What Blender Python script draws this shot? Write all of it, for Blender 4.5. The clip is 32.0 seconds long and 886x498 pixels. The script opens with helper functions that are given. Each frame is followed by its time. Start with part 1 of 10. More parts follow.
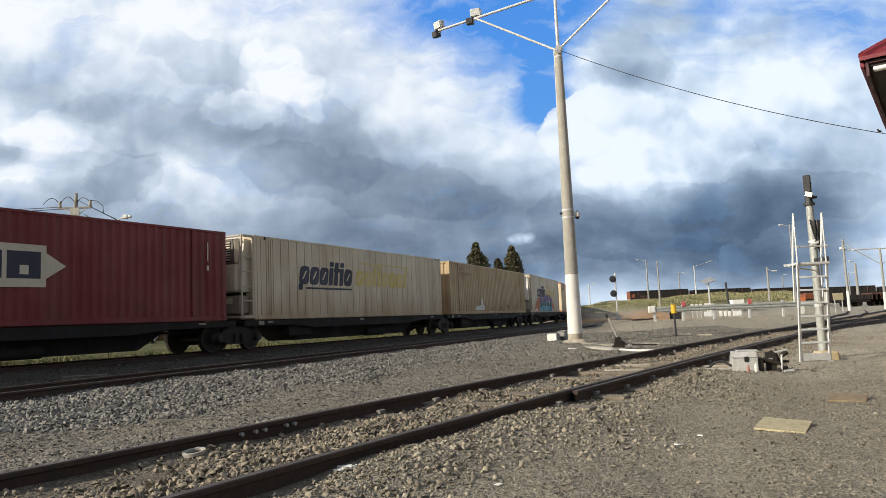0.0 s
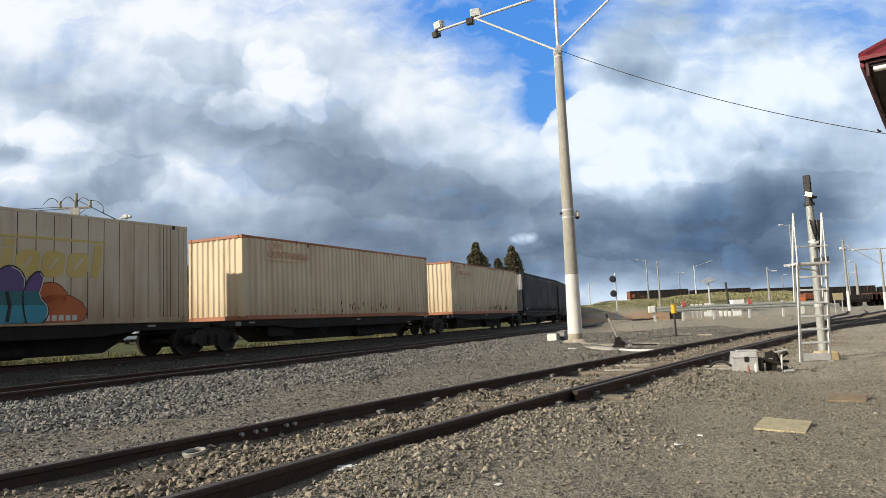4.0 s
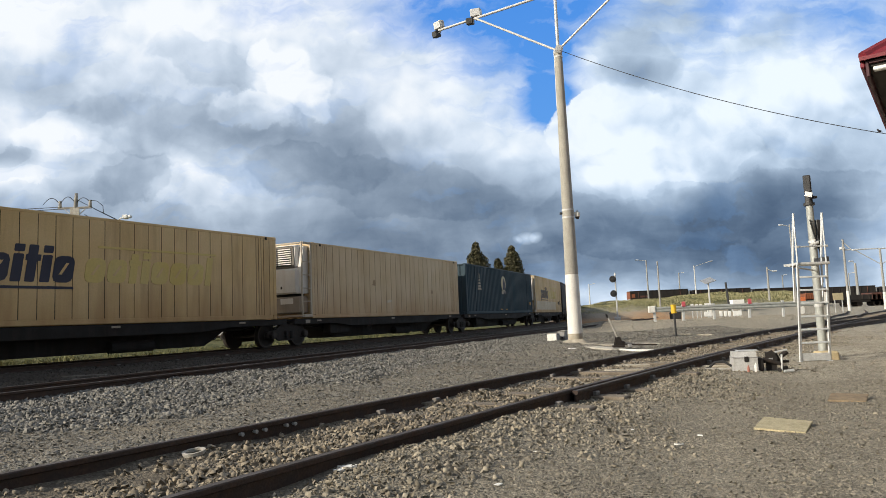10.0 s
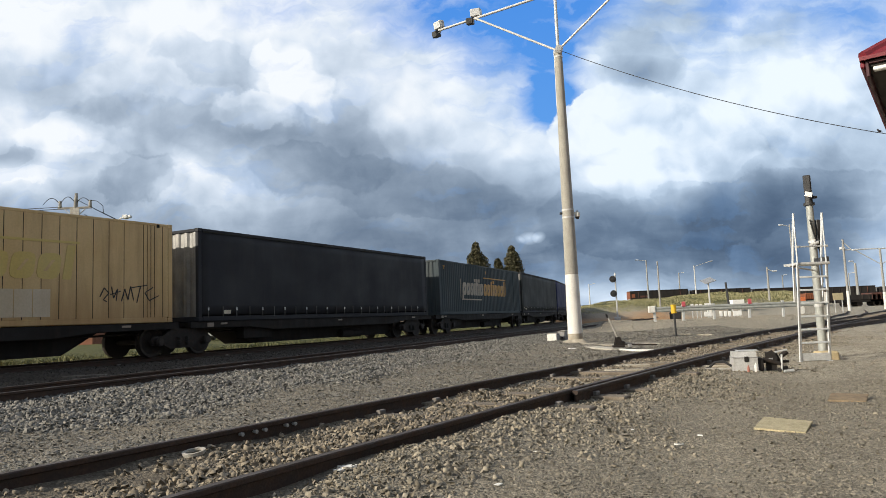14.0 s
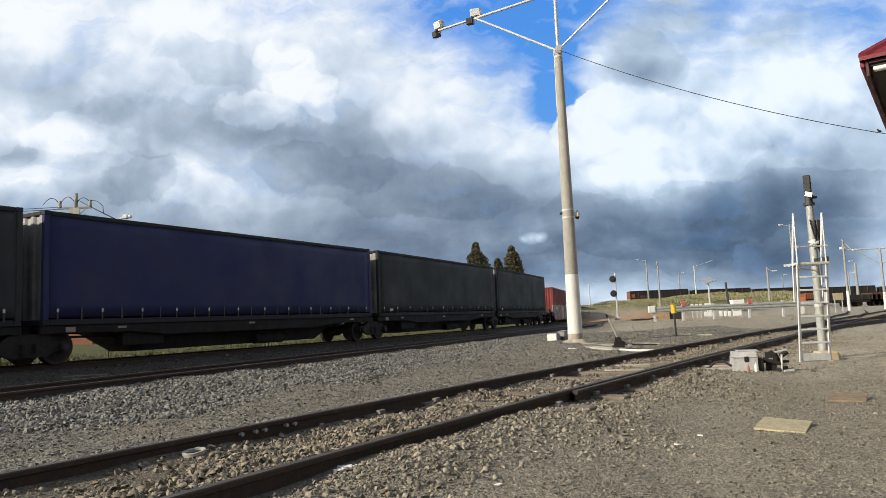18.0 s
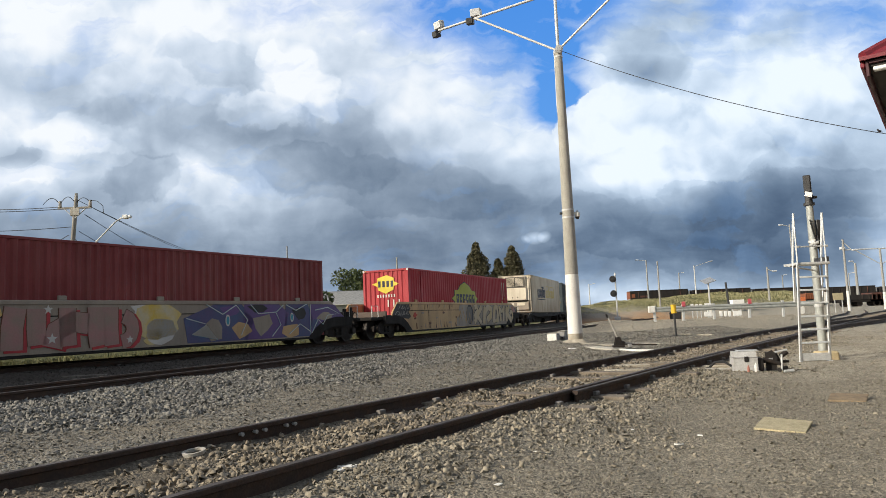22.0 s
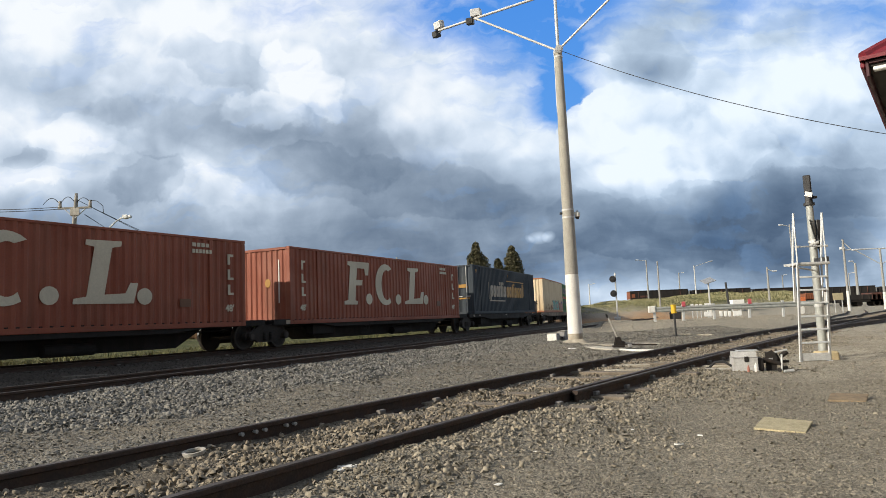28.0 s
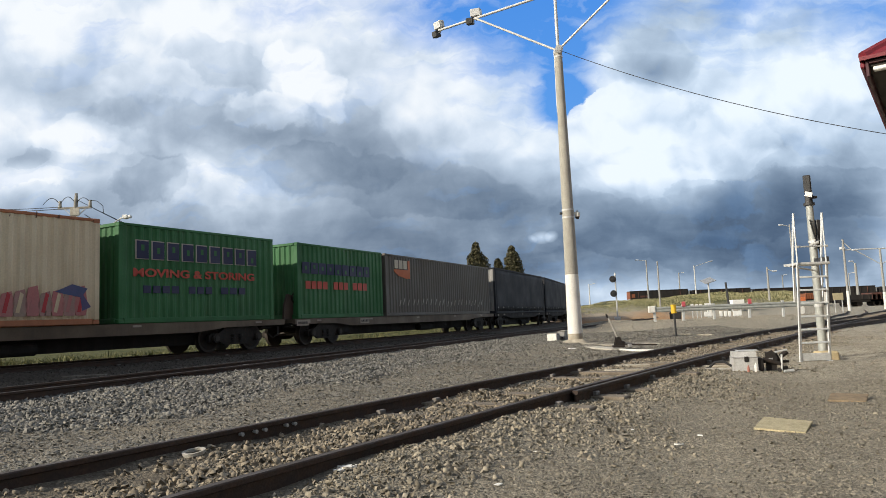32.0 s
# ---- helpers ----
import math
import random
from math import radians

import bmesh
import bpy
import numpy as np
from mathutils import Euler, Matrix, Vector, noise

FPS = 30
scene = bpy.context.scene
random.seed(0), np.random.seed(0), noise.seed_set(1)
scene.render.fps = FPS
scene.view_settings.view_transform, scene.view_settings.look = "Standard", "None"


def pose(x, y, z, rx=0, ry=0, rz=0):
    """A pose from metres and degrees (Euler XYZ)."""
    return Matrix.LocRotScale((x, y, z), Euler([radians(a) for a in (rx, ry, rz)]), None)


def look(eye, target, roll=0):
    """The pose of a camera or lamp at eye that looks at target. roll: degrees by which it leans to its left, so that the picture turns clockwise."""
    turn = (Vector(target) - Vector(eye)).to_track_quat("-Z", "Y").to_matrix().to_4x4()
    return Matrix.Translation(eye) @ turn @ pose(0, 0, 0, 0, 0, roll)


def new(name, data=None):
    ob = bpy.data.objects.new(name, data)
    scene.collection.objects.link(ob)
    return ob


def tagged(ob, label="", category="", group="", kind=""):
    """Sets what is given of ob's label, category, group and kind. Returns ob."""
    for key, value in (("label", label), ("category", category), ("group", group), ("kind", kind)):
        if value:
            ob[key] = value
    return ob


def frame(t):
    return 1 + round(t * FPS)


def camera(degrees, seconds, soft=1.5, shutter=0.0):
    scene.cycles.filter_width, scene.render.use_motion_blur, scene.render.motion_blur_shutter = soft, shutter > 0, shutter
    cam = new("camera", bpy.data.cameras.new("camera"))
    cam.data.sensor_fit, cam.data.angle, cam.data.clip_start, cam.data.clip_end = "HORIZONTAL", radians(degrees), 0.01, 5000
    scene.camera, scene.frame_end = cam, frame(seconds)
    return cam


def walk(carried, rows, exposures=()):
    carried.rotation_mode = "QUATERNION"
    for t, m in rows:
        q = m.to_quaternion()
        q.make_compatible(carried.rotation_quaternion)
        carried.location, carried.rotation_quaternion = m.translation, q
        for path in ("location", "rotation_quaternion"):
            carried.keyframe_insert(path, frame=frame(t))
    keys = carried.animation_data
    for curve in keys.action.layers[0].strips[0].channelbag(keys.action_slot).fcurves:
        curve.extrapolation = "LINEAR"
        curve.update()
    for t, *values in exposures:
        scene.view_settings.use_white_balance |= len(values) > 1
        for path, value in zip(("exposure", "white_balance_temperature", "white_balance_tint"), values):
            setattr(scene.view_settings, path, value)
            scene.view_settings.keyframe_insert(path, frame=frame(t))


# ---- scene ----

# ------------------------------------------------------------------ camera
EYE_Z = 1.0
cam = camera(64.92, 32.0, soft=0.8)
CAM_POSE = pose(0, 0, EYE_Z, 0, 0, 0) @ pose(0, 0, 0, 90 + 5.796, 0, 0) @ pose(0, 0, 0, 0, 0, -2.412)
walk(cam, [(0.0, CAM_POSE), (32.0, CAM_POSE)])

# ------------------------------------------------------------------ world, sun
SUN_AZ = 246.0      # clockwise from +Y
SUN_EL = 25.0
world = bpy.data.worlds.new("world")
scene.world = world
world.use_nodes = True
wn, wl = world.node_tree.nodes, world.node_tree.links
sky = wn.new("ShaderNodeTexSky")
sky.sky_type = "NISHITA"
sky.sun_disc = False
sky.sun_elevation = radians(SUN_EL)
sky.sun_rotation = radians(SUN_AZ)
wn["Background"].inputs["Strength"].default_value = 0.14
# most of the sky is cloud, so its light is greyer than a clear sky's
overcast = wn.new("ShaderNodeMix")
overcast.data_type = "RGBA"
overcast.inputs[0].default_value = 0.55
overcast.inputs[7].default_value = (2.35, 2.30, 2.25, 1)
wl.new(sky.outputs[0], overcast.inputs[6])
wl.new(overcast.outputs[2], wn["Background"].inputs["Color"])

sun_data = bpy.data.lights.new("sun", "SUN")
sun_data.energy = 5.0
sun_data.angle = radians(0.6)
sun_data.color = (1.0, 0.90, 0.74)
sun = new("sun", sun_data)
_saz, _sel = radians(SUN_AZ), radians(SUN_EL)
SUN_VEC = Vector((math.sin(_saz) * math.cos(_sel), math.cos(_saz) * math.cos(_sel), math.sin(_sel)))
sun.matrix_world = look(SUN_VEC * 80, (0, 0, 0))
scene.view_settings.exposure = 0.0


# ------------------------------------------------------------------ materials
def nodes_of(name):
    m = bpy.data.materials.new(name)
    m.use_nodes = True
    return m, m.node_tree.nodes, m.node_tree.links, m.node_tree.nodes["Principled BSDF"]


def noise_node(n, l, co, scale, detail=4.0, rough=0.55, stretch=None):
    src = co
    if stretch:
        mp = n.new("ShaderNodeMapping")
        mp.inputs["Scale"].default_value = stretch
        l.new(co, mp.inputs["Vector"])
        src = mp.outputs[0]
    t = n.new("ShaderNodeTexNoise")
    t.inputs["Scale"].default_value = scale
    t.inputs["Detail"].default_value = detail
    t.inputs["Roughness"].default_value = rough
    l.new(src, t.inputs["Vector"])
    return t.outputs["Fac"]


def ramp(n, l, fac, lo, hi):
    r = n.new("ShaderNodeMapRange")
    r.inputs["From Min"].default_value, r.inputs["From Max"].default_value = lo, hi
    l.new(fac, r.inputs["Value"])
    return r.outputs[0]


def mixc(n, l, fac, a, b, mode="MIX"):
    x = n.new("ShaderNodeMix")
    x.data_type, x.blend_type = "RGBA", mode
    for sock, v in ((x.inputs[0], fac), (x.inputs[6], a), (x.inputs[7], b)):
        if isinstance(v, bpy.types.NodeSocket):
            l.new(v, sock)
        elif isinstance(v, (int, float)):
            sock.default_value = v
        else:
            sock.default_value = (*v[:3], 1)
    return x.outputs[2]


def surface(name, c1, c2=None, scale=3.0, rough=0.7, metal=0.0, bump=0.0, bump_scale=40.0, dirt=None, dirt_amt=0.5,
            streak=False, fine=0.25, vary=0.0, coords="Object", grain=60.0, splash=None):
    """A painted, dusty or stony surface: patches of two colours, grain, dirt, optional streaks that run down."""
    m, n, l, bs = nodes_of(name)
    tc = n.new("ShaderNodeTexCoord").outputs[coords]
    c2 = c2 or tuple(v * 0.8 for v in c1)
    big = ramp(n, l, noise_node(n, l, tc, scale), 0.35, 0.65)
    col = mixc(n, l, big, c1, c2)
    gr = ramp(n, l, noise_node(n, l, tc, grain, 3.0), 0.3, 0.7)
    g2 = n.new("ShaderNodeMapRange")
    g2.inputs["To Min"].default_value, g2.inputs["To Max"].default_value = 1 - fine, 1 + fine * 0.6
    l.new(gr, g2.inputs["Value"])
    col = mixc(n, l, 1.0, col, g2.outputs[0], "MULTIPLY")
    if dirt:
        f = noise_node(n, l, tc, scale * 2.3, 6.0, 0.65, (1.0, 1.0, 0.12) if streak else None)
        f = ramp(n, l, f, 0.48, 0.75)
        mm = n.new("ShaderNodeMath")
        mm.operation = "MULTIPLY"
        mm.inputs[1].default_value = dirt_amt
        l.new(f, mm.inputs[0])
        col = mixc(n, l, mm.outputs[0], col, dirt)
    if splash:
        # brown spray thrown up from the track: highest in ragged tongues
        sp = n.new("ShaderNodeSeparateXYZ")
        l.new(tc, sp.inputs[0])
        tongue = noise_node(n, l, tc, 1.6, 6.0, 0.6, (1.0, 1.0, 0.10))
        hh = n.new("ShaderNodeMath")
        hh.operation = "MULTIPLY_ADD"
        hh.inputs[1].default_value = -2.6
        l.new(tongue, hh.inputs[0])
        l.new(sp.outputs[2], hh.inputs[2])
        up = n.new("ShaderNodeMapRange")
        up.inputs["From Min"].default_value, up.inputs["From Max"].default_value = 0.95, -0.45
        up.inputs["To Max"].default_value = 0.70
        l.new(hh.outputs[0], up.inputs["Value"])
        col = mixc(n, l, up.outputs[0], col, splash)
    if vary:
        oi = n.new("ShaderNodeObjectInfo").outputs["Random"]
        v = n.new("ShaderNodeMapRange")
        v.inputs["To Min"].default_value, v.inputs["To Max"].default_value = 1 - vary, 1 + vary
        l.new(oi, v.inputs["Value"])
        col = mixc(n, l, 1.0, col, v.outputs[0], "MULTIPLY")
    l.new(col, bs.inputs["Base Color"])
    rr = n.new("ShaderNodeMapRange")
    rr.inputs["To Min"].default_value, rr.inputs["To Max"].default_value = max(rough - 0.12, 0.05), min(rough + 0.12, 1)
    l.new(big, rr.inputs["Value"])
    l.new(rr.outputs[0], bs.inputs["Roughness"])
    bs.inputs["Metallic"].default_value = metal
    if bump:
        b = n.new("ShaderNodeBump")
        b.inputs["Strength"].default_value = bump
        b.inputs["Distance"].default_value = 0.02
        l.new(noise_node(n, l, tc, bump_scale, 5.0, 0.6), b.inputs["Height"])
        l.new(b.outputs[0], bs.inputs["Normal"])
    return m


def island_surface(name, c1, c2, rough=0.9, bump=0.3):
    """Stones or leaves joined in one mesh: each island takes its own shade between two colours."""
    m, n, l, bs = nodes_of(name)
    rnd = n.new("ShaderNodeNewGeometry").outputs["Random Per Island"]
    col = mixc(n, l, rnd, c1, c2)
    tc = n.new("ShaderNodeTexCoord").outputs["Object"]
    gr = n.new("ShaderNodeMapRange")
    gr.inputs["To Min"].default_value, gr.inputs["To Max"].default_value = 0.75, 1.2
    l.new(noise_node(n, l, tc, 30, 4), gr.inputs["Value"])
    col = mixc(n, l, 1.0, col, gr.outputs[0], "MULTIPLY")
    l.new(col, bs.inputs["Base Color"])
    bs.inputs["Roughness"].default_value = rough
    return m


RUST = (0.16, 0.075, 0.04)
M = {}
M["ground"] = surface("gravel_ground", (0.25, 0.215, 0.17), (0.19, 0.165, 0.135), 0.6, 0.95, 0, 1.0, 55, (0.13, 0.11, 0.09), 0.55, fine=0.5, grain=45)
M["rail"] = surface("rail_side", (0.045, 0.032, 0.027), (0.075, 0.048, 0.035), 5, 0.75, 0.3, 0.3, 60, RUST, 0.3)
M["rail_top"] = surface("rail_head", (0.085, 0.070, 0.064), (0.055, 0.045, 0.041), 3, 0.78, 0.2, 0.2, 50)
M["clip_grey"] = surface("rail_clip", (0.24, 0.23, 0.215), (0.15, 0.135, 0.12), 8, 0.75, 0.1, 0.2, 60, (0.10, 0.07, 0.05), 0.5)
M["timber"] = surface("old_sleeper", (0.25, 0.210, 0.160), (0.165, 0.136, 0.104), 4, 0.95, 0, 0.8, 40, (0.08, 0.065, 0.05), 0.5)
M["concrete"] = surface("pole_concrete", (0.44, 0.425, 0.375), (0.365, 0.35, 0.31), 2.0, 0.9, 0, 0.4, 70, (0.25, 0.22, 0.17), 0.4, True)
M["white_paint"] = surface("white_paint", (0.86, 0.85, 0.80), (0.79, 0.77, 0.72), 3, 0.7, 0, 0.15, 60, (0.40, 0.36, 0.30), 0.35, True)
M["alloy"] = surface("ladder_aluminium", (0.74, 0.77, 0.78), (0.64, 0.67, 0.68), 6, 0.45, 0.12, 0.1, 80, (0.30, 0.29, 0.27), 0.35, True)
M["post_steel"] = surface("dull_zinc_post", (0.46, 0.48, 0.46), (0.36, 0.38, 0.36), 5, 0.55, 0.2, 0.1, 60, (0.24, 0.22, 0.19), 0.4, True)
M["galv"] = surface("galvanised_steel", (0.66, 0.67, 0.66), (0.55, 0.56, 0.56), 6, 0.5, 0.15, 0.1, 80, (0.32, 0.30, 0.27), 0.3, True)
M["black"] = surface("wagon_black", (0.009, 0.008, 0.0075), (0.015, 0.0125, 0.011), 2, 0.9, 0.0, 0.2, 40, (0.045, 0.030, 0.022), 0.35, True)
M["steel_dark"] = surface("oily_steel", (0.013, 0.0115, 0.0105), (0.024, 0.020, 0.017), 6, 0.8, 0.1, 0.3, 50, RUST, 0.18)
M["wheel"] = surface("wheel_steel", (0.030, 0.026, 0.023), (0.052, 0.044, 0.038), 8, 0.7, 0.2, 0.1, 60, RUST, 0.25)
M["stone_grey"] = island_surface("grey_ballast", (0.092, 0.088, 0.078), (0.300, 0.287, 0.255))
M["stone_brown"] = island_surface("brown_ballast", (0.115, 0.098, 0.073), (0.345, 0.294, 0.219))
M["stone_fine"] = island_surface("fine_gravel", (0.178, 0.158, 0.122), (0.272, 0.243, 0.190))
M["stone_strip"] = island_surface("strip_gravel", (0.100, 0.094, 0.080), (0.295, 0.277, 0.236))
M["stone_edge"] = island_surface("edge_ballast", (0.138, 0.122, 0.093), (0.375, 0.331, 0.253))
M["stone_rough"] = island_surface("rough_gravel", (0.235, 0.212, 0.168), (0.47, 0.424, 0.336))
M["stone_dark"] = island_surface("shaded_ballast", (0.055, 0.049, 0.042), (0.110, 0.098, 0.084))


# ------------------------------------------------------------------ mesh helpers
class Geo:
    """Gathers faces of one part; each face has a material slot."""

    def __init__(self):
        self.v, self.f, self.s = [], [], []

    def add(self, verts, faces, slot=0):
        k = len(self.v)
        self.v += [tuple(p) for p in verts]
        self.f += [tuple(i + k for i in f) for f in faces]
        self.s += [slot] * len(faces)
        return self

    def box(self, x0, x1, y0, y1, z0, z1, c=0.0, slot=0, m=None):
        """A box whose edges are cut by c."""
        x0, x1 = min(x0, x1), max(x0, x1)
        y0, y1 = min(y0, y1), max(y0, y1)
        z0, z1 = min(z0, z1), max(z0, z1)
        c = min(c, 0.45 * min(x1 - x0, y1 - y0, z1 - z0))
        if c <= 0:
            vs = [(x, y, z) for x in (x0, x1) for y in (y0, y1) for z in (z0, z1)]
            fs = [(0, 1, 3, 2), (4, 6, 7, 5), (0, 4, 5, 1), (2, 3, 7, 6), (0, 2, 6, 4), (1, 5, 7, 3)]
        else:
            vs, idx = [], {}
            for i, x in enumerate((x0, x1)):
                for j, y in enumerate((y0, y1)):
                    for k, z in enumerate((z0, z1)):
                        dx, dy, dz = (c, -c)[i], (c, -c)[j], (c, -c)[k]
                        idx[i, j, k] = len(vs)
                        vs += [(x, y + dy, z + dz), (x + dx, y, z + dz), (x + dx, y + dy, z)]
            fs = []
            order = ((0, 0), (1, 0), (1, 1), (0, 1))
            for ax in range(3):
                for side in (0, 1):
                    q = []
                    for a, b in order:
                        key = [0, 0, 0]
                        key[ax], key[(ax + 1) % 3], key[(ax + 2) % 3] = side, a, b
                        q.append(idx[tuple(key)] + ax)
                    fs.append(tuple(q if side else q[::-1]))
            for ax in range(3):
                b1, b2 = (ax + 1) % 3, (ax + 2) % 3
                for a in (0, 1):
                    for b in (0, 1):
                        k0, k1 = [0, 0, 0], [0, 0, 0]
                        k0[b1] = k1[b1] = a
                        k0[b2] = k1[b2] = b
                        k1[ax] = 1
                        i0, i1 = idx[tuple(k0)], idx[tuple(k1)]
                        q = (i0 + b1, i1 + b1, i1 + b2, i0 + b2)
                        fs.append(q if a == b else q[::-1])
            for key, i0 in idx.items():
                q = (i0, i0 + 1, i0 + 2)
                fs.append(q if sum(key) % 2 else q[::-1])
        if m is not None:
            vs = [m @ Vector(p) for p in vs]
        return self.add(vs, fs, slot)

    def tube(self, p0, p1, r0, r1=None, n=10, slot=0, caps=True):
        p0, p1 = Vector(p0), Vector(p1)
        r1 = r0 if r1 is None else r1
        d = (p1 - p0).normalized()
        a = d.orthogonal().normalized()
        b = d.cross(a)
        vs = []
        for p, r in ((p0, r0), (p1, r1)):
            for i in range(n):
                t = 2 * math.pi * i / n
                vs.append(p + (a * math.cos(t) + b * math.sin(t)) * r)
        fs = [(i, (i + 1) % n, n + (i + 1) % n, n + i) for i in range(n)]
        if caps:
            fs += [tuple(range(n))[::-1], tuple(range(n, 2 * n))]
        return self.add(vs, fs, slot)

    def pipe(self, pts, r, n=8, slot=0):
        """A round bar bent along points, as one skin."""
        pts = [Vector(p) for p in pts]
        vs, k = [], len(pts)
        a = (pts[1] - pts[0]).orthogonal().normalized()
        for i, p in enumerate(pts):
            d = (pts[min(i + 1, k - 1)] - pts[max(i - 1, 0)]).normalized()
            a = (a - d * a.dot(d)).normalized()
            b = d.cross(a)
            vs += [p + (a * math.cos(2 * math.pi * j / n) + b * math.sin(2 * math.pi * j / n)) * r for j in range(n)]
        fs = [(i * n + j, i * n + (j + 1) % n, (i + 1) * n + (j + 1) % n, (i + 1) * n + j) for i in range(k - 1) for j in range(n)]
        fs += [tuple(range(n))[::-1], tuple(range((k - 1) * n, k * n))]
        return self.add(vs, fs, slot)

    def prism(self, outline, y0, y1, slot=0, axis="y"):
        """An outline (x, z) pushed from y0 to y1 (axis y), or (y, z) along x."""
        k = len(outline)
        if axis == "y":
            vs = [(x, y, z) for y in (y0, y1) for x, z in outline]
        elif axis == "x":
            vs = [(x, y, z) for x in (y0, y1) for y, z in outline]
        else:
            vs = [(x, y, z) for z in (y0, y1) for x, y in outline]
        fs = [(i, (i + 1) % k, k + (i + 1) % k, k + i) for i in range(k)]
        fs += [tuple(range(k))[::-1], tuple(range(k, 2 * k))]
        return self.add(vs, fs, slot)

    def moved(self, m):
        self.v = [tuple(m @ Vector(p)) for p in self.v]
        return self

    def mesh(self, name, mats, smooth=False):
        me = bpy.data.meshes.new(name)
        me.from_pydata(self.v, [], self.f)
        for mt in mats if isinstance(mats, (list, tuple)) else [mats]:
            me.materials.append(mt)
        if any(self.s):
            me.polygons.foreach_set("material_index", self.s)
        bm = bmesh.new()
        bm.from_mesh(me)
        bmesh.ops.recalc_face_normals(bm, faces=bm.faces)
        bm.to_mesh(me)
        bm.free()
        if smooth:
            me.polygons.foreach_set("use_smooth", [True] * len(me.polygons))
        me.update()
        return me


def part(name, geo, mats, parent=None, label="", smooth=False):
    """Links a Geo (or a finished mesh) as ONE mesh object under a thing or part."""
    me = geo.mesh(name, mats, smooth) if isinstance(geo, Geo) else geo
    ob = new(name, me)
    if parent is not None:
        ob.parent = parent
    if label:
        ob["label"] = label
    return ob


def thing(name, m, label, category, group="", kind=""):
    e = new(name)
    e.matrix_basis = m
    return tagged(e, label, category, group, kind)


def solo(name, geo, mats, label, category, m=None, group="", kind="", smooth=False):
    ob = part(name, geo, mats, smooth=smooth)
    if m is not None:
        ob.matrix_basis = m
    return tagged(ob, label, category, group, kind)


# ------------------------------------------------------------------ sky backdrop with clouds
# soft masses of cloud: place (across, up), half sizes, lean, weight
CLOUD_WEST = [(-0.638, 0.267, 0.115, 0.027, 15.1, -0.14), (-0.612, 0.182, 0.167, 0.054, 7.5, -0.2), (-0.608, 0.477, 0.081, 0.074, -9.0, 0.14), (-0.607, 0.236, 0.072, 0.028, -1.9, 0.09), (-0.585, 0.364, 0.111, 0.047, -7.1, -0.11), (-0.564, 0.293, 0.084, 0.032, -8.8, 0.20), (-0.56, 0.105, 0.19, 0.062, 0.0, -0.34), (-0.555, 0.086, 0.253, 0.152, -2.8, -0.31), (-0.496, 0.248, 0.126, 0.056, -21.1, -0.08), (-0.495, 0.337, 0.117, 0.045, -16.0, -0.10), (-0.438, 0.326, 0.237, 0.158, -4.4, -0.1), (-0.405, 0.468, 0.097, 0.075, -2.0, 0.15)]
CLOUD_MIDWEST = [(-0.36, 0.236, 0.096, 0.021, -34.4, 0.12), (-0.277, 0.178, 0.145, 0.075, -16.0, 0.15), (-0.20, 0.115, 0.24, 0.055, -4.0, -0.15), (-0.263, 0.284, 0.098, 0.031, -12.7, -0.11), (-0.263, 0.347, 0.227, 0.091, 0.8, -0.06), (-0.261, 0.311, 0.058, 0.027, 14.1, 0.12), (-0.231, 0.15, 0.348, 0.22, 3.2, -0.33), (-0.218, 0.369, 0.064, 0.059, -10.7, 0.27), (-0.129, 0.257, 0.1, 0.078, -20.7, -0.16), (-0.104, 0.176, 0.136, 0.049, -3.2, 0.05), (-0.077, 0.071, 0.227, 0.06, -1.2, -0.13), (-0.005, 0.336, 0.128, 0.048, 33.9, 0.09)]
CLOUD_MIDEAST = [(0.127, 0.115, 0.017, 0.0075, 8.0, 0.34), (0.143, 0.117, 0.012, 0.0065, 14.0, 0.32), (0.113, 0.112, 0.008, 0.0045, 0.0, 0.20), (0.088, 0.224, 0.049, 0.035, -32.0, 0.10), (0.093, 0.071, 0.071, 0.041, 18.4, -0.16), (0.096, 0.163, 0.231, 0.088, -23.9, -0.11), (0.152, 0.129, 0.073, 0.030, 12.5, 0.14), (0.185, 0.096, 0.381, 0.134, -11.5, -0.43), (0.207, 0.186, 0.074, 0.023, 6.4, 0.17), (0.262, 0.263, 0.132, 0.13, -30.8, 0.09), (0.282, 0.011, 0.126, 0.041, -18.5, 0.29), (0.291, 0.123, 0.096, 0.038, -9.5, -0.18), (0.302, 0.356, 0.071, 0.031, -8.5, -0.28), (0.339, 0.452, 0.169, 0.1, 25.6, -0.17)]
CLOUD_EAST = [(0.371, 0.129, 0.086, 0.05, 24.1, -0.2), (0.39, 0.069, 0.145, 0.039, -3.1, -0.2), (0.439, 0.038, 0.105, 0.052, -25.9, 0.05), (0.484, 0.131, 0.144, 0.129, 18.9, -0.53), (0.506, 0.2, 0.104, 0.023, -15.2, 0.1), (0.52, 0.339, 0.121, 0.066, 32.0, 0.13), (0.527, 0.411, 0.142, 0.058, 12.0, -0.14), (0.582, 0.068, 0.123, 0.087, 5.0, -0.26), (0.599, 0.029, 0.108, 0.037, -58.5, -0.13), (0.609, 0.312, 0.195, 0.077, 31.8, 0.05), (0.615, 0.188, 0.112, 0.123, -39.2, -0.26)]
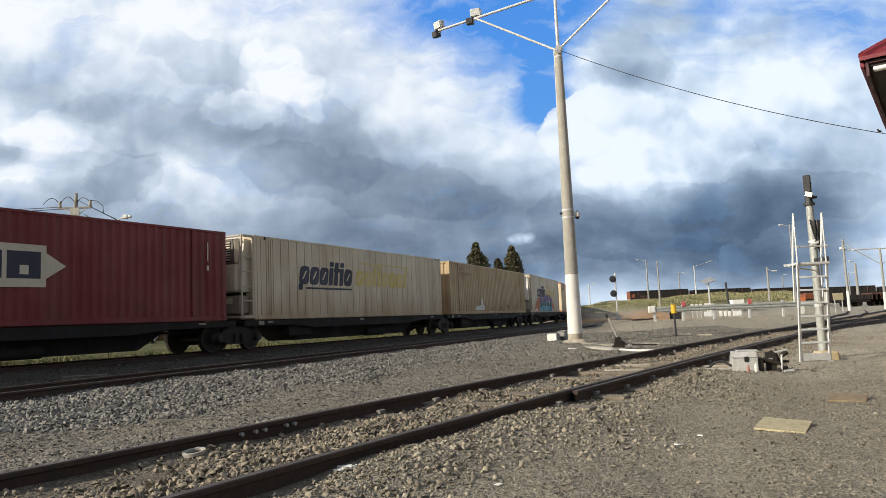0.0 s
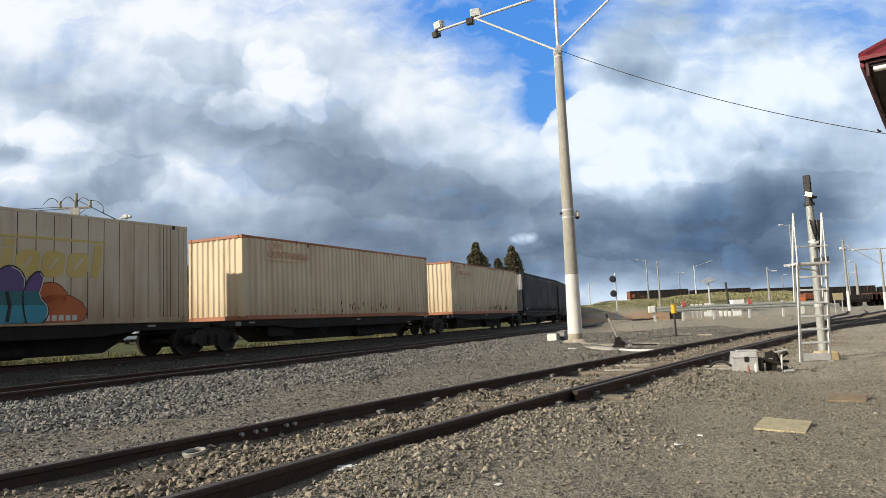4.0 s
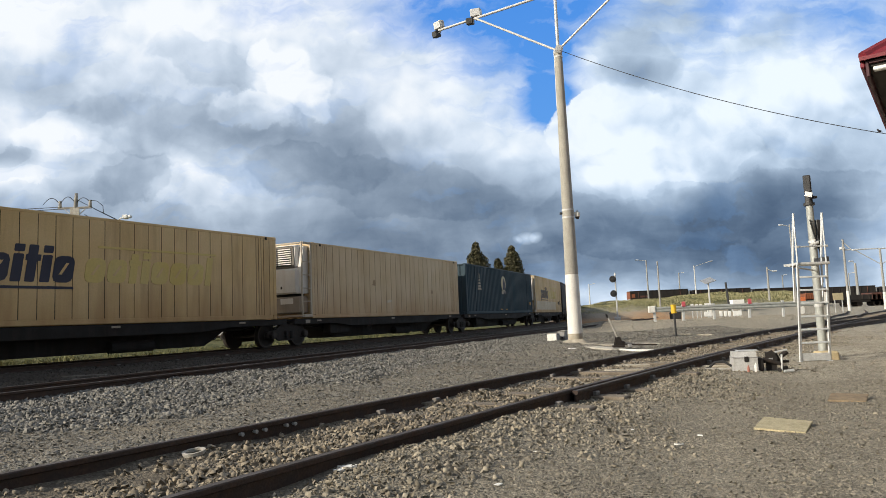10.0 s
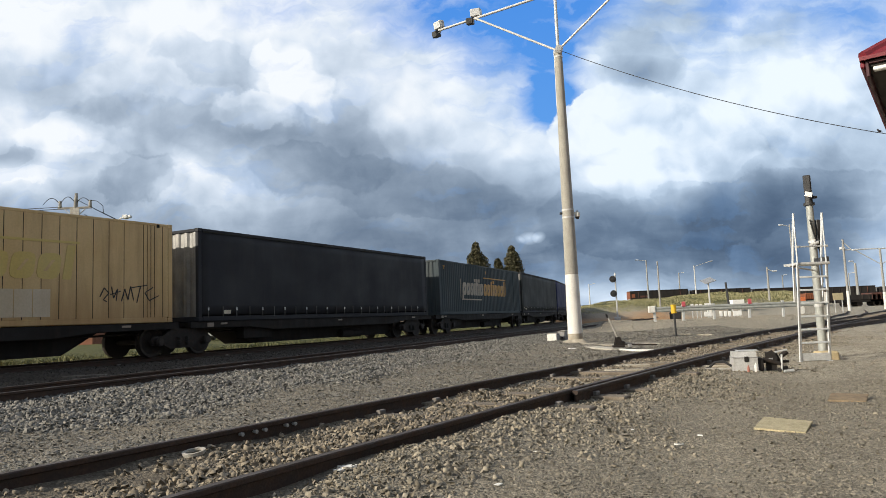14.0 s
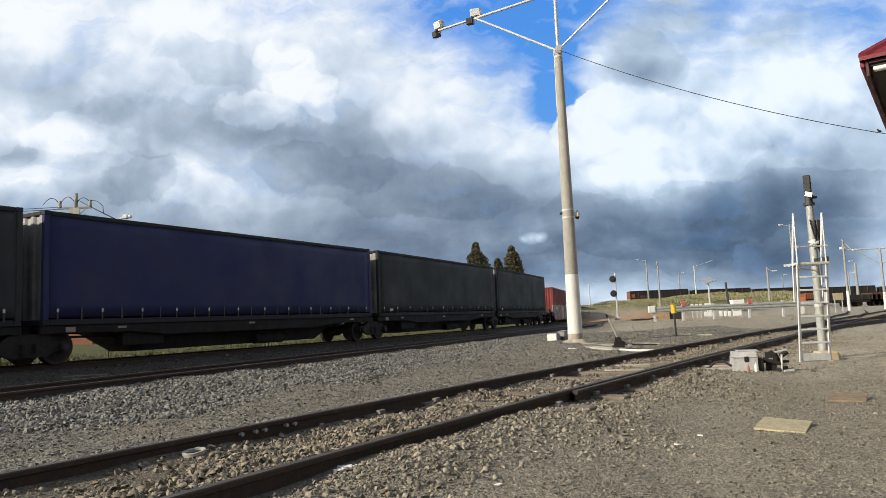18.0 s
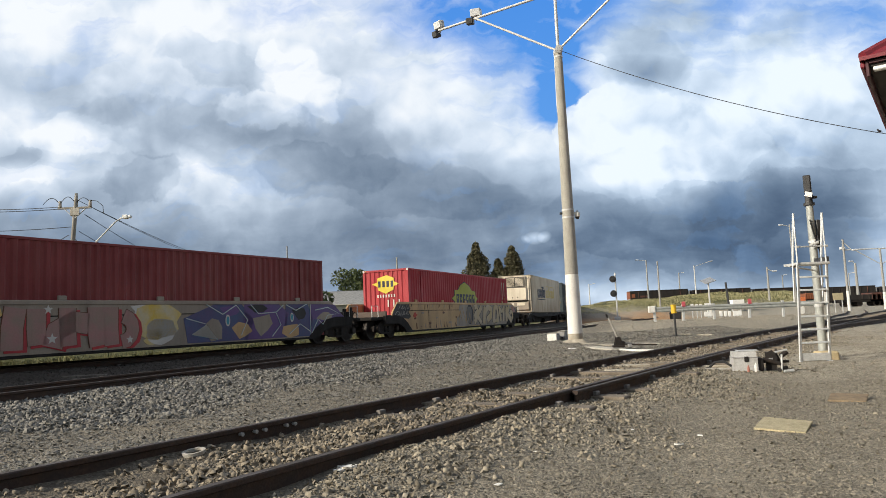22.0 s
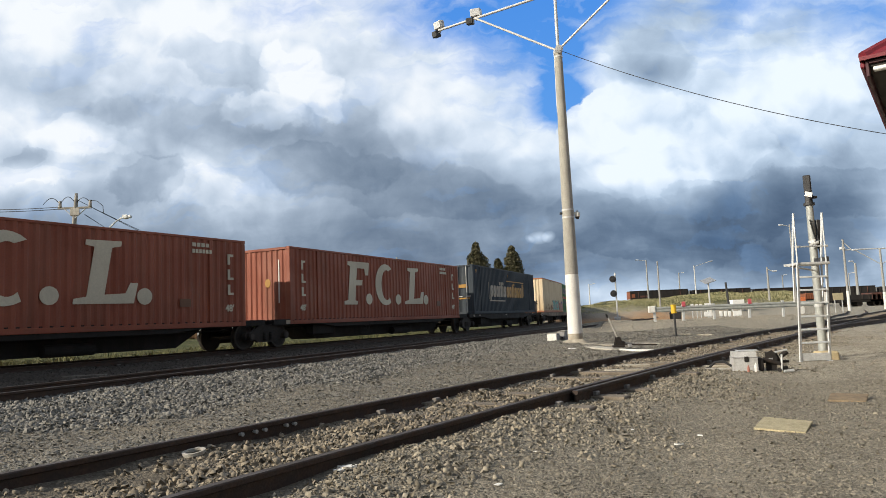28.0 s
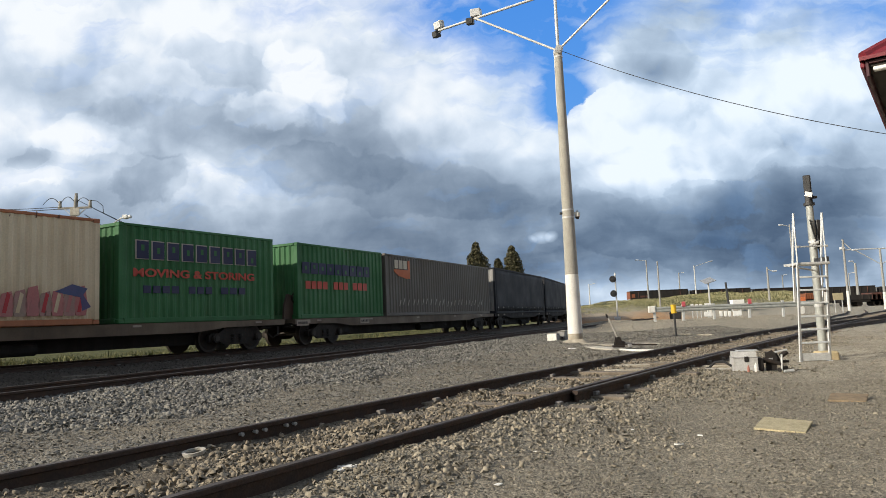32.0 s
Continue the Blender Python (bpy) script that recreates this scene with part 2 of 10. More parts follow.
BLUE = [(0.137, 0.452, 0.254, 0.175, 21.1, 1.15), (0.626, 0.425, 0.3, 0.073, -9.3, 1.0), (0.17, 0.314, 0.058, 0.05, 9.3, 0.81), (-0.018, 0.465, 0.134, 0.079, -11.9, 0.46), (-0.01, 0.351, 0.097, 0.081, 0.5, -0.38), (0.257, 0.373, 0.092, 0.048, 48.8, -0.48), (0.403, 0.419, 0.089, 0.055, 10.3, 0.35), (-0.23, 0.48, 0.106, 0.046, -3.5, 0.42), (0.532, 0.418, 0.117, 0.034, 2.8, -0.42), (0.183, 0.381, 0.055, 0.061, -6.8, 0.47), (0.305, 0.415, 0.086, 0.024, -9.5, -0.18), (0.168, 0.29, 0.06, 0.031, 1.0, 0.66), (-0.513, 0.455, 0.06, 0.040, 9.8, 0.16), (0.391, 0.372, 0.184, 0.049, 5.5, 0.15), (0.271, 0.468, 0.094, 0.045, -8.7, 0.17), (0.181, 0.339, 0.06, 0.02, -25.1, 0.44)]
CLOUD_BASE = 0.869
# firmer-edged clouds before them: places (across, up), half sizes, lean; lighter or darker by; width of the rim
CLOUD_BANKS = [
    # grey lobe under the high white
    ([(-0.327, 0.399, 0.085, 0.041, -12), (-0.277, 0.371, 0.041, 0.019, -25), (-0.386, 0.415, 0.049, 0.034, 10)], -0.062, 0.070),
    # white puffs
    ([(-0.218, 0.373, 0.057, 0.058, 15), (-0.177, 0.341, 0.049, 0.038, -30), (-0.269, 0.323, 0.077, 0.031, -8), (-0.251, 0.409, 0.031, 0.029, 0)], 0.081, 0.070),
    # broad grey mass
    ([(-0.254, 0.259, 0.17, 0.064, -14), (-0.153, 0.297, 0.058, 0.058, 0), (-0.395, 0.307, 0.17, 0.049, -6), (-0.138, 0.237, 0.073, 0.06, -20)], -0.053, 0.049),
    # dark mass
    ([(-0.115, 0.203, 0.154, 0.053, -10), (0.0, 0.181, 0.122, 0.047, -6), (-0.196, 0.227, 0.089, 0.044, -12)], -0.053, 0.049),
    # low grey lump
    ([(-0.424, 0.237, 0.05, 0.041, -8), (-0.465, 0.222, 0.057, 0.032, 0), (-0.619, 0.269, 0.039, 0.019, 0)], -0.053, 0.056),
    # low white bank
    ([(-0.532, 0.295, 0.114, 0.029, -2), (-0.593, 0.234, 0.037, 0.017, 0), (-0.345, 0.204, 0.081, 0.037, -14)], 0.053, 0.070),
    # sunlit heap
    ([(0.261, 0.262, 0.097, 0.081, 12), (0.211, 0.269, 0.054, 0.056, 40), (0.298, 0.206, 0.097, 0.049, -8), (0.407, 0.231, 0.081, 0.06, 10), (0.238, 0.306, 0.042, 0.038, 30)], 0.045, 0.042),
    # second heap
    ([(0.517, 0.251, 0.122, 0.081, 18), (0.604, 0.294, 0.105, 0.068, 20), (0.463, 0.3, 0.073, 0.047, 30)], 0.015, 0.056),
    # grey folds of the heaps
    ([(0.365, 0.251, 0.050, 0.042, -30), (0.345, 0.215, 0.060, 0.030, 10), (0.255, 0.235, 0.05, 0.022, 5), (0.47, 0.245, 0.06, 0.035, 20)], -0.075, 0.150),
    # grey cap
    ([(0.301, 0.368, 0.063, 0.053, -20), (0.345, 0.34, 0.045, 0.041, -35), (0.269, 0.395, 0.041, 0.034, 0)], -0.040, 0.070),
    # slate base
    ([(0.308, 0.114, 0.187, 0.050, 0), (0.424, 0.134, 0.13, 0.048, 6), (0.549, 0.153, 0.138, 0.048, 6), (0.211, 0.139, 0.089, 0.037, -4), (0.36, 0.161, 0.049, 0.02, -6)], -0.056, 0.042),
]
HEAP_BANK = 6           # the sunlit heap that stands against the blue


def cloud_material():
    m = bpy.data.materials.new("cloudy_sky")
    m.use_nodes = True
    n, l = m.node_tree.nodes, m.node_tree.links
    n.remove(n["Principled BSDF"])
    tc = n.new("ShaderNodeTexCoord").outputs["Object"]
    sep = n.new("ShaderNodeSeparateXYZ")
    l.new(tc, sep.inputs[0])

    def math2(op, a, b=0.0, c=None):
        x = n.new("ShaderNodeMath")
        x.operation = op
        for i, v in enumerate((a, b, c)):
            if isinstance(v, bpy.types.NodeSocket):
                l.new(v, x.inputs[i])
            elif v is not None:
                x.inputs[i].default_value = v
        return x.outputs[0]

    com = n.new("ShaderNodeCombineXYZ")
    com_u = math2("DIVIDE", sep.outputs[0], sep.outputs[1])
    l.new(com_u, com.inputs[0])
    com_v = math2("DIVIDE", sep.outputs[2], sep.outputs[1])
    l.new(com_v, com.inputs[1])
    plain = com.outputs[0]

    def warped(src, scale, detail, rough, amount):
        """Pushes places about by noise, so that edges turn ragged."""
        t = n.new("ShaderNodeTexNoise")
        t.inputs["Scale"].default_value, t.inputs["Detail"].default_value = scale, detail
        t.inputs["Roughness"].default_value = rough
        l.new(plain, t.inputs["Vector"])
        off = n.new("ShaderNodeVectorMath")
        off.operation = "MULTIPLY_ADD"
        l.new(t.outputs["Color"], off.inputs[0])
        off.inputs[1].default_value = (amount, amount, 0)
        off.inputs[2].default_value = (-amount / 2, -amount / 2, 0)
        add = n.new("ShaderNodeVectorMath")
        l.new(src, add.inputs[0])
        l.new(off.outputs[0], add.inputs[1])
        return add.outputs[0]

    soft_uv = warped(plain, 6.0, 3.0, 0.5, 0.055)
    uv = warped(warped(plain, 7.5, 2.0, 0.5, 0.07), 19.0, 5.0, 0.58, 0.060)

    def cell(u, v, ru, rv, lean, src):
        mp = n.new("ShaderNodeMapping")
        mp.vector_type = "TEXTURE"
        mp.inputs["Location"].default_value = (u, v, 0)
        mp.inputs["Rotation"].default_value = (0, 0, radians(lean))
        mp.inputs["Scale"].default_value = (ru, rv, 1)
        l.new(src, mp.inputs["Vector"])
        gr = n.new("ShaderNodeTexGradient")
        gr.gradient_type = "SPHERICAL"
        l.new(mp.outputs[0], gr.inputs[0])
        return gr.outputs["Fac"]

    def masses(rows, src=None):
        total = None
        for u, v, ru, rv, lean, w in rows:
            s = math2("POWER", cell(u, v, ru, rv, lean, src or soft_uv), 0.85)
            total = math2("MULTIPLY_ADD", s, w, total if total is not None else 0.0)
        return total

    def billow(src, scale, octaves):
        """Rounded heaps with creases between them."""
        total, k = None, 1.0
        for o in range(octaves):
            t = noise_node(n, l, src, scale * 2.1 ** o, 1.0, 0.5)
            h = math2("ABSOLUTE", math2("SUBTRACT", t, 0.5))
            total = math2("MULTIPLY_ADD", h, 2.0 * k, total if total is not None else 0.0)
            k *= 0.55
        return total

    light = math2("ADD", math2("ADD", masses(CLOUD_WEST), masses(CLOUD_MIDWEST)), math2("ADD", masses(CLOUD_MIDEAST), masses(CLOUD_EAST)))
    light = math2("ADD", light, CLOUD_BASE)
    crest = None
    for i, (rows, delta, width) in enumerate(CLOUD_BANKS):
        s = None
        for row in rows:
            c = cell(*row, uv)
            s = c if s is None else math2("SMOOTH_MAX", s, c, 0.12)
        edge = n.new("ShaderNodeMapRange")
        edge.interpolation_type = "SMOOTHSTEP"
        edge.inputs["From Min"].default_value, edge.inputs["From Max"].default_value = 0.06, 0.06 + width * 2.6
        l.new(s, edge.inputs["Value"])
        light = math2("ADD", light, math2("MULTIPLY", edge.outputs[0], delta))
        if i == HEAP_BANK:
            crest = edge.outputs[0]
    fb = noise_node(n, l, soft_uv, 8.0, 5.0, 0.50)
    light = math2("ADD", light, math2("MULTIPLY", math2("SUBTRACT", fb, 0.5), 0.20))
    wisp = noise_node(n, l, uv, 26.0, 5.0, 0.60)
    light = math2("ADD", light, math2("MULTIPLY", math2("SUBTRACT", wisp, 0.5), 0.15))
    # long flat layers low over the land
    layers = noise_node(n, l, soft_uv, 7.0, 5.0, 0.55, (0.8, 3.6, 1.0))
    low = ramp(n, l, com_v, 0.24, 0.08)
    light = math2("ADD", light, math2("MULTIPLY", math2("SUBTRACT", layers, 0.5), math2("MULTIPLY", low, 0.34)))
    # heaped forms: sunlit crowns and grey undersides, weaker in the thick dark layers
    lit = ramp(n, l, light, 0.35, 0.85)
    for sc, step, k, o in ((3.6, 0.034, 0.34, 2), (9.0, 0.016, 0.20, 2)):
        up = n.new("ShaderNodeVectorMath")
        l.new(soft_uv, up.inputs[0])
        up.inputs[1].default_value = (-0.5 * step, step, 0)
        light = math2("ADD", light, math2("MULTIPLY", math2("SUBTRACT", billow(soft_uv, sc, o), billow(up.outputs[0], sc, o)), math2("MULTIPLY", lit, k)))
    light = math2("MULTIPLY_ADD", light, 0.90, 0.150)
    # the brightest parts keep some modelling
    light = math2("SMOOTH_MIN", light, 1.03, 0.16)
    cr = n.new("ShaderNodeValToRGB")
    e = cr.color_ramp.elements
    e[0].position, e[0].color = 0.30, (0.063, 0.093, 0.151, 1)
    e[1].position, e[1].color = 1.0, (0.94, 0.967, 0.996, 1)
    for p, c in ((0.40, (0.092, 0.135, 0.205, 1)), (0.50, (0.154, 0.21, 0.293, 1)), (0.60, (0.249, 0.316, 0.41, 1)), (0.70, (0.373, 0.452, 0.558, 1)), (0.80, (0.529, 0.618, 0.732, 1)), (0.90, (0.713, 0.791, 0.893, 1))):
        x = e.new(p)
        x.color = c
    l.new(light, cr.inputs[0])
    grey = mixc(n, l, ramp(n, l, com_u, -0.05, 0.30), mixc(n, l, 1.0, cr.outputs[0], (0.985, 1.0, 1.015), "MULTIPLY"), mixc(n, l, 1.0, cr.outputs[0], (0.93, 1.0, 1.06), "MULTIPLY"))
    # thin white veils drawn out across the blue
    veil = noise_node(n, l, uv, 9.0, 6.0, 0.55, (0.7, 2.6, 1.0))
    hole = math2("ADD", masses(BLUE), math2("MULTIPLY", math2("SUBTRACT", fb, 0.50), 0.55))
    hole = math2("SUBTRACT", hole, math2("MULTIPLY", crest, 0.9))
    hole = ramp(n, l, math2("SUBTRACT", hole, math2("MULTIPLY", ramp(n, l, veil, 0.42, 0.74), 0.52)), -0.05, 0.86)
    blue = mixc(n, l, ramp(n, l, sep.outputs[2], 300.0, 1300.0), (0.15, 0.40, 0.86), (0.060, 0.262, 0.79))
    col = mixc(n, l, hole, grey, blue)
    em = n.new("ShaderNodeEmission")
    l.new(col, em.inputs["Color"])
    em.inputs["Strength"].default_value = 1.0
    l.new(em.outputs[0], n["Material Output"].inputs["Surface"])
    return m


def sky_backdrop():
    g, R = Geo(), 2600.0
    na, ne = 44, 20
    for j in range(ne + 1):
        el = radians(-3 + 53 * j / ne)
        for i in range(na + 1):
            az = radians(-64 + 128 * i / na)
            g.v.append((R * math.sin(az) * math.cos(el), R * math.cos(az) * math.cos(el), R * math.sin(el)))
    for j in range(ne):
        for i in range(na):
            k = j * (na + 1) + i
            g.f.append((k, k + 1, k + na + 2, k + na + 1))
            g.s.append(0)
    return solo("backdrop", g, cloud_material(), "broken white and slate grey clouds with gaps of blue sky", "sky", pose(0, 0, EYE_Z), kind="structure")


BACKDROP = sky_backdrop()


# ------------------------------------------------------------------ lines of the tracks
PHI = 0.5523            # heading of the train's line where it is straight, clockwise from +Y
SIDE_D = 17.737         # from the eye to the side of the train
CURVE_S, CURVE_R, CURVE_MAX = 4.07, 217.4, radians(66)
RAIL_TRAIN, RAIL_MID, RAIL_NEAR = 0.27, 0.24, 0.19


def train_line(s, off=1.25):
    """Place and heading at s metres along the side of the train; off: metres farther from the eye."""
    u = Vector((math.sin(PHI), math.cos(PHI)))
    nv = Vector((-math.cos(PHI), math.sin(PHI)))
    if s <= CURVE_S:
        return u * s + nv * (SIDE_D + off), PHI
    c = u * CURVE_S + nv * (SIDE_D + CURVE_R)
    th = min((s - CURVE_S) / CURVE_R, CURVE_MAX)
    ph = PHI - th
    p = c - Vector((-math.cos(ph), math.sin(ph))) * (CURVE_R - off)
    rest = s - CURVE_S - th * CURVE_R
    return p + Vector((math.sin(ph), math.cos(ph))) * max(rest, 0.0), ph


def bent_line(p, heading, turn, s0, s1, step=0.5):
    """Points along a line through p whose heading (degrees) is heading + turn(s)."""
    out = []
    for sgn in (-1, 1):
        x, y, s, pts = p[0], p[1], 0.0, []
        end = s0 if sgn < 0 else s1
        while (s > end) if sgn < 0 else (s < end):
            a = radians(heading + turn(s))
            x, y, s = x + sgn * step * math.sin(a), y + sgn * step * math.cos(a), s + sgn * step
            pts.append((x, y, a))
        out = (pts[::-1] + [(p[0], p[1], radians(heading))]) if sgn < 0 else out + pts
    return out


NEAR_LINE = bent_line((1.50, 9.36), 34.5, lambda s: max(0.42 * s, -4.5) if s < 0 else min(0.1 * s, 1.7), -24, 90)
MID_LINE = bent_line((-4.25, 16.45), 23.4, lambda s: 0.0, -45, 110)
TRAIN_LINE = []
_s = -70.0
while _s < 190:
    _p, _h = train_line(_s)
    TRAIN_LINE.append((_p.x, _p.y, _h))
    _s += 1.0


def dist_to(line, X, Y):
    """Distance of many places from a line, and on which side they lie (positive: right of it)."""
    L = np.array([(a, b) for a, b, _ in line])
    best = np.full(X.shape, 1e9)
    side = np.zeros(X.shape)
    for (ax, ay), (bx, by) in zip(L[:-1], L[1:]):
        dx, dy = bx - ax, by - ay
        ll = math.hypot(dx, dy)
        t = np.clip(((X - ax) * dx + (Y - ay) * dy) / ll ** 2, 0, 1)
        d = np.hypot(X - ax - t * dx, Y - ay - t * dy)
        s = ((X - ax) * dy - (Y - ay) * dx) / ll
        m = d < best
        best = np.where(m, d, best)
        side = np.where(m, np.sign(s), side)
    return best, side


def sstep(a, b, x):
    t = np.clip((x - a) / (b - a), 0, 1)
    return t * t * (3 - 2 * t)


def height(X, Y):
    """The lie of the ground: flat yard, low ballast beds, a grassy bank far off."""
    X, Y = np.asarray(X, float), np.asarray(Y, float)
    z = np.zeros(X.shape)
    near = (np.abs(X) < 220) & (Y > -90) & (Y < 260)
    if near.any():
        xs, ys = X[near], Y[near]
        d0, sn = dist_to(NEAR_LINE[::3], xs, ys)
        d1 = dist_to(MID_LINE[::6], xs, ys)[0]
        d2, sd = dist_to(TRAIN_LINE[::3], xs, ys)
        h = (0.108 - 0.063 * sstep(5.2, 8.5, ys)) * (1 - sstep(0.95, 2.3, d0))
        # worn hollow along the inner side of the far siding rail
        h = h - 0.052 * (1 - sstep(5.6, 7.6, ys)) * sstep(-0.95, -0.72, d0 * sn) * (1 - sstep(-0.35, 0.45, d0 * sn))
        h = np.maximum(h, 0.10 * (1 - sstep(1.3, 3.0, d1)))
        h = np.maximum(h, 0.12 * (1 - sstep(1.5, 3.2, d2)))
        z[near] = h
    across = 100 * X / np.maximum(Y, 1.0)
    right = sstep(48.5, 54, across)
    hill = 2.25 * sstep(76, 122, Y) * sstep(5, 19, X - 0.02 * Y) * (1 - 0.95 * right)
    hill = hill * (1 - sstep(110, 180, X)) * (1 + 0.10 * np.sin(X * 0.45) + 0.07 * np.sin(X * 0.21 + Y * 0.3) + 0.05 * np.sin(X * 1.1))
    z = z + hill + 1.0 * sstep(60, 110, Y) * sstep(20, 45, X) * (1 - 0.6 * right)
    z = z + 0.33 * sstep(33, 41, Y) * sstep(9.5, 12, X) * (1 - sstep(20, 23, X - 0.7 * (Y - 42))) * (1 - sstep(50, 62, Y))
    z = z + 1.2 * sstep(150, 400, np.hypot(X, Y))
    # the ground climbs a little towards the street beyond the train
    z = z + 0.30 * sstep(25.5, 33, Y * math.cos(1.05) - X * math.sin(1.05)) * (1 - sstep(-6, 8, X)) * (1 - sstep(150, 300, Y))
    wob = 0.018 * np.sin(X * 2.3 + 1.1 * np.sin(Y * 1.7)) + 0.014 * np.sin(Y * 3.1 + X * 1.3) + 0.012 * np.sin(5.3 * X - 2.2 * Y)
    return z + wob * (1 - sstep(20, 40, np.hypot(X, Y)))


def graded(lo, hi, fine_lo, fine_hi, step, grow=1.16):
    out = list(np.arange(fine_lo, fine_hi + 1e-6, step))
    s, x = step, fine_hi
    while x < hi:
        s *= grow
        x += s
        out.append(x)
    s, x = step, fine_lo
    while x > lo:
        s *= grow
        x -= s
        out.insert(0, x)
    return np.array(out)


def ground_material():
    m, n, l, bs = nodes_of("yard_ground")
    tc = n.new("ShaderNodeTexCoord").outputs["Object"]
    att = n.new("ShaderNodeVertexColor")
    att.layer_name = "cover"
    sep = n.new("ShaderNodeSeparateColor")
    l.new(att.outputs[0], sep.inputs[0])
    big = ramp(n, l, noise_node(n, l, tc, 0.45, 6), 0.35, 0.65)
    mid = ramp(n, l, noise_node(n, l, tc, 3.5, 6, 0.6), 0.35, 0.68)
    gritty = ramp(n, l, noise_node(n, l, tc, 38, 4, 0.7), 0.3, 0.72)
    col = mixc(n, l, big, (0.368, 0.328, 0.254), (0.314, 0.281, 0.220))
    col = mixc(n, l, mid, col, (0.255, 0.230, 0.183))
    # paler ground colour away from the siding's near end
    pale_att = n.new("ShaderNodeVertexColor")
    pale_att.layer_name = "far_pale"
    col = mixc(n, l, pale_att.outputs["Alpha"], col, mixc(n, l, mid, (0.455, 0.418, 0.340), (0.36, 0.330, 0.268)))
    # brown mud under the siding; beside it a base darkened as shade between chips
    col = mixc(n, l, att.outputs["Alpha"], col, mixc(n, l, mid, (0.205, 0.178, 0.138), (0.150, 0.130, 0.102)))
    # dark dirt bed near the main line, the train's shade partly put into its colour
    col = mixc(n, l, sep.outputs[0], col, mixc(n, l, mid, (0.108, 0.095, 0.081), (0.080, 0.070, 0.060)))
    # grass
    gm = ramp(n, l, noise_node(n, l, tc, 1.2, 7, 0.7), 0.35, 0.65)
    grass = mixc(n, l, gm, (0.062, 0.074, 0.025), (0.132, 0.126, 0.055))
    col = mixc(n, l, sep.outputs[1], col, grass)
    # orange clay
    col = mixc(n, l, sep.outputs[2], col, mixc(n, l, gm, (0.50, 0.235, 0.085), (0.36, 0.24, 0.125)))
    v = n.new("ShaderNodeMapRange")
    v.inputs["To Min"].default_value, v.inputs["To Max"].default_value = 0.70, 1.22
    l.new(gritty, v.inputs["Value"])
    col = mixc(n, l, 1.0, col, v.outputs[0], "MULTIPLY")
    # small stones pressed into the ground, each of its own shade
    jit = n.new("ShaderNodeVectorMath")
    jit.operation = "MULTIPLY_ADD"
    nz = n.new("ShaderNodeTexNoise")
    nz.inputs["Scale"].default_value = 60.0
    l.new(tc, nz.inputs["Vector"])
    l.new(nz.outputs["Color"], jit.inputs[0])
    jit.inputs[1].default_value = (0.012, 0.012, 0.012)
    l.new(tc, jit.inputs[2])
    cells = []
    for sc in (46.0, 96.0):
        vo = n.new("ShaderNodeTexVoronoi")
        vo.inputs["Scale"].default_value = sc
        l.new(jit.outputs[0], vo.inputs["Vector"])
        cells.append(vo)
        sp = n.new("ShaderNodeSeparateColor")
        l.new(vo.outputs["Color"], sp.inputs[0])
        v = n.new("ShaderNodeMapRange")
        v.inputs["To Min"].default_value, v.inputs["To Max"].default_value = 0.78, 1.22
        l.new(sp.outputs[0], v.inputs["Value"])
        col = mixc(n, l, 1.0, col, v.outputs[0], "MULTIPLY")
    l.new(col, bs.inputs["Base Color"])
    bs.inputs["Roughness"].default_value = 0.95
    bs.inputs["Specular IOR Level"].default_value = 0.2
    b = n.new("ShaderNodeBump")
    b.inputs["Strength"].default_value, b.inputs["Distance"].default_value = 0.9, 0.02
    hs = n.new("ShaderNodeMath")
    hs.operation = "MULTIPLY_ADD"
    hs.inputs[1].default_value = -0.9
    l.new(cells[0].outputs["Distance"], hs.inputs[0])
    l.new(noise_node(n, l, tc, 45, 6, 0.75), hs.inputs[2])
    l.new(hs.outputs[0], b.inputs["Height"])
    l.new(b.outputs[0], bs.inputs["Normal"])
    return m


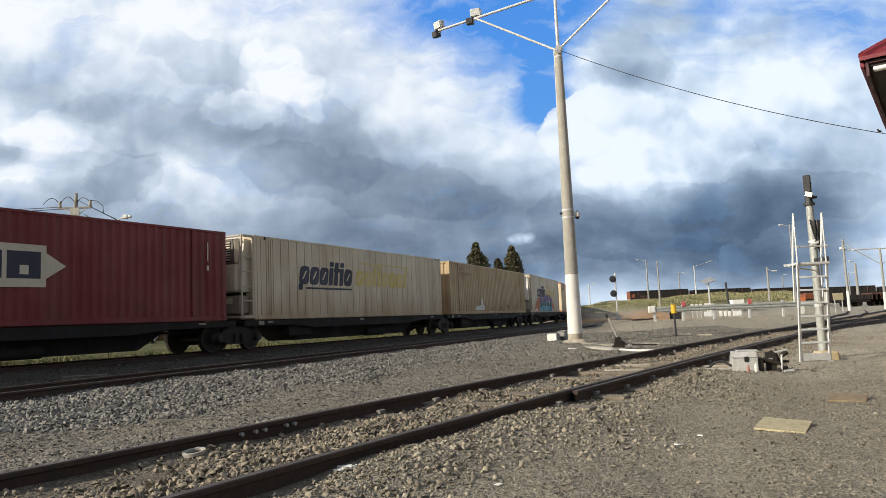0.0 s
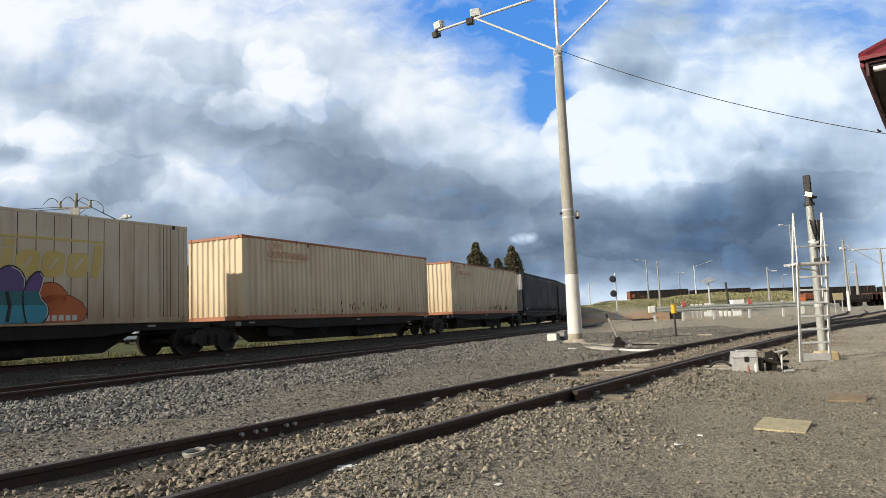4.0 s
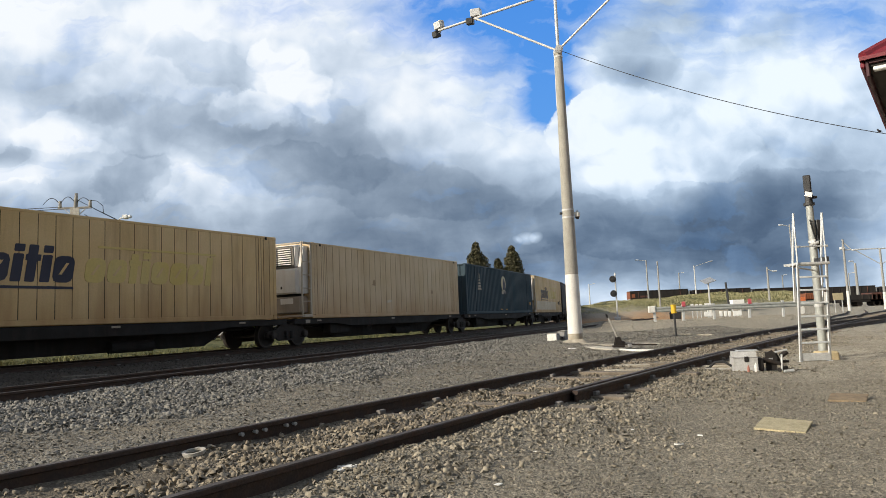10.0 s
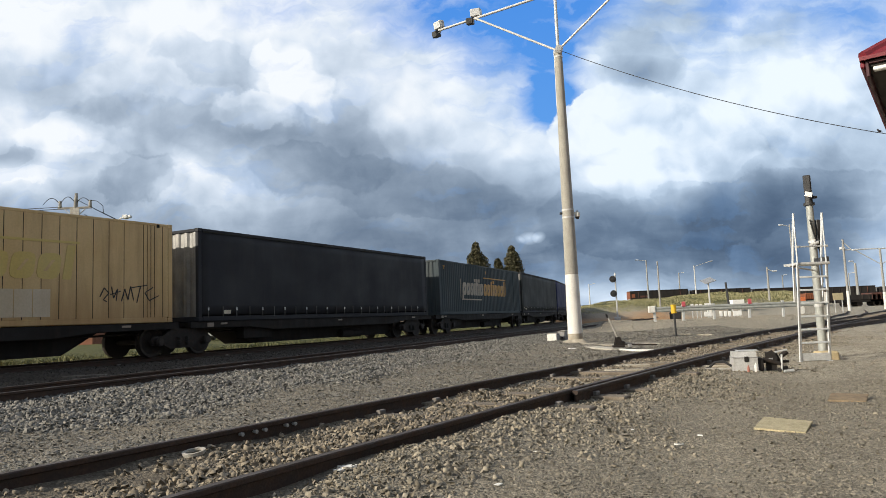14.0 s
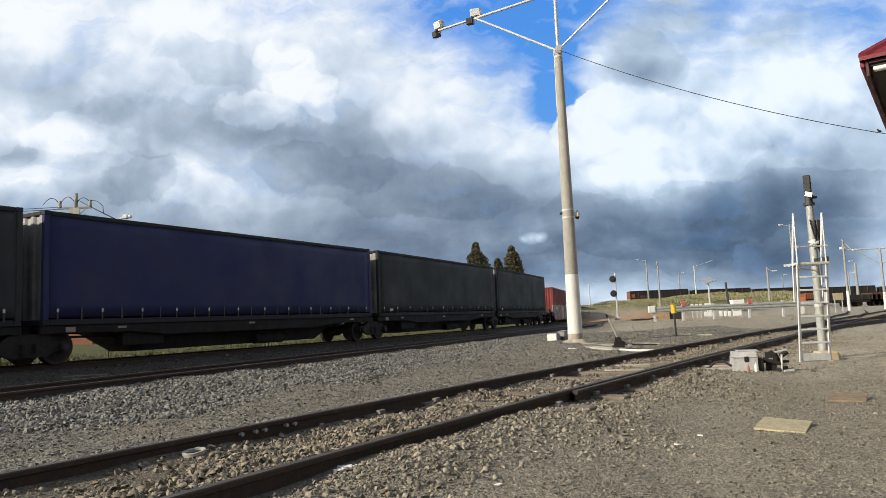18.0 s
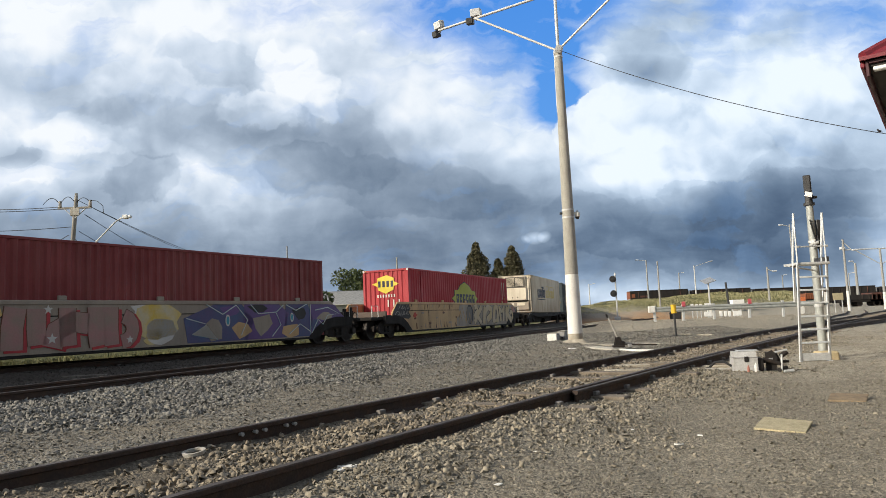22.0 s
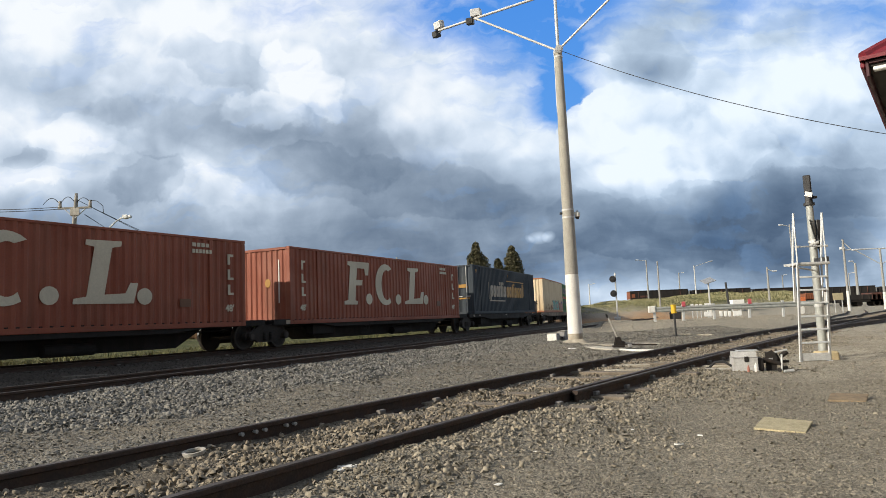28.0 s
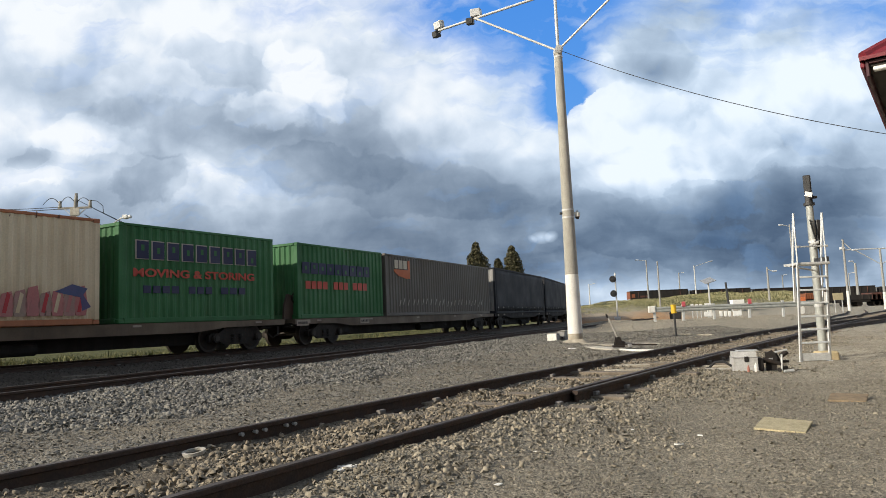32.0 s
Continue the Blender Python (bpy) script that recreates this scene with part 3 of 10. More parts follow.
def make_ground():
    xs = graded(-2400, 2400, -14, 16, 0.22)
    ys = graded(-2400, 2400, 2, 26, 0.22)
    X, Y = np.meshgrid(xs, ys)
    Z = height(X, Y)
    nx, ny = len(xs), len(ys)
    me = bpy.data.meshes.new("ground")
    me.vertices.add(nx * ny)
    me.vertices.foreach_set("co", np.stack([X, Y, Z], -1).ravel().astype(np.float32))
    i, j = np.meshgrid(np.arange(nx - 1), np.arange(ny - 1))
    k = (j * nx + i).ravel()
    quads = np.stack([k, k + 1, k + nx + 1, k + nx], -1).astype(np.int32)
    me.loops.add(quads.size)
    me.loops.foreach_set("vertex_index", quads.ravel())
    me.polygons.add(len(quads))
    me.polygons.foreach_set("loop_start", np.arange(0, quads.size, 4, dtype=np.int32))
    me.polygons.foreach_set("use_smooth", np.ones(len(quads), bool))
    me.update(calc_edges=True)
    d2, side = dist_to(TRAIN_LINE[::3], X.ravel(), Y.ravel())
    away = side < 0
    R = np.hypot(X.ravel(), Y.ravel())
    # main line bed: dark dirt with the train's shade painted in
    dirt_shade = (1 - sstep(2.2, 4.6, d2)) * np.where(away, 1 - sstep(1.5, 2.2, d2), 1.0)
    d1, side1 = dist_to(MID_LINE[::6], X.ravel(), Y.ravel())
    # ground darkened under the middle track's ballast to paint shaded gaps between stones
    dirt_shade = np.maximum(dirt_shade, 0.6 * (side1 > 0) * (1 - sstep(2.2, 3.4, d1)))
    grass = np.where(away, sstep(2.0, 2.9, d2), 0.0)
    far = sstep(80, 92, Y.ravel()) * sstep(15, 30, X.ravel())
    ragged = 0.35 * np.sin(X.ravel() * 0.9) * np.sin(Y.ravel() * 0.7 + X.ravel() * 0.3)
    grass = np.clip(np.maximum(grass, far * sstep(0.9, 1.7, Z.ravel() + ragged)), 0, 1)
    clay = far * (1 - sstep(0.5, 0.9, Z.ravel() + ragged)) * sstep(0.2, 0.4, Z.ravel()) * (1 - sstep(26, 34, X.ravel()))
    clay = np.maximum(clay, 0.85 * sstep(62, 70, Y.ravel()) * (1 - sstep(84, 92, Y.ravel())) * sstep(12, 15, X.ravel()) * (1 - sstep(23, 30, X.ravel() + 3 * ragged)))
    d0, side0 = dist_to(NEAR_LINE[::3], X.ravel(), Y.ravel())
    mud_and_gaps = np.maximum((1 - sstep(0.75, 1.0, d0)) * (1 - 0.88 * sstep(6.0, 8.5, Y.ravel())), 0.55 * (side0 < 0) * (1 - sstep(30, 40, Y.ravel())))
    cols = np.stack([dirt_shade, grass, clay, mud_and_gaps], -1)
    ca = me.color_attributes.new("cover", "FLOAT_COLOR", "POINT")
    ca.data.foreach_set("color", cols.ravel().astype(np.float32))
    far_pale = sstep(7.0, 12.0, Y.ravel() + 0.8 * np.sin(X.ravel() * 1.3)) * np.where((side0 > 0) | (d0 < 0.9), 1.0, sstep(16, 22, Y.ravel())) * (1 - 0.45 * sstep(26, 38, Y.ravel()))
    cb = me.color_attributes.new("far_pale", "FLOAT_COLOR", "POINT")
    cb.data.foreach_set("color", np.stack([far_pale, far_pale, far_pale, far_pale], -1).ravel().astype(np.float32))
    me.materials.append(ground_material())
    return tagged(new("ground", me), "grey-brown gravel rail yard ground with grassy edges", "ground", kind="structure")


make_ground()


# ------------------------------------------------------------------ rails and sleepers
RAIL_SHAPE = [(-0.07, -0.159), (0.07, -0.159), (0.07, -0.147), (0.012, -0.125), (0.009, -0.045), (0.035, -0.034), (0.036, -0.008),
              (0.028, 0.0), (-0.028, 0.0), (-0.036, -0.008), (-0.035, -0.034), (-0.009, -0.045), (-0.012, -0.125), (-0.07, -0.147)]


def rail_geo(line, off, top, drop=0.0):
    """A rail swept along a line, off metres to the right of it."""
    g, k = Geo(), len(RAIL_SHAPE)
    for x, y, a in line:
        rx, ry = math.cos(a), -math.sin(a)
        for c, z in RAIL_SHAPE:
            g.v.append((x + rx * (off + c), y + ry * (off + c), top + z - drop))
    for j in range(len(line) - 1):
        for i in range(k):
            i2 = (i + 1) % k
            g.f.append((j * k + i, j * k + i2, (j + 1) * k + i2, (j + 1) * k + i))
            g.s.append(1 if i == 7 else 0)
    g.f.append(tuple(range(k)))
    g.s.append(0)
    g.f.append(tuple(range((len(line) - 1) * k, len(line) * k)))
    g.s.append(0)
    return g


def sleeper_mesh(name, length=2.5, w=0.23, h=0.13):
    g = Geo().box(-length / 2, length / 2, -w / 2, w / 2, -h, 0, 0.012)
    for sx in (-1, 1):
        for dx in (-0.13, 0.13):
            g.box(sx * 0.75 + dx - 0.03, sx * 0.75 + dx + 0.03, -0.05, 0.05, 0, 0.045, 0.008, 1)
    return g.mesh(name, [M["timber"], M["clip_grey"]])


def track(name, line, gauge, top, label, sleepers, sleeper_top, far_drop=0.0):
    e = thing(name, pose(0, 0, 0), label, "railway track", "railway tracks", "structure")
    part("rail", rail_geo(line, gauge / 2, top), [M["rail"], M["rail_top"]], e)
    part("rail", rail_geo(line, -gauge / 2, top, far_drop), [M["rail"], M["rail_top"]], e)
    me = sleeper_mesh("sleeper")
    rnd = random.Random(5)
    for i in sleepers:
        x, y, a = line[i]
        ob = part("sleeper", me, None, e)
        ob.matrix_basis = pose(x, y, sleeper_top + rnd.uniform(-0.02, 0.015), 0, 0, -math.degrees(a) + rnd.uniform(-1.5, 1.5))
    return e


track("near_track", NEAR_LINE, 1.53, RAIL_NEAR, "rusty siding track in brown stone ballast with buried sleepers", range(42, 170, 2), 0.07)
track("middle_track", MID_LINE, 1.5, RAIL_MID, "dark rusty siding track in grey ballast", range(60, 260, 2)[::1], 0.085, 0.03)
track("main_track", TRAIN_LINE, 1.5, RAIL_TRAIN, "main line track on dark ballast", range(50, 150), 0.10)


# ------------------------------------------------------------------ the goods train
# place of a vehicle: s metres along its line when 16 s have passed; it runs towards the eye
def run(t):
    return 12.9055 * (t - 16) + 0.02724 * (t - 16) ** 2


def train_pose(sm, t, z=RAIL_TRAIN):
    s = sm - run(t)
    a, _ = train_line(s - 4.5)
    b, _ = train_line(s + 4.5)
    mid, d = (a + b) / 2, b - a
    return pose(mid.x, mid.y, z, 0, 0, math.degrees(math.atan2(d.y, d.x)))


MOVING = []          # (thing, s)
SPINNING = []        # (wheelset, s of its wagon)


def on_train(ob, sm):
    ob.matrix_basis = train_pose(sm, 0.0)
    MOVING.append((ob, sm))
    return ob


def paint(name, c, c2=None, dirt=(0.10, 0.07, 0.045), amt=0.45, rough=0.6, fine=0.08, scale=0.7, splash=None):
    return surface(name, c, c2 or tuple(v * 0.86 for v in c), scale, rough, 0.0, 0.08, 30, dirt, amt, True, fine, 0.0, "Object", 25, splash)


PAINT = {
    "red": paint("faded_red", (0.205, 0.024, 0.027), (0.165, 0.020, 0.023)),
    "bright_red": paint("signal_red", (0.42, 0.028, 0.040), (0.36, 0.024, 0.034), amt=0.2),
    "brick_red": paint("brick_red", (0.235, 0.032, 0.032), (0.185, 0.026, 0.027), amt=0.35),
    "rust_red": paint("rust_red", (0.285, 0.074, 0.036), (0.235, 0.060, 0.031), amt=0.4),
    "cream": paint("cream", (0.73, 0.62, 0.44), (0.67, 0.56, 0.39), (0.25, 0.15, 0.07), 0.4, splash=(0.42, 0.30, 0.17)),
    "orange": paint("orange_rail", (0.42, 0.16, 0.075), None, RUST, 0.5),
    # white unit paint: the sun's warmth put into the cream tint, plus tan stains
    "unit_sun_cream": paint("unit_sun_cream", (0.74, 0.67, 0.55), (0.67, 0.60, 0.48), (0.36, 0.26, 0.15), 0.45),
    # whiter copy of that paint, without the painted sun warmth
    "unit_neutral": paint("unit_neutral", (0.80, 0.79, 0.76), (0.74, 0.72, 0.68), (0.40, 0.33, 0.25), 0.35),
    "unit_frame": paint("unit_frame", (0.52, 0.46, 0.37), (0.44, 0.38, 0.30), (0.22, 0.15, 0.09), 0.55),
    "white": paint("dirty_white", (0.66, 0.58, 0.44), (0.58, 0.49, 0.35), (0.24, 0.15, 0.08), 0.6, splash=(0.34, 0.215, 0.105)),
    "beige": paint("dusty_beige", (0.50, 0.375, 0.225), (0.45, 0.335, 0.195), (0.24, 0.14, 0.07), 0.5, splash=(0.32, 0.20, 0.10)),
    "sand": paint("sandy_beige", (0.61, 0.475, 0.295), (0.55, 0.42, 0.25), (0.30, 0.18, 0.085), 0.5, splash=(0.42, 0.25, 0.115)),
    "tan": paint("tan", (0.66, 0.48, 0.24), (0.60, 0.42, 0.19), (0.26, 0.15, 0.065), 0.6, splash=(0.36, 0.21, 0.085)),
    "dark": paint("dark_curtain", (0.015, 0.017, 0.023), (0.020, 0.022, 0.029), (0.05, 0.045, 0.04), 0.3, 0.8),
    "olive": paint("dark_green_curtain", (0.022, 0.026, 0.026), (0.028, 0.032, 0.031), (0.055, 0.05, 0.04), 0.3, 0.8),
    "navy": paint("navy_curtain", (0.016, 0.020, 0.085), (0.020, 0.025, 0.098), (0.04, 0.038, 0.045), 0.3, 0.75),
    "teal": paint("teal_blue", (0.024, 0.050, 0.070), (0.028, 0.057, 0.078), (0.05, 0.05, 0.05), 0.4, 0.75),
    "slate": paint("slate_blue", (0.042, 0.060, 0.070), (0.050, 0.069, 0.079), (0.06, 0.052, 0.045), 0.4, 0.75),
    "slate_dark": paint("dark_slate", (0.032, 0.044, 0.058), (0.038, 0.051, 0.066), (0.05, 0.045, 0.04), 0.4, 0.75),
    "sill_brown": paint("rusty_sill", (0.155, 0.115, 0.075), (0.10, 0.072, 0.048), (0.05, 0.038, 0.03), 0.7),
    "green": paint("leaf_green", (0.026, 0.150, 0.045), (0.022, 0.125, 0.038), (0.04, 0.06, 0.032), 0.4),
    "greybrown": paint("grey_brown", (0.115, 0.104, 0.090), (0.13, 0.115, 0.098), (0.05, 0.045, 0.04), 0.4),
    "mustard": paint("mustard", (0.55, 0.42, 0.16), None, (0.2, 0.12, 0.05), 0.5),
    "well_tan": paint("well_tan", (0.60, 0.385, 0.175), (0.46, 0.31, 0.155), (0.13, 0.10, 0.08), 0.55),
    "well_grey": paint("well_grey", (0.36, 0.30, 0.235), (0.29, 0.25, 0.205), (0.08, 0.06, 0.05), 0.5),
    "well_brown": paint("brown_plate", (0.075, 0.045, 0.032), (0.055, 0.036, 0.028), (0.04, 0.03, 0.025), 0.5),
    "bare": surface("aluminium_panel", (0.34, 0.34, 0.33), (0.26, 0.26, 0.26), 2, 0.55, 0.4, 0, 40, (0.3, 0.25, 0.2), 0.3, True),
    "yellow": paint("yellow_mark", (0.78, 0.62, 0.06), None, (0.35, 0.25, 0.08), 0.2),
    "ink": paint("dark_mark", (0.025, 0.028, 0.055), None, (0.10, 0.08, 0.06), 0.25),
    "pale": paint("pale_mark", (0.62, 0.57, 0.45), None, (0.3, 0.2, 0.12), 0.3),
    "near_black": surface("dark_gap", (0.012, 0.012, 0.012), (0.02, 0.02, 0.018), 3, 0.9),
    "box_dim": paint("dull_box_grey", (0.015, 0.013, 0.012), None, (0.04, 0.085, 0.07), 0.5),
    "strap": paint("grey_strap", (0.055, 0.052, 0.048), None, (0.12, 0.11, 0.10), 0.5),
    "bogie": M["steel_dark"],
}

W2 = 1.25            # half width of a container
DECK = 1.0           # above the rail


def corrugated(x0, x1, z0, z1, y, depth=0.036, pitch=0.278, plane="xz"):
    """A pressed wall: trapezoid waves along it, as a skin with thickness."""
    prof, x, k = [], x0, 0
    n = max(int(round((x1 - x0) / pitch)), 1)
    p = (x1 - x0) / n
    for i in range(n):
        a = x0 + i * p
        prof += [(a, 0), (a + p * 0.30, 0), (a + p * 0.5, depth), (a + p * 0.80, depth)]
    prof.append((x1, 0))
    g = Geo()
    for th in (0.0, 0.012):
        for z in (z0, z1):
            for a, d in prof:
                q = (a, y + (d + th) * (1 if y < 0 else -1), z)
                g.v.append(q if plane == "xz" else (q[1], q[0], q[2]))
    m = len(prof)
    for layer in (0, 2):
        for i in range(m - 1):
            b = layer * m + i
            g.f.append((b, b + 1, b + m + 1, b + m))
    for i in range(m - 1):
        g.f.append((m + i, m + i + 1, 3 * m + i + 1, 3 * m + i))
        g.f.append((i, i + 1, 2 * m + i + 1, 2 * m + i))
    g.s = [0] * len(g.f)
    return g


def casting(g, x, y, z):
    g.box(x - 0.09, x + 0.09, y - 0.082, y + 0.082, z - 0.06, z + 0.06, 0.012)
    return g


def frame_parts(e, L, h, mat, x_near=None, rail_mat=None, z0=DECK):
    """Corner posts, rails, castings, roof and floor of a box."""
    xa, xb = (-L / 2 if x_near is None else x_near), L / 2
    rail_mat = rail_mat or mat
    for sx in (xa, xb):
        for sy in (-1, 1):
            d = 0.075 if sx == xa else -0.075
            part("corner_post", Geo().box(min(sx, sx + 2 * d), max(sx, sx + 2 * d), sy * (W2 - 0.13), sy * W2, z0 + 0.12, z0 + h - 0.12, 0.015), mat, e)
            for z in (z0 + 0.06, z0 + h - 0.06):
                part("corner_casting", casting(Geo(), sx + d * 1.2, sy * (W2 - 0.08), z), rail_mat, e)
        part("end_rail", Geo().box(sx, sx + (0.10 if sx == xa else -0.10), -W2 + 0.17, W2 - 0.17, z0 + h - 0.11, z0 + h - 0.01, 0.012), rail_mat, e)
        part("end_sill", Geo().box(sx, sx + (0.12 if sx == xa else -0.12), -W2 + 0.17, W2 - 0.17, z0, z0 + 0.15, 0.012), rail_mat, e)
    for sy in (-1, 1):
        part("top_rail", Geo().box(xa + 0.19, xb - 0.19, sy * (W2 - 0.07), sy * W2, z0 + h - 0.085, z0 + h - 0.005, 0.012), rail_mat, e)
        part("bottom_rail", Geo().box(xa + 0.19, xb - 0.19, sy * (W2 - 0.06), sy * W2, z0 + 0.0, z0 + 0.15, 0.012), rail_mat, e)
    part("roof", corrugated(xa + 0.1, xb - 0.1, -W2 + 0.07, W2 - 0.07, -(z0 + h - 0.005), 0.022, 0.3).moved(Matrix(((1, 0, 0, 0), (0, 0, 1, 0), (0, -1, 0, 0), (0, 0, 0, 1)))), mat, e)
    part("floor", Geo().box(xa + 0.12, xb - 0.12, -W2 + 0.06, W2 - 0.06, z0 + 0.05, z0 + 0.13, 0), PAINT["near_black"], e)


def end_doors(e, L, h, mat, x, z0=DECK):
    """Two leaves with locking bars."""
    sg = 1 if x < 0 else -1
    for s in (-1, 1):
        leaf = part("door", corrugated(min(s * 0.015, s * (W2 - 0.14)), max(s * 0.015, s * (W2 - 0.14)), z0 + 0.15, z0 + h - 0.11, x + sg * 0.03, 0.03, 0.36, "yz"), mat, e)
        for dy in (0.3, 0.82):
            part("locking_bar", Geo().tube((x - sg * 0.012, s * dy, z0 + 0.1), (x - sg * 0.012, s * dy, z0 + h - 0.08), 0.019, None, 8), M["galv"], leaf, "steel locking bar")
            part("handle", Geo().box(x - sg * 0.035, x - sg * 0.02, s * dy - 0.02, s * dy + 0.26 * s, z0 + 1.02, z0 + 1.07, 0.006), M["galv"], leaf)


def steel_box(name, sa, sb, paint_name, label, rail=None, h=2.9, near="wall", z0=DECK, spots=(), name_group="containers on the train"):
    L = sb - sa
    mat = PAINT[paint_name]
    e = on_train(thing(name, pose(0, 0, 0), label, "shipping container", name_group), (sa + sb) / 2)
    frame_parts(e, L, h, mat, None, PAINT[rail] if rail else mat, z0)
    wall_z = (z0 + 0.15, z0 + h - 0.085)
    mids = [-L / 2 + 0.15] + list(spots) + [L / 2 - 0.15]
    for sy in (-1, 1):
        for a, b in zip(mids, mids[1:]):
            part("side_wall", corrugated(a, b, *wall_z, sy * (W2 - 0.008)), mat, e)
    for s in spots:
        part("side_post", Geo().box(s - 0.06, s + 0.06, -W2 - 0.004, -W2 + 0.05, z0 + 0.15, z0 + h - 0.085, 0.01), mat, e)
        part("side_post", Geo().box(s - 0.06, s + 0.06, W2 - 0.05, W2 + 0.004, z0 + 0.15, z0 + h - 0.085, 0.01), mat, e)
    if near == "wall":
        part("end_wall", corrugated(-W2 + 0.13, W2 - 0.13, z0 + 0.15, z0 + h - 0.11, -L / 2 + 0.02, 0.032, 0.25, "yz"), mat, e)
        end_doors(e, L, h, mat, L / 2, z0)
    else:
        end_doors(e, L, h, mat, -L / 2, z0)
        part("end_wall", corrugated(-W2 + 0.13, W2 - 0.13, z0 + 0.15, z0 + h - 0.11, L / 2 - 0.02, 0.045, 0.25, "yz"), mat, e)
    return e, L


def reefer_box(name, sa, sb, paint_name, label, h=2.92, dark_foot=False, unit_paint="unit_sun_cream"):
    """An insulated box with its cooling unit in a frame at the leading end."""
    sa = sa - 0.62
    L = sb - sa
    mat, z0 = PAINT[paint_name], DECK
    e = on_train(thing(name, pose(0, 0, 0), label, "refrigerated container", "containers on the train"), (sa + sb) / 2)
    xb = -L / 2 + 0.62
    frame_parts(e, L, h, mat, xb, None, z0)
    spots = [xb + 0.34, xb + 0.62, xb + 0.74, xb + 0.86, xb + 0.98]
    x = xb + 1.4
    while x < L / 2 - 1.3:
        spots.append(x)
        x += 0.46
    spots += [L / 2 - 0.98, L / 2 - 0.86, L / 2 - 0.74, L / 2 - 0.62, L / 2 - 0.34]
    part("side_wall", Geo().box(xb + 0.15, L / 2 - 0.15, -W2 + 0.016, -W2 + 0.06, z0 + 0.15, z0 + h - 0.085, 0), PAINT["near_black"], e)
    part("side_wall", Geo().box(xb + 0.15, L / 2 - 0.15, W2 - 0.05, W2 - 0.004, z0 + 0.15, z0 + h - 0.085, 0.01), mat, e)
    edges = [xb + 0.15] + spots + [L / 2 - 0.15]
    for a, b in zip(edges, edges[1:]):
        part("side_panel", Geo().box(a + 0.010, b - 0.010, -W2 + 0.004, -W2 + 0.016, z0 + 0.15, z0 + h - 0.085, 0.004), mat, e)
    for xx in (xb + 0.55, L / 2 - 0.5):
        part("lifting_socket", Geo().box(xx - 0.05, xx + 0.05, -W2 - 0.012, -W2 + 0.05, z0 + h - 0.13, z0 + h - 0.03, 0.012), PAINT["near_black"], e)
    part("end_wall", Geo().box(xb, xb + 0.05, -W2 + 0.13, W2 - 0.13, z0 + 0.15, z0 + h - 0.11, 0.01), mat, e)
    part("end_wall", Geo().box(L / 2 - 0.05, L / 2, -W2 + 0.13, W2 - 0.13, z0 + 0.15, z0 + h - 0.11, 0.01), mat, e)
    # cooling unit
    xn = -L / 2
    unit = part("cooling_unit", Geo().box(xn + 0.10, xb, -0.92, 0.92, z0 + 0.95, z0 + 1.92, 0.06).box(xn + 0.16, xb, -0.88, 0.88, z0 + 1.92, z0 + h - 0.10, 0.08), PAINT[unit_paint], e, "white cooling unit with a louvred grille")
    part("grille_frame", Geo().prism([(-0.80, z0 + 1.94), (0.80, z0 + 1.94), (0.74, z0 + h - 0.14), (-0.74, z0 + h - 0.14)], xn + 0.128, xn + 0.165, 0, "x"), PAINT["greybrown"], unit)
    part("grille_back", Geo().box(xn + 0.120, xn + 0.130, -0.66, 0.66, z0 + 2.02, z0 + h - 0.22, 0), PAINT["near_black"], unit)
    for i in range(8):
        z = z0 + 2.05 + i * 0.083
        for sy in (-1, 1):
            part("louvre", Geo().box(xn + 0.095, xn + 0.122, min(sy * 0.03, sy * 0.66), max(sy * 0.03, sy * 0.66), z, z + 0.042, 0.008), PAINT[unit_paint], unit)
    for s in (-1, 1):
        part("panel", Geo().prism([(s * 0.015, z0 + 1.0), (s * 0.80, z0 + 1.0), (s * 0.86, z0 + 1.2), (s * 0.86, z0 + 1.84), (s * 0.015, z0 + 1.90)], xn + 0.080, xn + 0.10, 0, "x"), PAINT[unit_paint], unit)
        part("latch", Geo().box(xn + 0.066, xn + 0.08, s * 0.2 - 0.03, s * 0.2 + 0.03, z0 + 1.14, z0 + 1.24, 0.005), PAINT["near_black"], unit)
    part("control_box", Geo().box(xn + 0.30, xn + 0.52, -1.02, -0.90, z0 + 1.05, z0 + 1.40, 0.02), PAINT["near_black"], unit)
    part("side_duct", Geo().prism([(xn + 0.20, z0 + 0.95), (xb, z0 + 0.95), (xb, z0 + h - 0.15), (xn + 0.36, z0 + h - 0.15), (xn + 0.22, z0 + 1.9)], -1.06, -0.90), PAINT[unit_paint], unit)
    tank = part("lower_housing", Geo().box(xn + 0.12, xb, -1.05, 1.05, z0 + 0.20, z0 + 0.84, 0.05), PAINT["greybrown" if dark_foot else "well_grey"], e, "lower housing of the cooling unit")
    for s in (-1, 1):
        part("cover_plate", Geo().box(xn + 0.105, xn + 0.125, s * 0.42 - 0.30, s * 0.42 + 0.30, z0 + 0.56, z0 + 0.78, 0.008), PAINT[unit_paint], tank)
    # black block in the open gap under the unit, shade put into its colour
    part("gap_shade", Geo().box(xn + 0.30, xb, -0.86, 0.86, z0 + 0.84, z0 + 0.95, 0), PAINT["near_black"], e)
    # guard frame with a ladder on the near side
    for sy in (-1, 1):
        part("guard_post", Geo().box(xn, xn + 0.06, sy * (W2 - 0.06), sy * W2, z0 + 0.05, z0 + h - 0.02, 0.012), PAINT["unit_frame"], e)
        part("guard_rail", Geo().box(xn + 0.09, xb, sy * (W2 - 0.07), sy * W2, z0 + h - 0.10, z0 + h - 0.02, 0.012), PAINT["unit_frame"], e)
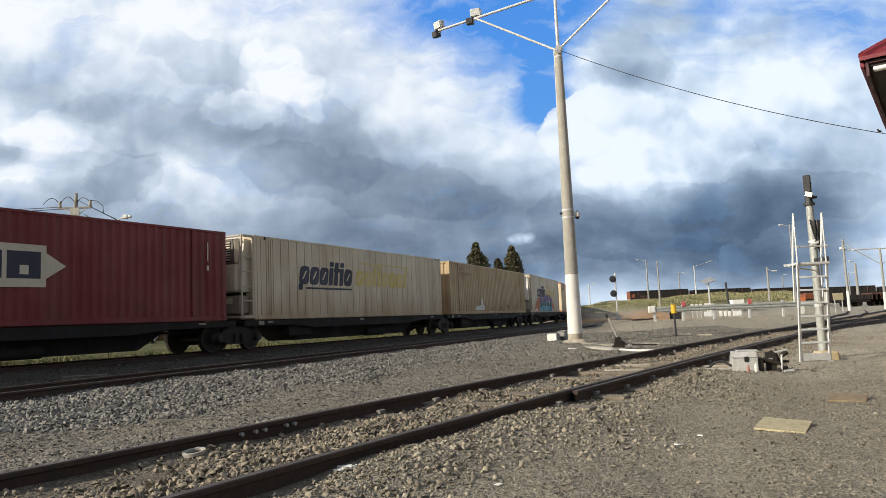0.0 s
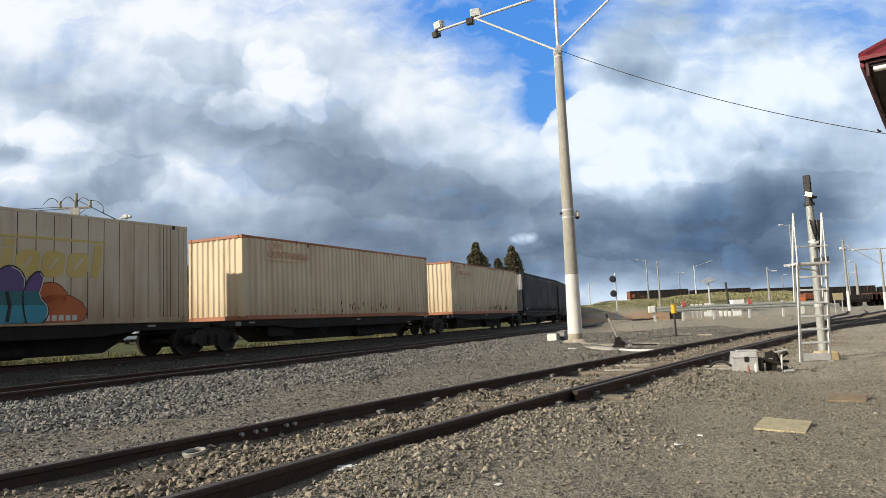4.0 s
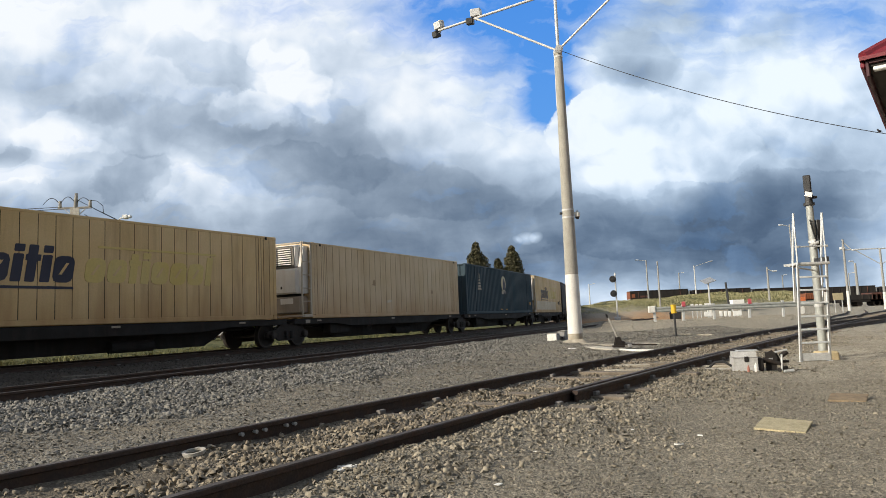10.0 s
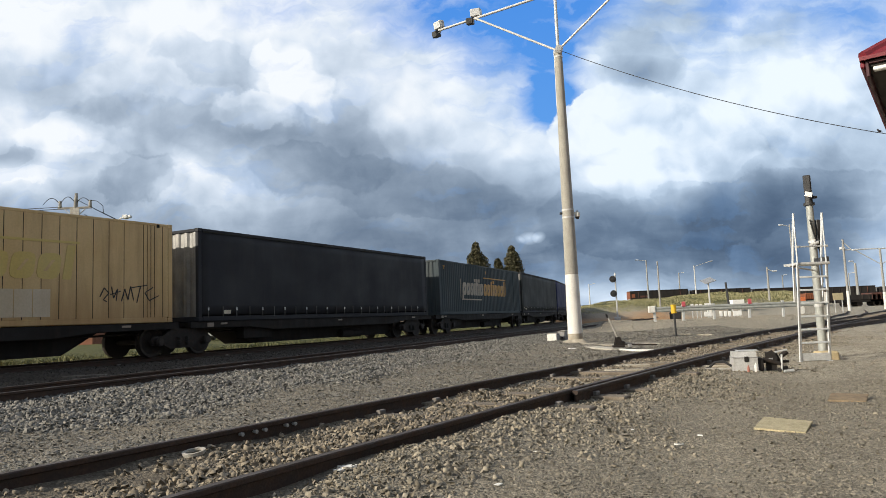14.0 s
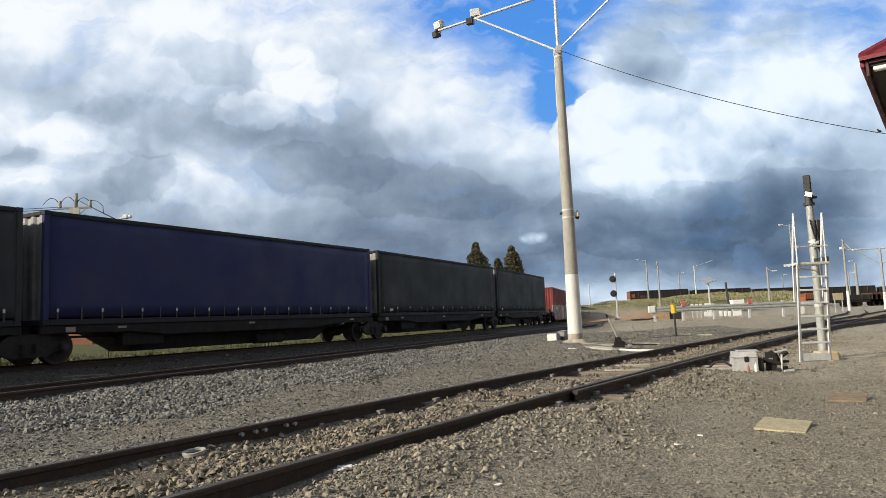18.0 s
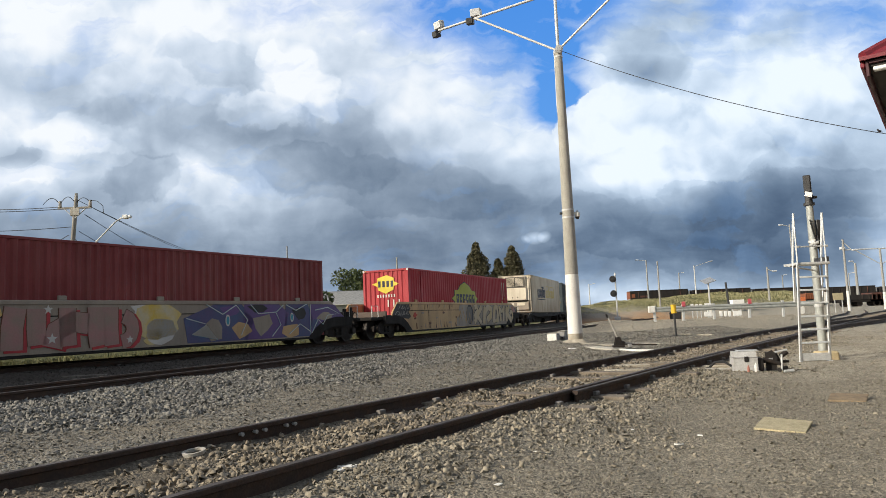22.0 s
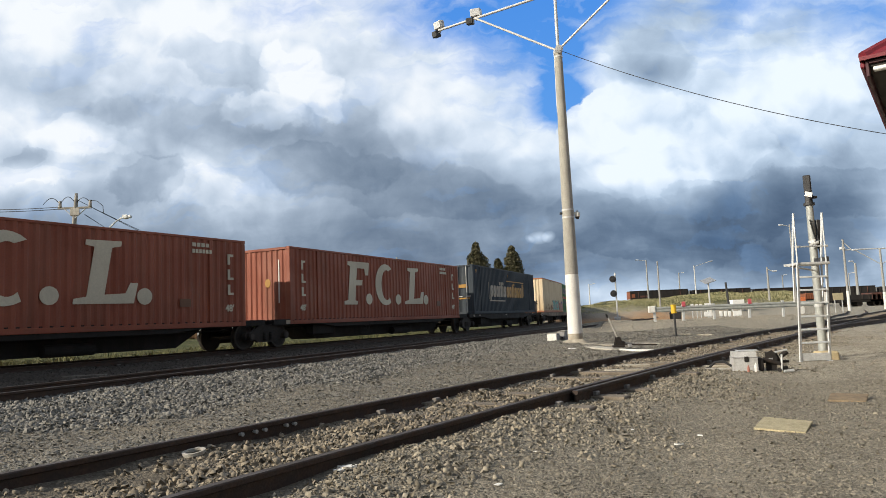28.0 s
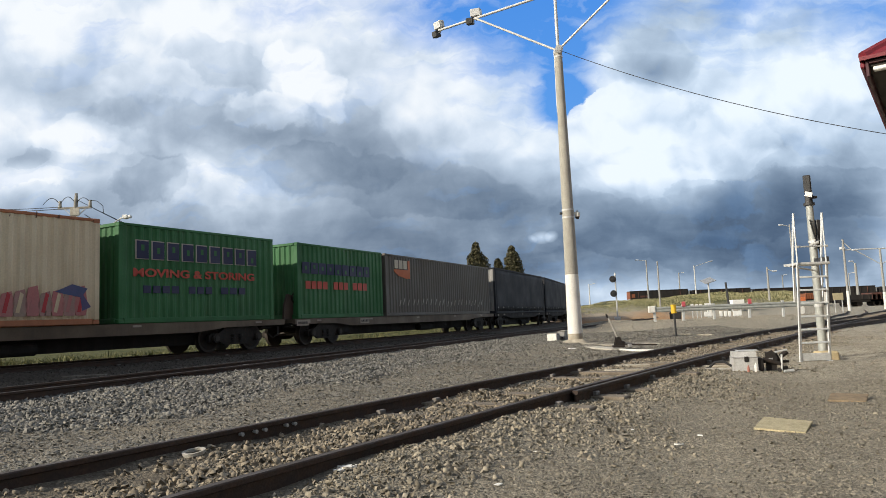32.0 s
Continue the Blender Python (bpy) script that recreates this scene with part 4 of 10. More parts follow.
        part("guard_rail", Geo().box(xn + 0.09, xb, sy * (W2 - 0.07), sy * W2, z0 + 0.05, z0 + 0.15, 0.012), PAINT["unit_frame"], e)
        part("inner_post", Geo().box(xb - 0.09, xb - 0.005, sy * (W2 - 0.06), sy * W2, z0 + 0.15, z0 + h - 0.10, 0.012), PAINT["unit_frame"], e)
    for z in (0.62, 1.12, 1.62, 2.12):
        part("rung", Geo().box(xn + 0.09, xb - 0.09, -W2 + 0.01, -W2 + 0.045, z0 + z, z0 + z + 0.035, 0.006), PAINT["unit_frame"], e)
    part("cross_bar", Geo().box(xn + 0.01, xn + 0.07, -W2 + 0.09, W2 - 0.09, z0 + h - 0.09, z0 + h - 0.03, 0.01), PAINT["unit_frame"], e)
    part("cross_bar", Geo().box(xn + 0.01, xn + 0.07, -W2 + 0.09, W2 - 0.09, z0 + 0.06, z0 + 0.14, 0.01), PAINT["unit_frame"], e)
    return e, L


def curtain_box(name, sa, sb, paint_name, label, h=2.93, end="bare"):
    """A box with cloth sides: a taut curtain with straps along its lower edge."""
    L = sb - sa
    mat, z0 = PAINT[paint_name], DECK
    e = on_train(thing(name, pose(0, 0, 0), label, "curtain-sided container", "containers on the train"), (sa + sb) / 2)
    frame_parts(e, L, h, mat, None, PAINT["dark"], z0)
    rnd = random.Random(int(abs(sa) * 10))
    for sy in (-1, 1):
        nx, nz = 40, 8
        g = Geo()
        for j in range(nz + 1):
            for i in range(nx + 1):
                fx, fz = i / nx, j / nz
                bulge = 0.018 * math.sin(math.pi * fx) * math.sin(math.pi * fz) + 0.006 * math.sin(31 * fx + 3 * fz + sa)
                g.v.append((-L / 2 + 0.15 + (L - 0.3) * fx, sy * (W2 - 0.012 + bulge), z0 + 0.20 + (h - 0.27) * fz))
        for j in range(nz):
            for i in range(nx):
                k = j * (nx + 1) + i
                g.f.append((k, k + 1, k + nx + 2, k + nx + 1))
        g.s = [0] * len(g.f)
        cur = part("curtain", g, mat, e, smooth=True)
        sol = cur.modifiers.new("thick", "SOLIDIFY")
        sol.thickness, sol.offset = 0.008, -1.0
        if sy > 0:
            continue
        n = int(L / 0.62)
        for i in range(n):
            x = -L / 2 + 0.4 + (L - 0.8) * i / (n - 1) + rnd.uniform(-0.04, 0.04)
            st = part("strap", Geo().box(x - 0.022, x + 0.022, -W2 - 0.016, -W2 - 0.006, z0 + 0.12, z0 + 0.46, 0.003), PAINT["strap"], cur)
            if i % 2 == 0:
                part("buckle", Geo().box(x - 0.03, x + 0.03, -W2 - 0.026, -W2 - 0.016, z0 + 0.33, z0 + 0.42, 0.006), M["galv"], cur, "steel buckle")
    part("roof_seam", Geo().box(-L / 2 + 0.2, L / 2 - 0.2, -W2 - 0.012, -W2 + 0.03, z0 + h - 0.13, z0 + h - 0.07, 0.01), PAINT["near_black"], e)
    part("end_wall", corrugated(-W2 + 0.13, W2 - 0.13, z0 + 0.15, z0 + h - 0.11, -L / 2 + 0.02, 0.045, 0.35, "yz"), PAINT[end], e)
    end_doors(e, L, h, PAINT["dark"], L / 2)
    return e, L


# ------------------------------------------------------------------ wagons
WHEEL_R = 0.44


def wheelset_geo():
    g = Geo()
    g.tube((0, -1.0, 0), (0, 1.0, 0), 0.075, None, 12)
    for sy in (-1, 1):
        y = sy * 0.75
        g.tube((0, y - 0.065, 0), (0, y + 0.065, 0), WHEEL_R, None, 28)
        g.tube((0, y - sy * 0.065, 0), (0, y - sy * 0.095, 0), WHEEL_R + 0.028, None, 28)
        g.tube((0, y + sy * 0.065, 0), (0, y + sy * 0.072, 0), WHEEL_R - 0.07, WHEEL_R - 0.10, 24, 1)
        g.tube((0, y + sy * 0.065, 0), (0, y + sy * 0.13, 0), 0.13, 0.11, 14)
    return g


WHEELSET = wheelset_geo().mesh("wheelset", [M["wheel"], M["steel_dark"]])
_o = [(-1.15, 0.52), (-1.02, 0.60), (-0.72, 0.60), (-0.42, 0.80), (0.42, 0.80), (0.72, 0.60), (1.02, 0.60), (1.15, 0.52), (1.12, 0.34),
      (0.70, 0.34), (0.46, 0.22), (-0.46, 0.22), (-0.70, 0.34), (-1.12, 0.34)]
SIDE_FRAME = Geo().prism(_o, -0.06, 0.06).mesh("side_frame", [M["steel_dark"]])
SPRING = Geo()
for _i in range(5):
    SPRING.tube((0, 0, 0.30 + _i * 0.055), (0, 0, 0.33 + _i * 0.055), 0.075, None, 10)
SPRING = SPRING.mesh("spring", [PAINT["near_black"]])
BOX = Geo().tube((0, -0.11, 0.44), (0, 0.11, 0.44), 0.14, 0.14, 14).tube((0, -0.135, 0.44), (0, -0.11, 0.44), 0.09, 0.09, 12, 1).mesh("axle_box", [M["steel_dark"], M["wheel"]])


def bogie(wagon, x, sm):
    b = part("bogie", Geo().box(x - 0.22, x + 0.22, -0.95, 0.95, 0.50, 0.72, 0.03).tube((x, 0, 0.7), (x, 0, 0.82), 0.3, None, 16), M["steel_dark"], wagon, "dark four-wheeled bogie")
    for sy in (-1, 1):
        f = part("side_frame", SIDE_FRAME, None, b)
        f.location = (x, sy * 1.02, 0)
        for dx in (-0.16, 0.16):
            part("spring", SPRING, None, b).location = (x + dx, sy * 1.09, 0)
        for dx in (-0.9, 0.9):
            part("axle_box", BOX, None, b).matrix_basis = pose(x + dx, sy * 1.08, 0, 0, 0, 0 if sy < 0 else 180)
    for dx in (-0.9, 0.9):
        w = part("wheelset", WHEELSET, None, b)
        w.location = (x + dx, 0, WHEEL_R)
        SPINNING.append((w, sm + x, (x + dx, 0, WHEEL_R)))


def hand_brake(e, x, y, z):
    g = Geo()
    pts = [(x + 0.2 * math.cos(a * math.pi / 8), y - 0.03, z + 0.2 * math.sin(a * math.pi / 8)) for a in range(17)]
    g.pipe(pts, 0.014, 6)
    for a in range(3):
        c, s = math.cos(a * math.pi / 3), math.sin(a * math.pi / 3)
        g.tube((x - 0.2 * c, y - 0.03, z - 0.2 * s), (x + 0.2 * c, y - 0.03, z + 0.2 * s), 0.01, None, 6)
    part("brake_wheel", g, M["steel_dark"], e, "spoked hand brake wheel")


def container_wagon(sa, sb, bogies, label, brake=None, paint_name=None, sill_depth=0.42):
    """A skeletal wagon unit from sa to sb; bogies: their s."""
    sm, L = (sa + sb) / 2, sb - sa
    mat = PAINT[paint_name] if paint_name else M["black"]
    e = on_train(thing("container_wagon", pose(0, 0, 0), label, "railway wagon", "wagons of the train"), sm)
    x0, x1 = -L / 2 + 0.12, L / 2 - 0.12
    q = 2.35
    low = DECK - sill_depth - 0.26
    belly = [(x0, DECK - 0.20), (x0 + q, DECK - 0.24), (x0 + q + 1.0, low - 0.12), (x1 - q - 1.0, low - 0.12), (x1 - q, DECK - 0.24), (x1, DECK - 0.20), (x1, DECK - 0.02), (x0, DECK - 0.02)]
    part("centre_sill", Geo().prism(belly, -0.62, 0.62), M["black"], e)
    side = [(x0 + 0.1, DECK - 0.20), (x0 + q + 0.4, DECK - 0.22), (x0 + q + 1.6, DECK - 0.34), (x1 - q - 1.6, DECK - 0.34), (x1 - q - 0.4, DECK - 0.22), (x1 - 0.1, DECK - 0.20), (x1 - 0.1, DECK - 0.015), (x0 + 0.1, DECK - 0.015)]
    for sy in (-1, 1):
        y0, y1 = sorted((sy * 1.10, sy * 1.21))
        part("side_sill", Geo().prism(side, y0, y1), mat, e)
    n = 7
    for i in range(n):
        x = x0 + 0.3 + (x1 - x0 - 0.6) * i / (n - 1)
        part("cross_member", Geo().box(x - 0.09, x + 0.09, -1.10, 1.10, DECK - 0.16, DECK - 0.03, 0.01), mat, e)
    rnd = random.Random(int(sa * 7))
    plates = 5 if paint_name else 3
    for i in range(plates):
        x = x0 + 1.9 + (x1 - x0 - 3.8) * i / (plates - 1) + rnd.uniform(-0.6, 0.6)
        part("marker_plate", Geo().box(x - 0.14, x + 0.14, -1.222, -1.21, DECK - 0.12, DECK - 0.06, 0.003), PAINT["well_grey"], e, "small pale marker plate")
    part("brake_pipe", Geo().pipe([(x0 + 0.2, -0.6, DECK - 0.30), (x0 + 3.4, -0.6, DECK - 0.34), (x1 - 3.4, -0.6, DECK - 0.34), (x1 - 0.2, -0.6, DECK - 0.30)], 0.03, 8), M["steel_dark"], e)
    part("equipment_box", Geo().box(x0 + 2.55, x0 + 3.95, -1.05, -0.70, DECK - 0.62, DECK - 0.24, 0.02), M["black"], e, "dark equipment box under the sill")
    part("end_plate", Geo().box(x0 + 0.75, x0 + 1.02, -1.226, -1.212, DECK - 0.185, DECK - 0.05, 0.004), PAINT["well_grey"], e)
    hose = [(x0 - 0.05, -0.55, DECK - 0.24), (x0 - 0.12, -0.60, DECK - 0.55), (x0 - 0.30, -0.50, DECK - 0.66), (x0 - 0.46, -0.42, DECK - 0.48)]
    part("air_hose", Geo().pipe(hose, 0.025, 6), PAINT["strap"], e)
    part("air_tank", Geo().tube((0.6, -0.75, low + 0.02), (2.0, -0.75, low + 0.02), 0.17, None, 14), M["black"], e, "dark cylindrical air tank")
    if brake is not None:
        hand_brake(e, brake, -1.16, DECK - 0.36)
    if paint_name:
        for x in (x0 + 0.55, x0 + 4.9):
            part("data_panel", Geo().box(x - 0.36, x + 0.36, -1.224, -1.213, DECK - 0.27, DECK - 0.06, 0.003), PAINT["well_grey"], e, "dirty white data panel")
            for k in range(5):
                part("figure_bar", Geo().box(x - 0.27 + k * 0.12, x - 0.20 + k * 0.12, -1.228, -1.222, DECK - 0.21, DECK - 0.12, 0), PAINT["box_dim"], e)
        part("brake_stand", Geo().prism([(x0 + 0.02, DECK - 0.02), (x0 + 0.75, DECK - 0.02), (x0 + 0.72, DECK + 0.55), (x0 + 0.55, DECK + 0.88), (x0 + 0.25, DECK + 0.92), (x0 + 0.06, DECK + 0.5)], -0.78, -0.70), PAINT["well_brown"], e, "dark brown brake stand plate")
        hand_brake(e, x0 + 0.62, -0.80, DECK + 0.78)
    for sb_ in bogies:
        bogie(e, sb_ - sm, sm)
    part("coupler", Geo().box(x0 - 0.42, x0, -0.11, 0.11, 0.66, 0.86, 0.03).box(x0 - 0.5, x0 - 0.36, -0.16, 0.16, 0.62, 0.9, 0.03), M["steel_dark"], e)
    return e, L


def pack(cuts, ends, brake_every=2, **kw):
    """Articulated units: cuts are the joints; ends the s of the two outer bogies."""
    out = []
    for i, (a, b) in enumerate(zip(cuts, cuts[1:])):
        bog = []
        bog.append(ends[0] if i == 0 else a)
        if i == len(cuts) - 2:
            bog.append(ends[1])
        out.append(container_wagon(a, b, bog, "black skeletal container wagon on shared bogies", brake=-2.2 if i % brake_every else None, **kw))
    return out


def well_wagon(sa, sb, label, left_paint, right_paint, wall_top=1.62):
    """A low well wagon with high plate sides and a raised platform over each bogie."""
    sm, L = (sa + sb) / 2, sb - sa
    e = on_train(thing("well_wagon", pose(0, 0, 0), label, "railway wagon", "wagons of the train"), sm)
    x0, x1 = -L / 2, L / 2
    wa, wb = x0 + 1.6, x1 - 1.6
    for sy in (-1, 1):
        n = 8
        for i in range(n):
            a, b = wa + (wb - wa) * i / n, wa + (wb - wa) * (i + 1) / n
            out = [(a, wall_top), (b, wall_top)]
            lo = [(b, 0.28), (a, 0.28)]
            if i == 0:
                out = [(a + 0.55, wall_top), (b, wall_top)]
                lo = [(b, 0.28), (a + 1.45, 0.28), (a + 1.15, 0.78), (a, 0.98), (a, 1.15)]
            if i == n - 1:
                out = [(a, wall_top), (b - 0.55, wall_top)]
                lo = [(b, 1.15), (b, 0.98), (b - 1.15, 0.78), (b - 1.45, 0.28), (a, 0.28)]
            p = PAINT[left_paint] if i < n * 0.55 else PAINT[right_paint]
            part("side_panel", Geo().prism(out + lo, sy * 1.33, sy * 1.27), p, e)
        part("top_chord", Geo().box(wa + 0.6, wb - 0.6, sy * 1.36, sy * 1.25, wall_top - 0.10, wall_top + 0.02, 0.015), PAINT[left_paint], e)
        part("middle_rib", Geo().box(wa + 0.7, wb - 0.7, sy * 1.34, sy * 1.33, 1.22, 1.25, 0), M["black"], e)
        part("lower_chord", Geo().box(wa + 1.5, wb - 1.5, sy * 1.35, sy * 1.26, 0.22, 0.30, 0.012), M["black"], e)
        for i in range(5):
            x = wa + 2.5 + (wb - wa - 5) * i / 4
            part("lug", Geo().box(x - 0.12, x + 0.12, sy * 1.34, sy * 1.28, wall_top + 0.02, wall_top + 0.14, 0.015), PAINT[left_paint], e)
    part("well_floor", Geo().box(wa + 1.45, wb - 1.45, -1.2, 1.2, 0.24, 0.34, 0.01), M["black"], e)
    for s, xx in ((1, x0), (-1, x1)):
        part("end_platform", Geo().box(xx, xx + s * 2.9, -1.15, 1.15, 0.82, 0.96, 0.02).box(xx, xx + s * 3.0, -0.3, 0.3, 0.60, 0.82, 0.02), M["black"], e)
        part("bulkhead", Geo().box(xx + s * 3.12, xx + s * 3.2, -1.25, 1.25, 0.28, 1.06, 0.01), M["black"], e)
        part("end_wall", Geo().box(xx + s * 1.2, xx + s * 1.3, -1.22, 1.22, 0.96, 1.22, 0.02), PAINT["well_brown"], e)
        for sy in (-1, 1):
            arch = [(0.9, 1.02), (1.9, 1.03), (2.6, 0.92), (3.1, 0.66), (3.5, 0.34), (3.5, 0.22), (3.0, 0.22), (2.7, 0.46), (2.2, 0.64), (0.9, 0.66)]
            part("end_arch", Geo().prism([(xx + s * p, q) for p, q in arch], sy * 1.352, sy * 1.24), M["black"], e)
        part("coupler", Geo().box(xx - s * 0.45, xx, -0.11, 0.11, 0.66, 0.86, 0.03), M["steel_dark"], e)
        g = Geo()
        for sy in (-1, 1):
            g.pipe([(xx + s * 0.15, sy * 1.1, 0.9), (xx + s * 0.15, sy * 1.1, 1.45), (xx + s * 0.7, sy * 1.1, 1.45), (xx + s * 0.7, sy * 1.1, 0.9)], 0.02, 6)
        part("handrail", g, M["galv"], e)
        bogie(e, xx + s * 1.45, sm)
    hand_brake(e, x1 - 0.5, -1.16, 0.72)
    for k, (a, b, c) in enumerate(((0.25, 0.5, 1.20), (0.55, 0.15, 1.32), (0.8, -0.5, 1.12))):
        part("brake_hose", Geo().pipe([(x1 - a, -0.9 + 0.2 * b, 0.95), (x1 - a + 0.1, -0.95, c), (x1 - a + 0.35, -0.9, c - 0.1), (x1 - a + 0.45, -0.8, 0.85)], 0.028, 6), M["steel_dark"], e)
    for a, c in ((1.05, 1.34), (0.86, 1.22), (0.62, 1.40)):
        part("end_post", Geo().box(x1 - a, x1 - a + 0.12, -1.12, -1.0, 0.95, c, 0.01), M["black"], e)
    return e, L


pack([-200, -183.27, -167.95, -151.5], (-198, -153.6))
pack([-151.3, -135.8, -120.0, -105.3, -89.35, -73.0], (-149.6, -75.0))
pack([-72.8, -57.7, -42.5, -26.6, -11.75, 4.3], (-71.0, 2.3))
pack([4.5, 20.05, 35.25, 50.35, 65.65, 81.3], (6.3, 79.2))
well_wagon(81.4, 101.6, "low well wagon with grey sides covered in colourful painted lettering", "well_grey", "well_grey")
well_wagon(102.4, 123.4, "low well wagon with tan plate sides and silver painted shapes", "well_tan", "well_grey")
pack([125.6, 142.7, 159.8, 176.4, 193.5, 209.6], (127.4, 207.6))
container_wagon(210.4, 231.95, (212.9, 229.6), "brown flat wagon carrying a long and a short container", -1.0, "sill_brown", 0.34)
container_wagon(232.1, 252.55, (234.4, 250.2), "brown flat wagon carrying two boxes", 3.0, "sill_brown", 0.34)
pack([252.7, 267.7, 283.2, 299.0], (254.5, 297.0))

BOXES = {}
BOXES["red"] = steel_box("container", -198.7, -183.92, "red", "dark red steel container with a white arrow mark", spots=(6.1,))
BOXES["A"] = reefer_box("refrigerated_container", -182.62, -168.40, "white", "dirty white refrigerated container with a dark word mark")
BOXES["B"] = steel_box("container", -167.25, -152.52, "beige", "dusty beige corrugated steel container", spots=(-6.0, 6.2))
BOXES["C"] = reefer_box("refrigerated_container", -150.26, -136.9, "white", "white refrigerated container painted with orange and blue graffiti", unit_paint="unit_neutral")
BOXES["D"] = steel_box("container", -134.6, -121.4, "cream", "cream steel container with orange rails", rail="orange")
BOXES["E"] = steel_box("container", -118.40, -106.2, "cream", "cream steel container with orange rails and rust stains", rail="orange")
BOXES["F"] = curtain_box("curtain_container", -104.35, -89.76, "dark", "dark green-black curtain-sided container with a corrugated end")
BOXES["G"] = curtain_box("curtain_container", -88.9, -73.9, "dark", "black curtain-sided container with a row of straps")
BOXES["H"] = reefer_box("refrigerated_container", -71.58, -58.45, "tan", "tan refrigerated container with a dark word mark", dark_foot=True, unit_paint="unit_neutral")
BOXES["I"] = reefer_box("refrigerated_container", -56.42, -43.06, "sand", "plain beige refrigerated container with upright seams", unit_paint="unit_neutral")
BOXES["J"] = steel_box("container", -41.89, -27.29, "teal", "dark teal steel container with two pale emblems", spots=(-5.6, 6.0))
BOXES["K"] = reefer_box("refrigerated_container", -25.80, -12.22, "tan", "yellow-tan refrigerated container with a white lower panel", unit_paint="unit_neutral")
BOXES["L"] = curtain_box("curtain_container", -11.27, 3.68, "dark", "black curtain-sided container with a row of straps")
BOXES["M"] = steel_box("container", 5.2, 19.66, "slate", "slate blue steel container with a two-coloured word mark", spots=(5.9,))
BOXES["N"] = curtain_box("curtain_container", 20.45, 35.0, "olive", "dark green curtain-sided container with straps")
BOXES["O"] = curtain_box("curtain_container", 35.5, 50.0, "navy", "navy blue curtain-sided container with silver buckles")
BOXES["P"] = curtain_box("curtain_container", 50.65, 65.32, "olive", "dark green curtain-sided container with straps")
BOXES["Q"] = curtain_box("curtain_container", 65.96, 80.43, "olive", "dark green curtain-sided container with straps")
BOXES["R"] = steel_box("container", 84.54, 99.07, "brick_red", "plain red steel container in a well wagon", h=2.88, z0=0.345, spots=(-5.9, 6.0))
BOXES["S"] = steel_box("container", 105.87, 120.58, "bright_red", "bright red steel container with a yellow diamond mark", h=2.9, z0=0.38, spots=(-5.9,))
BOXES["T"] = reefer_box("refrigerated_container", 127.94, 141.47, "white", "cream white refrigerated container with a dark word mark", 2.9)
BOXES["U"] = steel_box("container", 144.1, 158.85, "slate", "dark slate container with a two-coloured word mark", near="wall")
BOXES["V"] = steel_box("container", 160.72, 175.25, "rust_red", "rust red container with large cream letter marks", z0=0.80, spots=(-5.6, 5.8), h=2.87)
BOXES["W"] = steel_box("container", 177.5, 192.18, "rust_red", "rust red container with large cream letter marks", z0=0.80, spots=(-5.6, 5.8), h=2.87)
BOXES["X"] = steel_box("container", 194.5, 208.78, "slate_dark", "dark slate container with doors and a two-coloured word mark", near="doors", spots=(-5.7, 5.7))
BOXES["Y"] = steel_box("container", 212.66, 224.6, "cream", "cream steel container with graffiti along its lower edge", rail="orange", h=2.86)
BOXES["Z"] = steel_box("short_container", 225.2, 231.4, "green", "bright green short steel container with painted words", h=2.86)
BOXES["ZA"] = steel_box("short_container", 232.72, 238.68, "green", "bright green short steel container with painted words", h=2.86)
BOXES["ZB"] = steel_box("container", 238.85, 251.95, "greybrown", "grey-brown container with a small orange square mark", h=2.84)
BOXES["ZC"] = curtain_box("curtain_container", 253.16, 267.3, "dark", "black curtain-sided container on a wagon")
BOXES["ZD"] = curtain_box("curtain_container", 268.1, 282.7, "dark", "black curtain-sided container on a wagon")
BOXES["ZE"] = curtain_box("curtain_container", 283.6, 298.4, "dark", "black curtain-sided container on a wagon")


# ------------------------------------------------------------------ floodlight pole and its wire
def ground_z(x, y):
    return float(height(np.array([x]), np.array([y]))[0])


M["lamp_glass"] = surface("lamp_glass", (0.75, 0.77, 0.78), (0.62, 0.64, 0.66), 8, 0.12, 0.0)
M["dark_plastic"] = surface("dark_plastic", (0.035, 0.036, 0.038), (0.05, 0.05, 0.052), 6, 0.5)
M["cable"] = surface("black_cable", (0.015, 0.015, 0.016), (0.02, 0.02, 0.02), 5, 0.7)
M["wood_pole"] = surface("grey_wood_pole", (0.34, 0.32, 0.285), (0.26, 0.245, 0.22), 3, 0.9, 0, 0.6, 30, (0.14, 0.12, 0.10), 0.5, True)
M["yellow"] = surface("yellow_paint", (0.80, 0.52, 0.03), (0.72, 0.45, 0.03), 4, 0.6)
M["cover_brown"] = surface("brown_cover", (0.33, 0.245, 0.15), (0.25, 0.185, 0.115), 9, 0.95, 0, 0.6, 60, (0.16, 0.125, 0.085), 0.6)
M["pale_timber"] = surface("bleached_timber", (0.56, 0.53, 0.46), (0.42, 0.39, 0.33), 7, 0.85, 0, 0.35, 50, (0.22, 0.18, 0.13), 0.45)
M["worn_white"] = surface("worn_plastic", (0.50, 0.48, 0.43), (0.36, 0.34, 0.30), 9, 0.8, 0, 0.3, 60, (0.15, 0.12, 0.09), 0.5)
M["faded_red"] = surface("faded_red_plastic", (0.40, 0.16, 0.12), (0.34, 0.15, 0.11), 6, 0.7)
M["bright_white"] = surface("bright_white", (0.92, 0.92, 0.90), (0.88, 0.88, 0.86), 3, 0.6)
M["pink"] = surface("faded_red_marker", (0.62, 0.10, 0.13), (0.55, 0.12, 0.14), 4, 0.7)
M["cover"] = surface("straw_cover", (0.53, 0.46, 0.29), (0.46, 0.40, 0.25), 9, 0.9, 0, 0.6, 60, (0.25, 0.20, 0.12), 0.5)
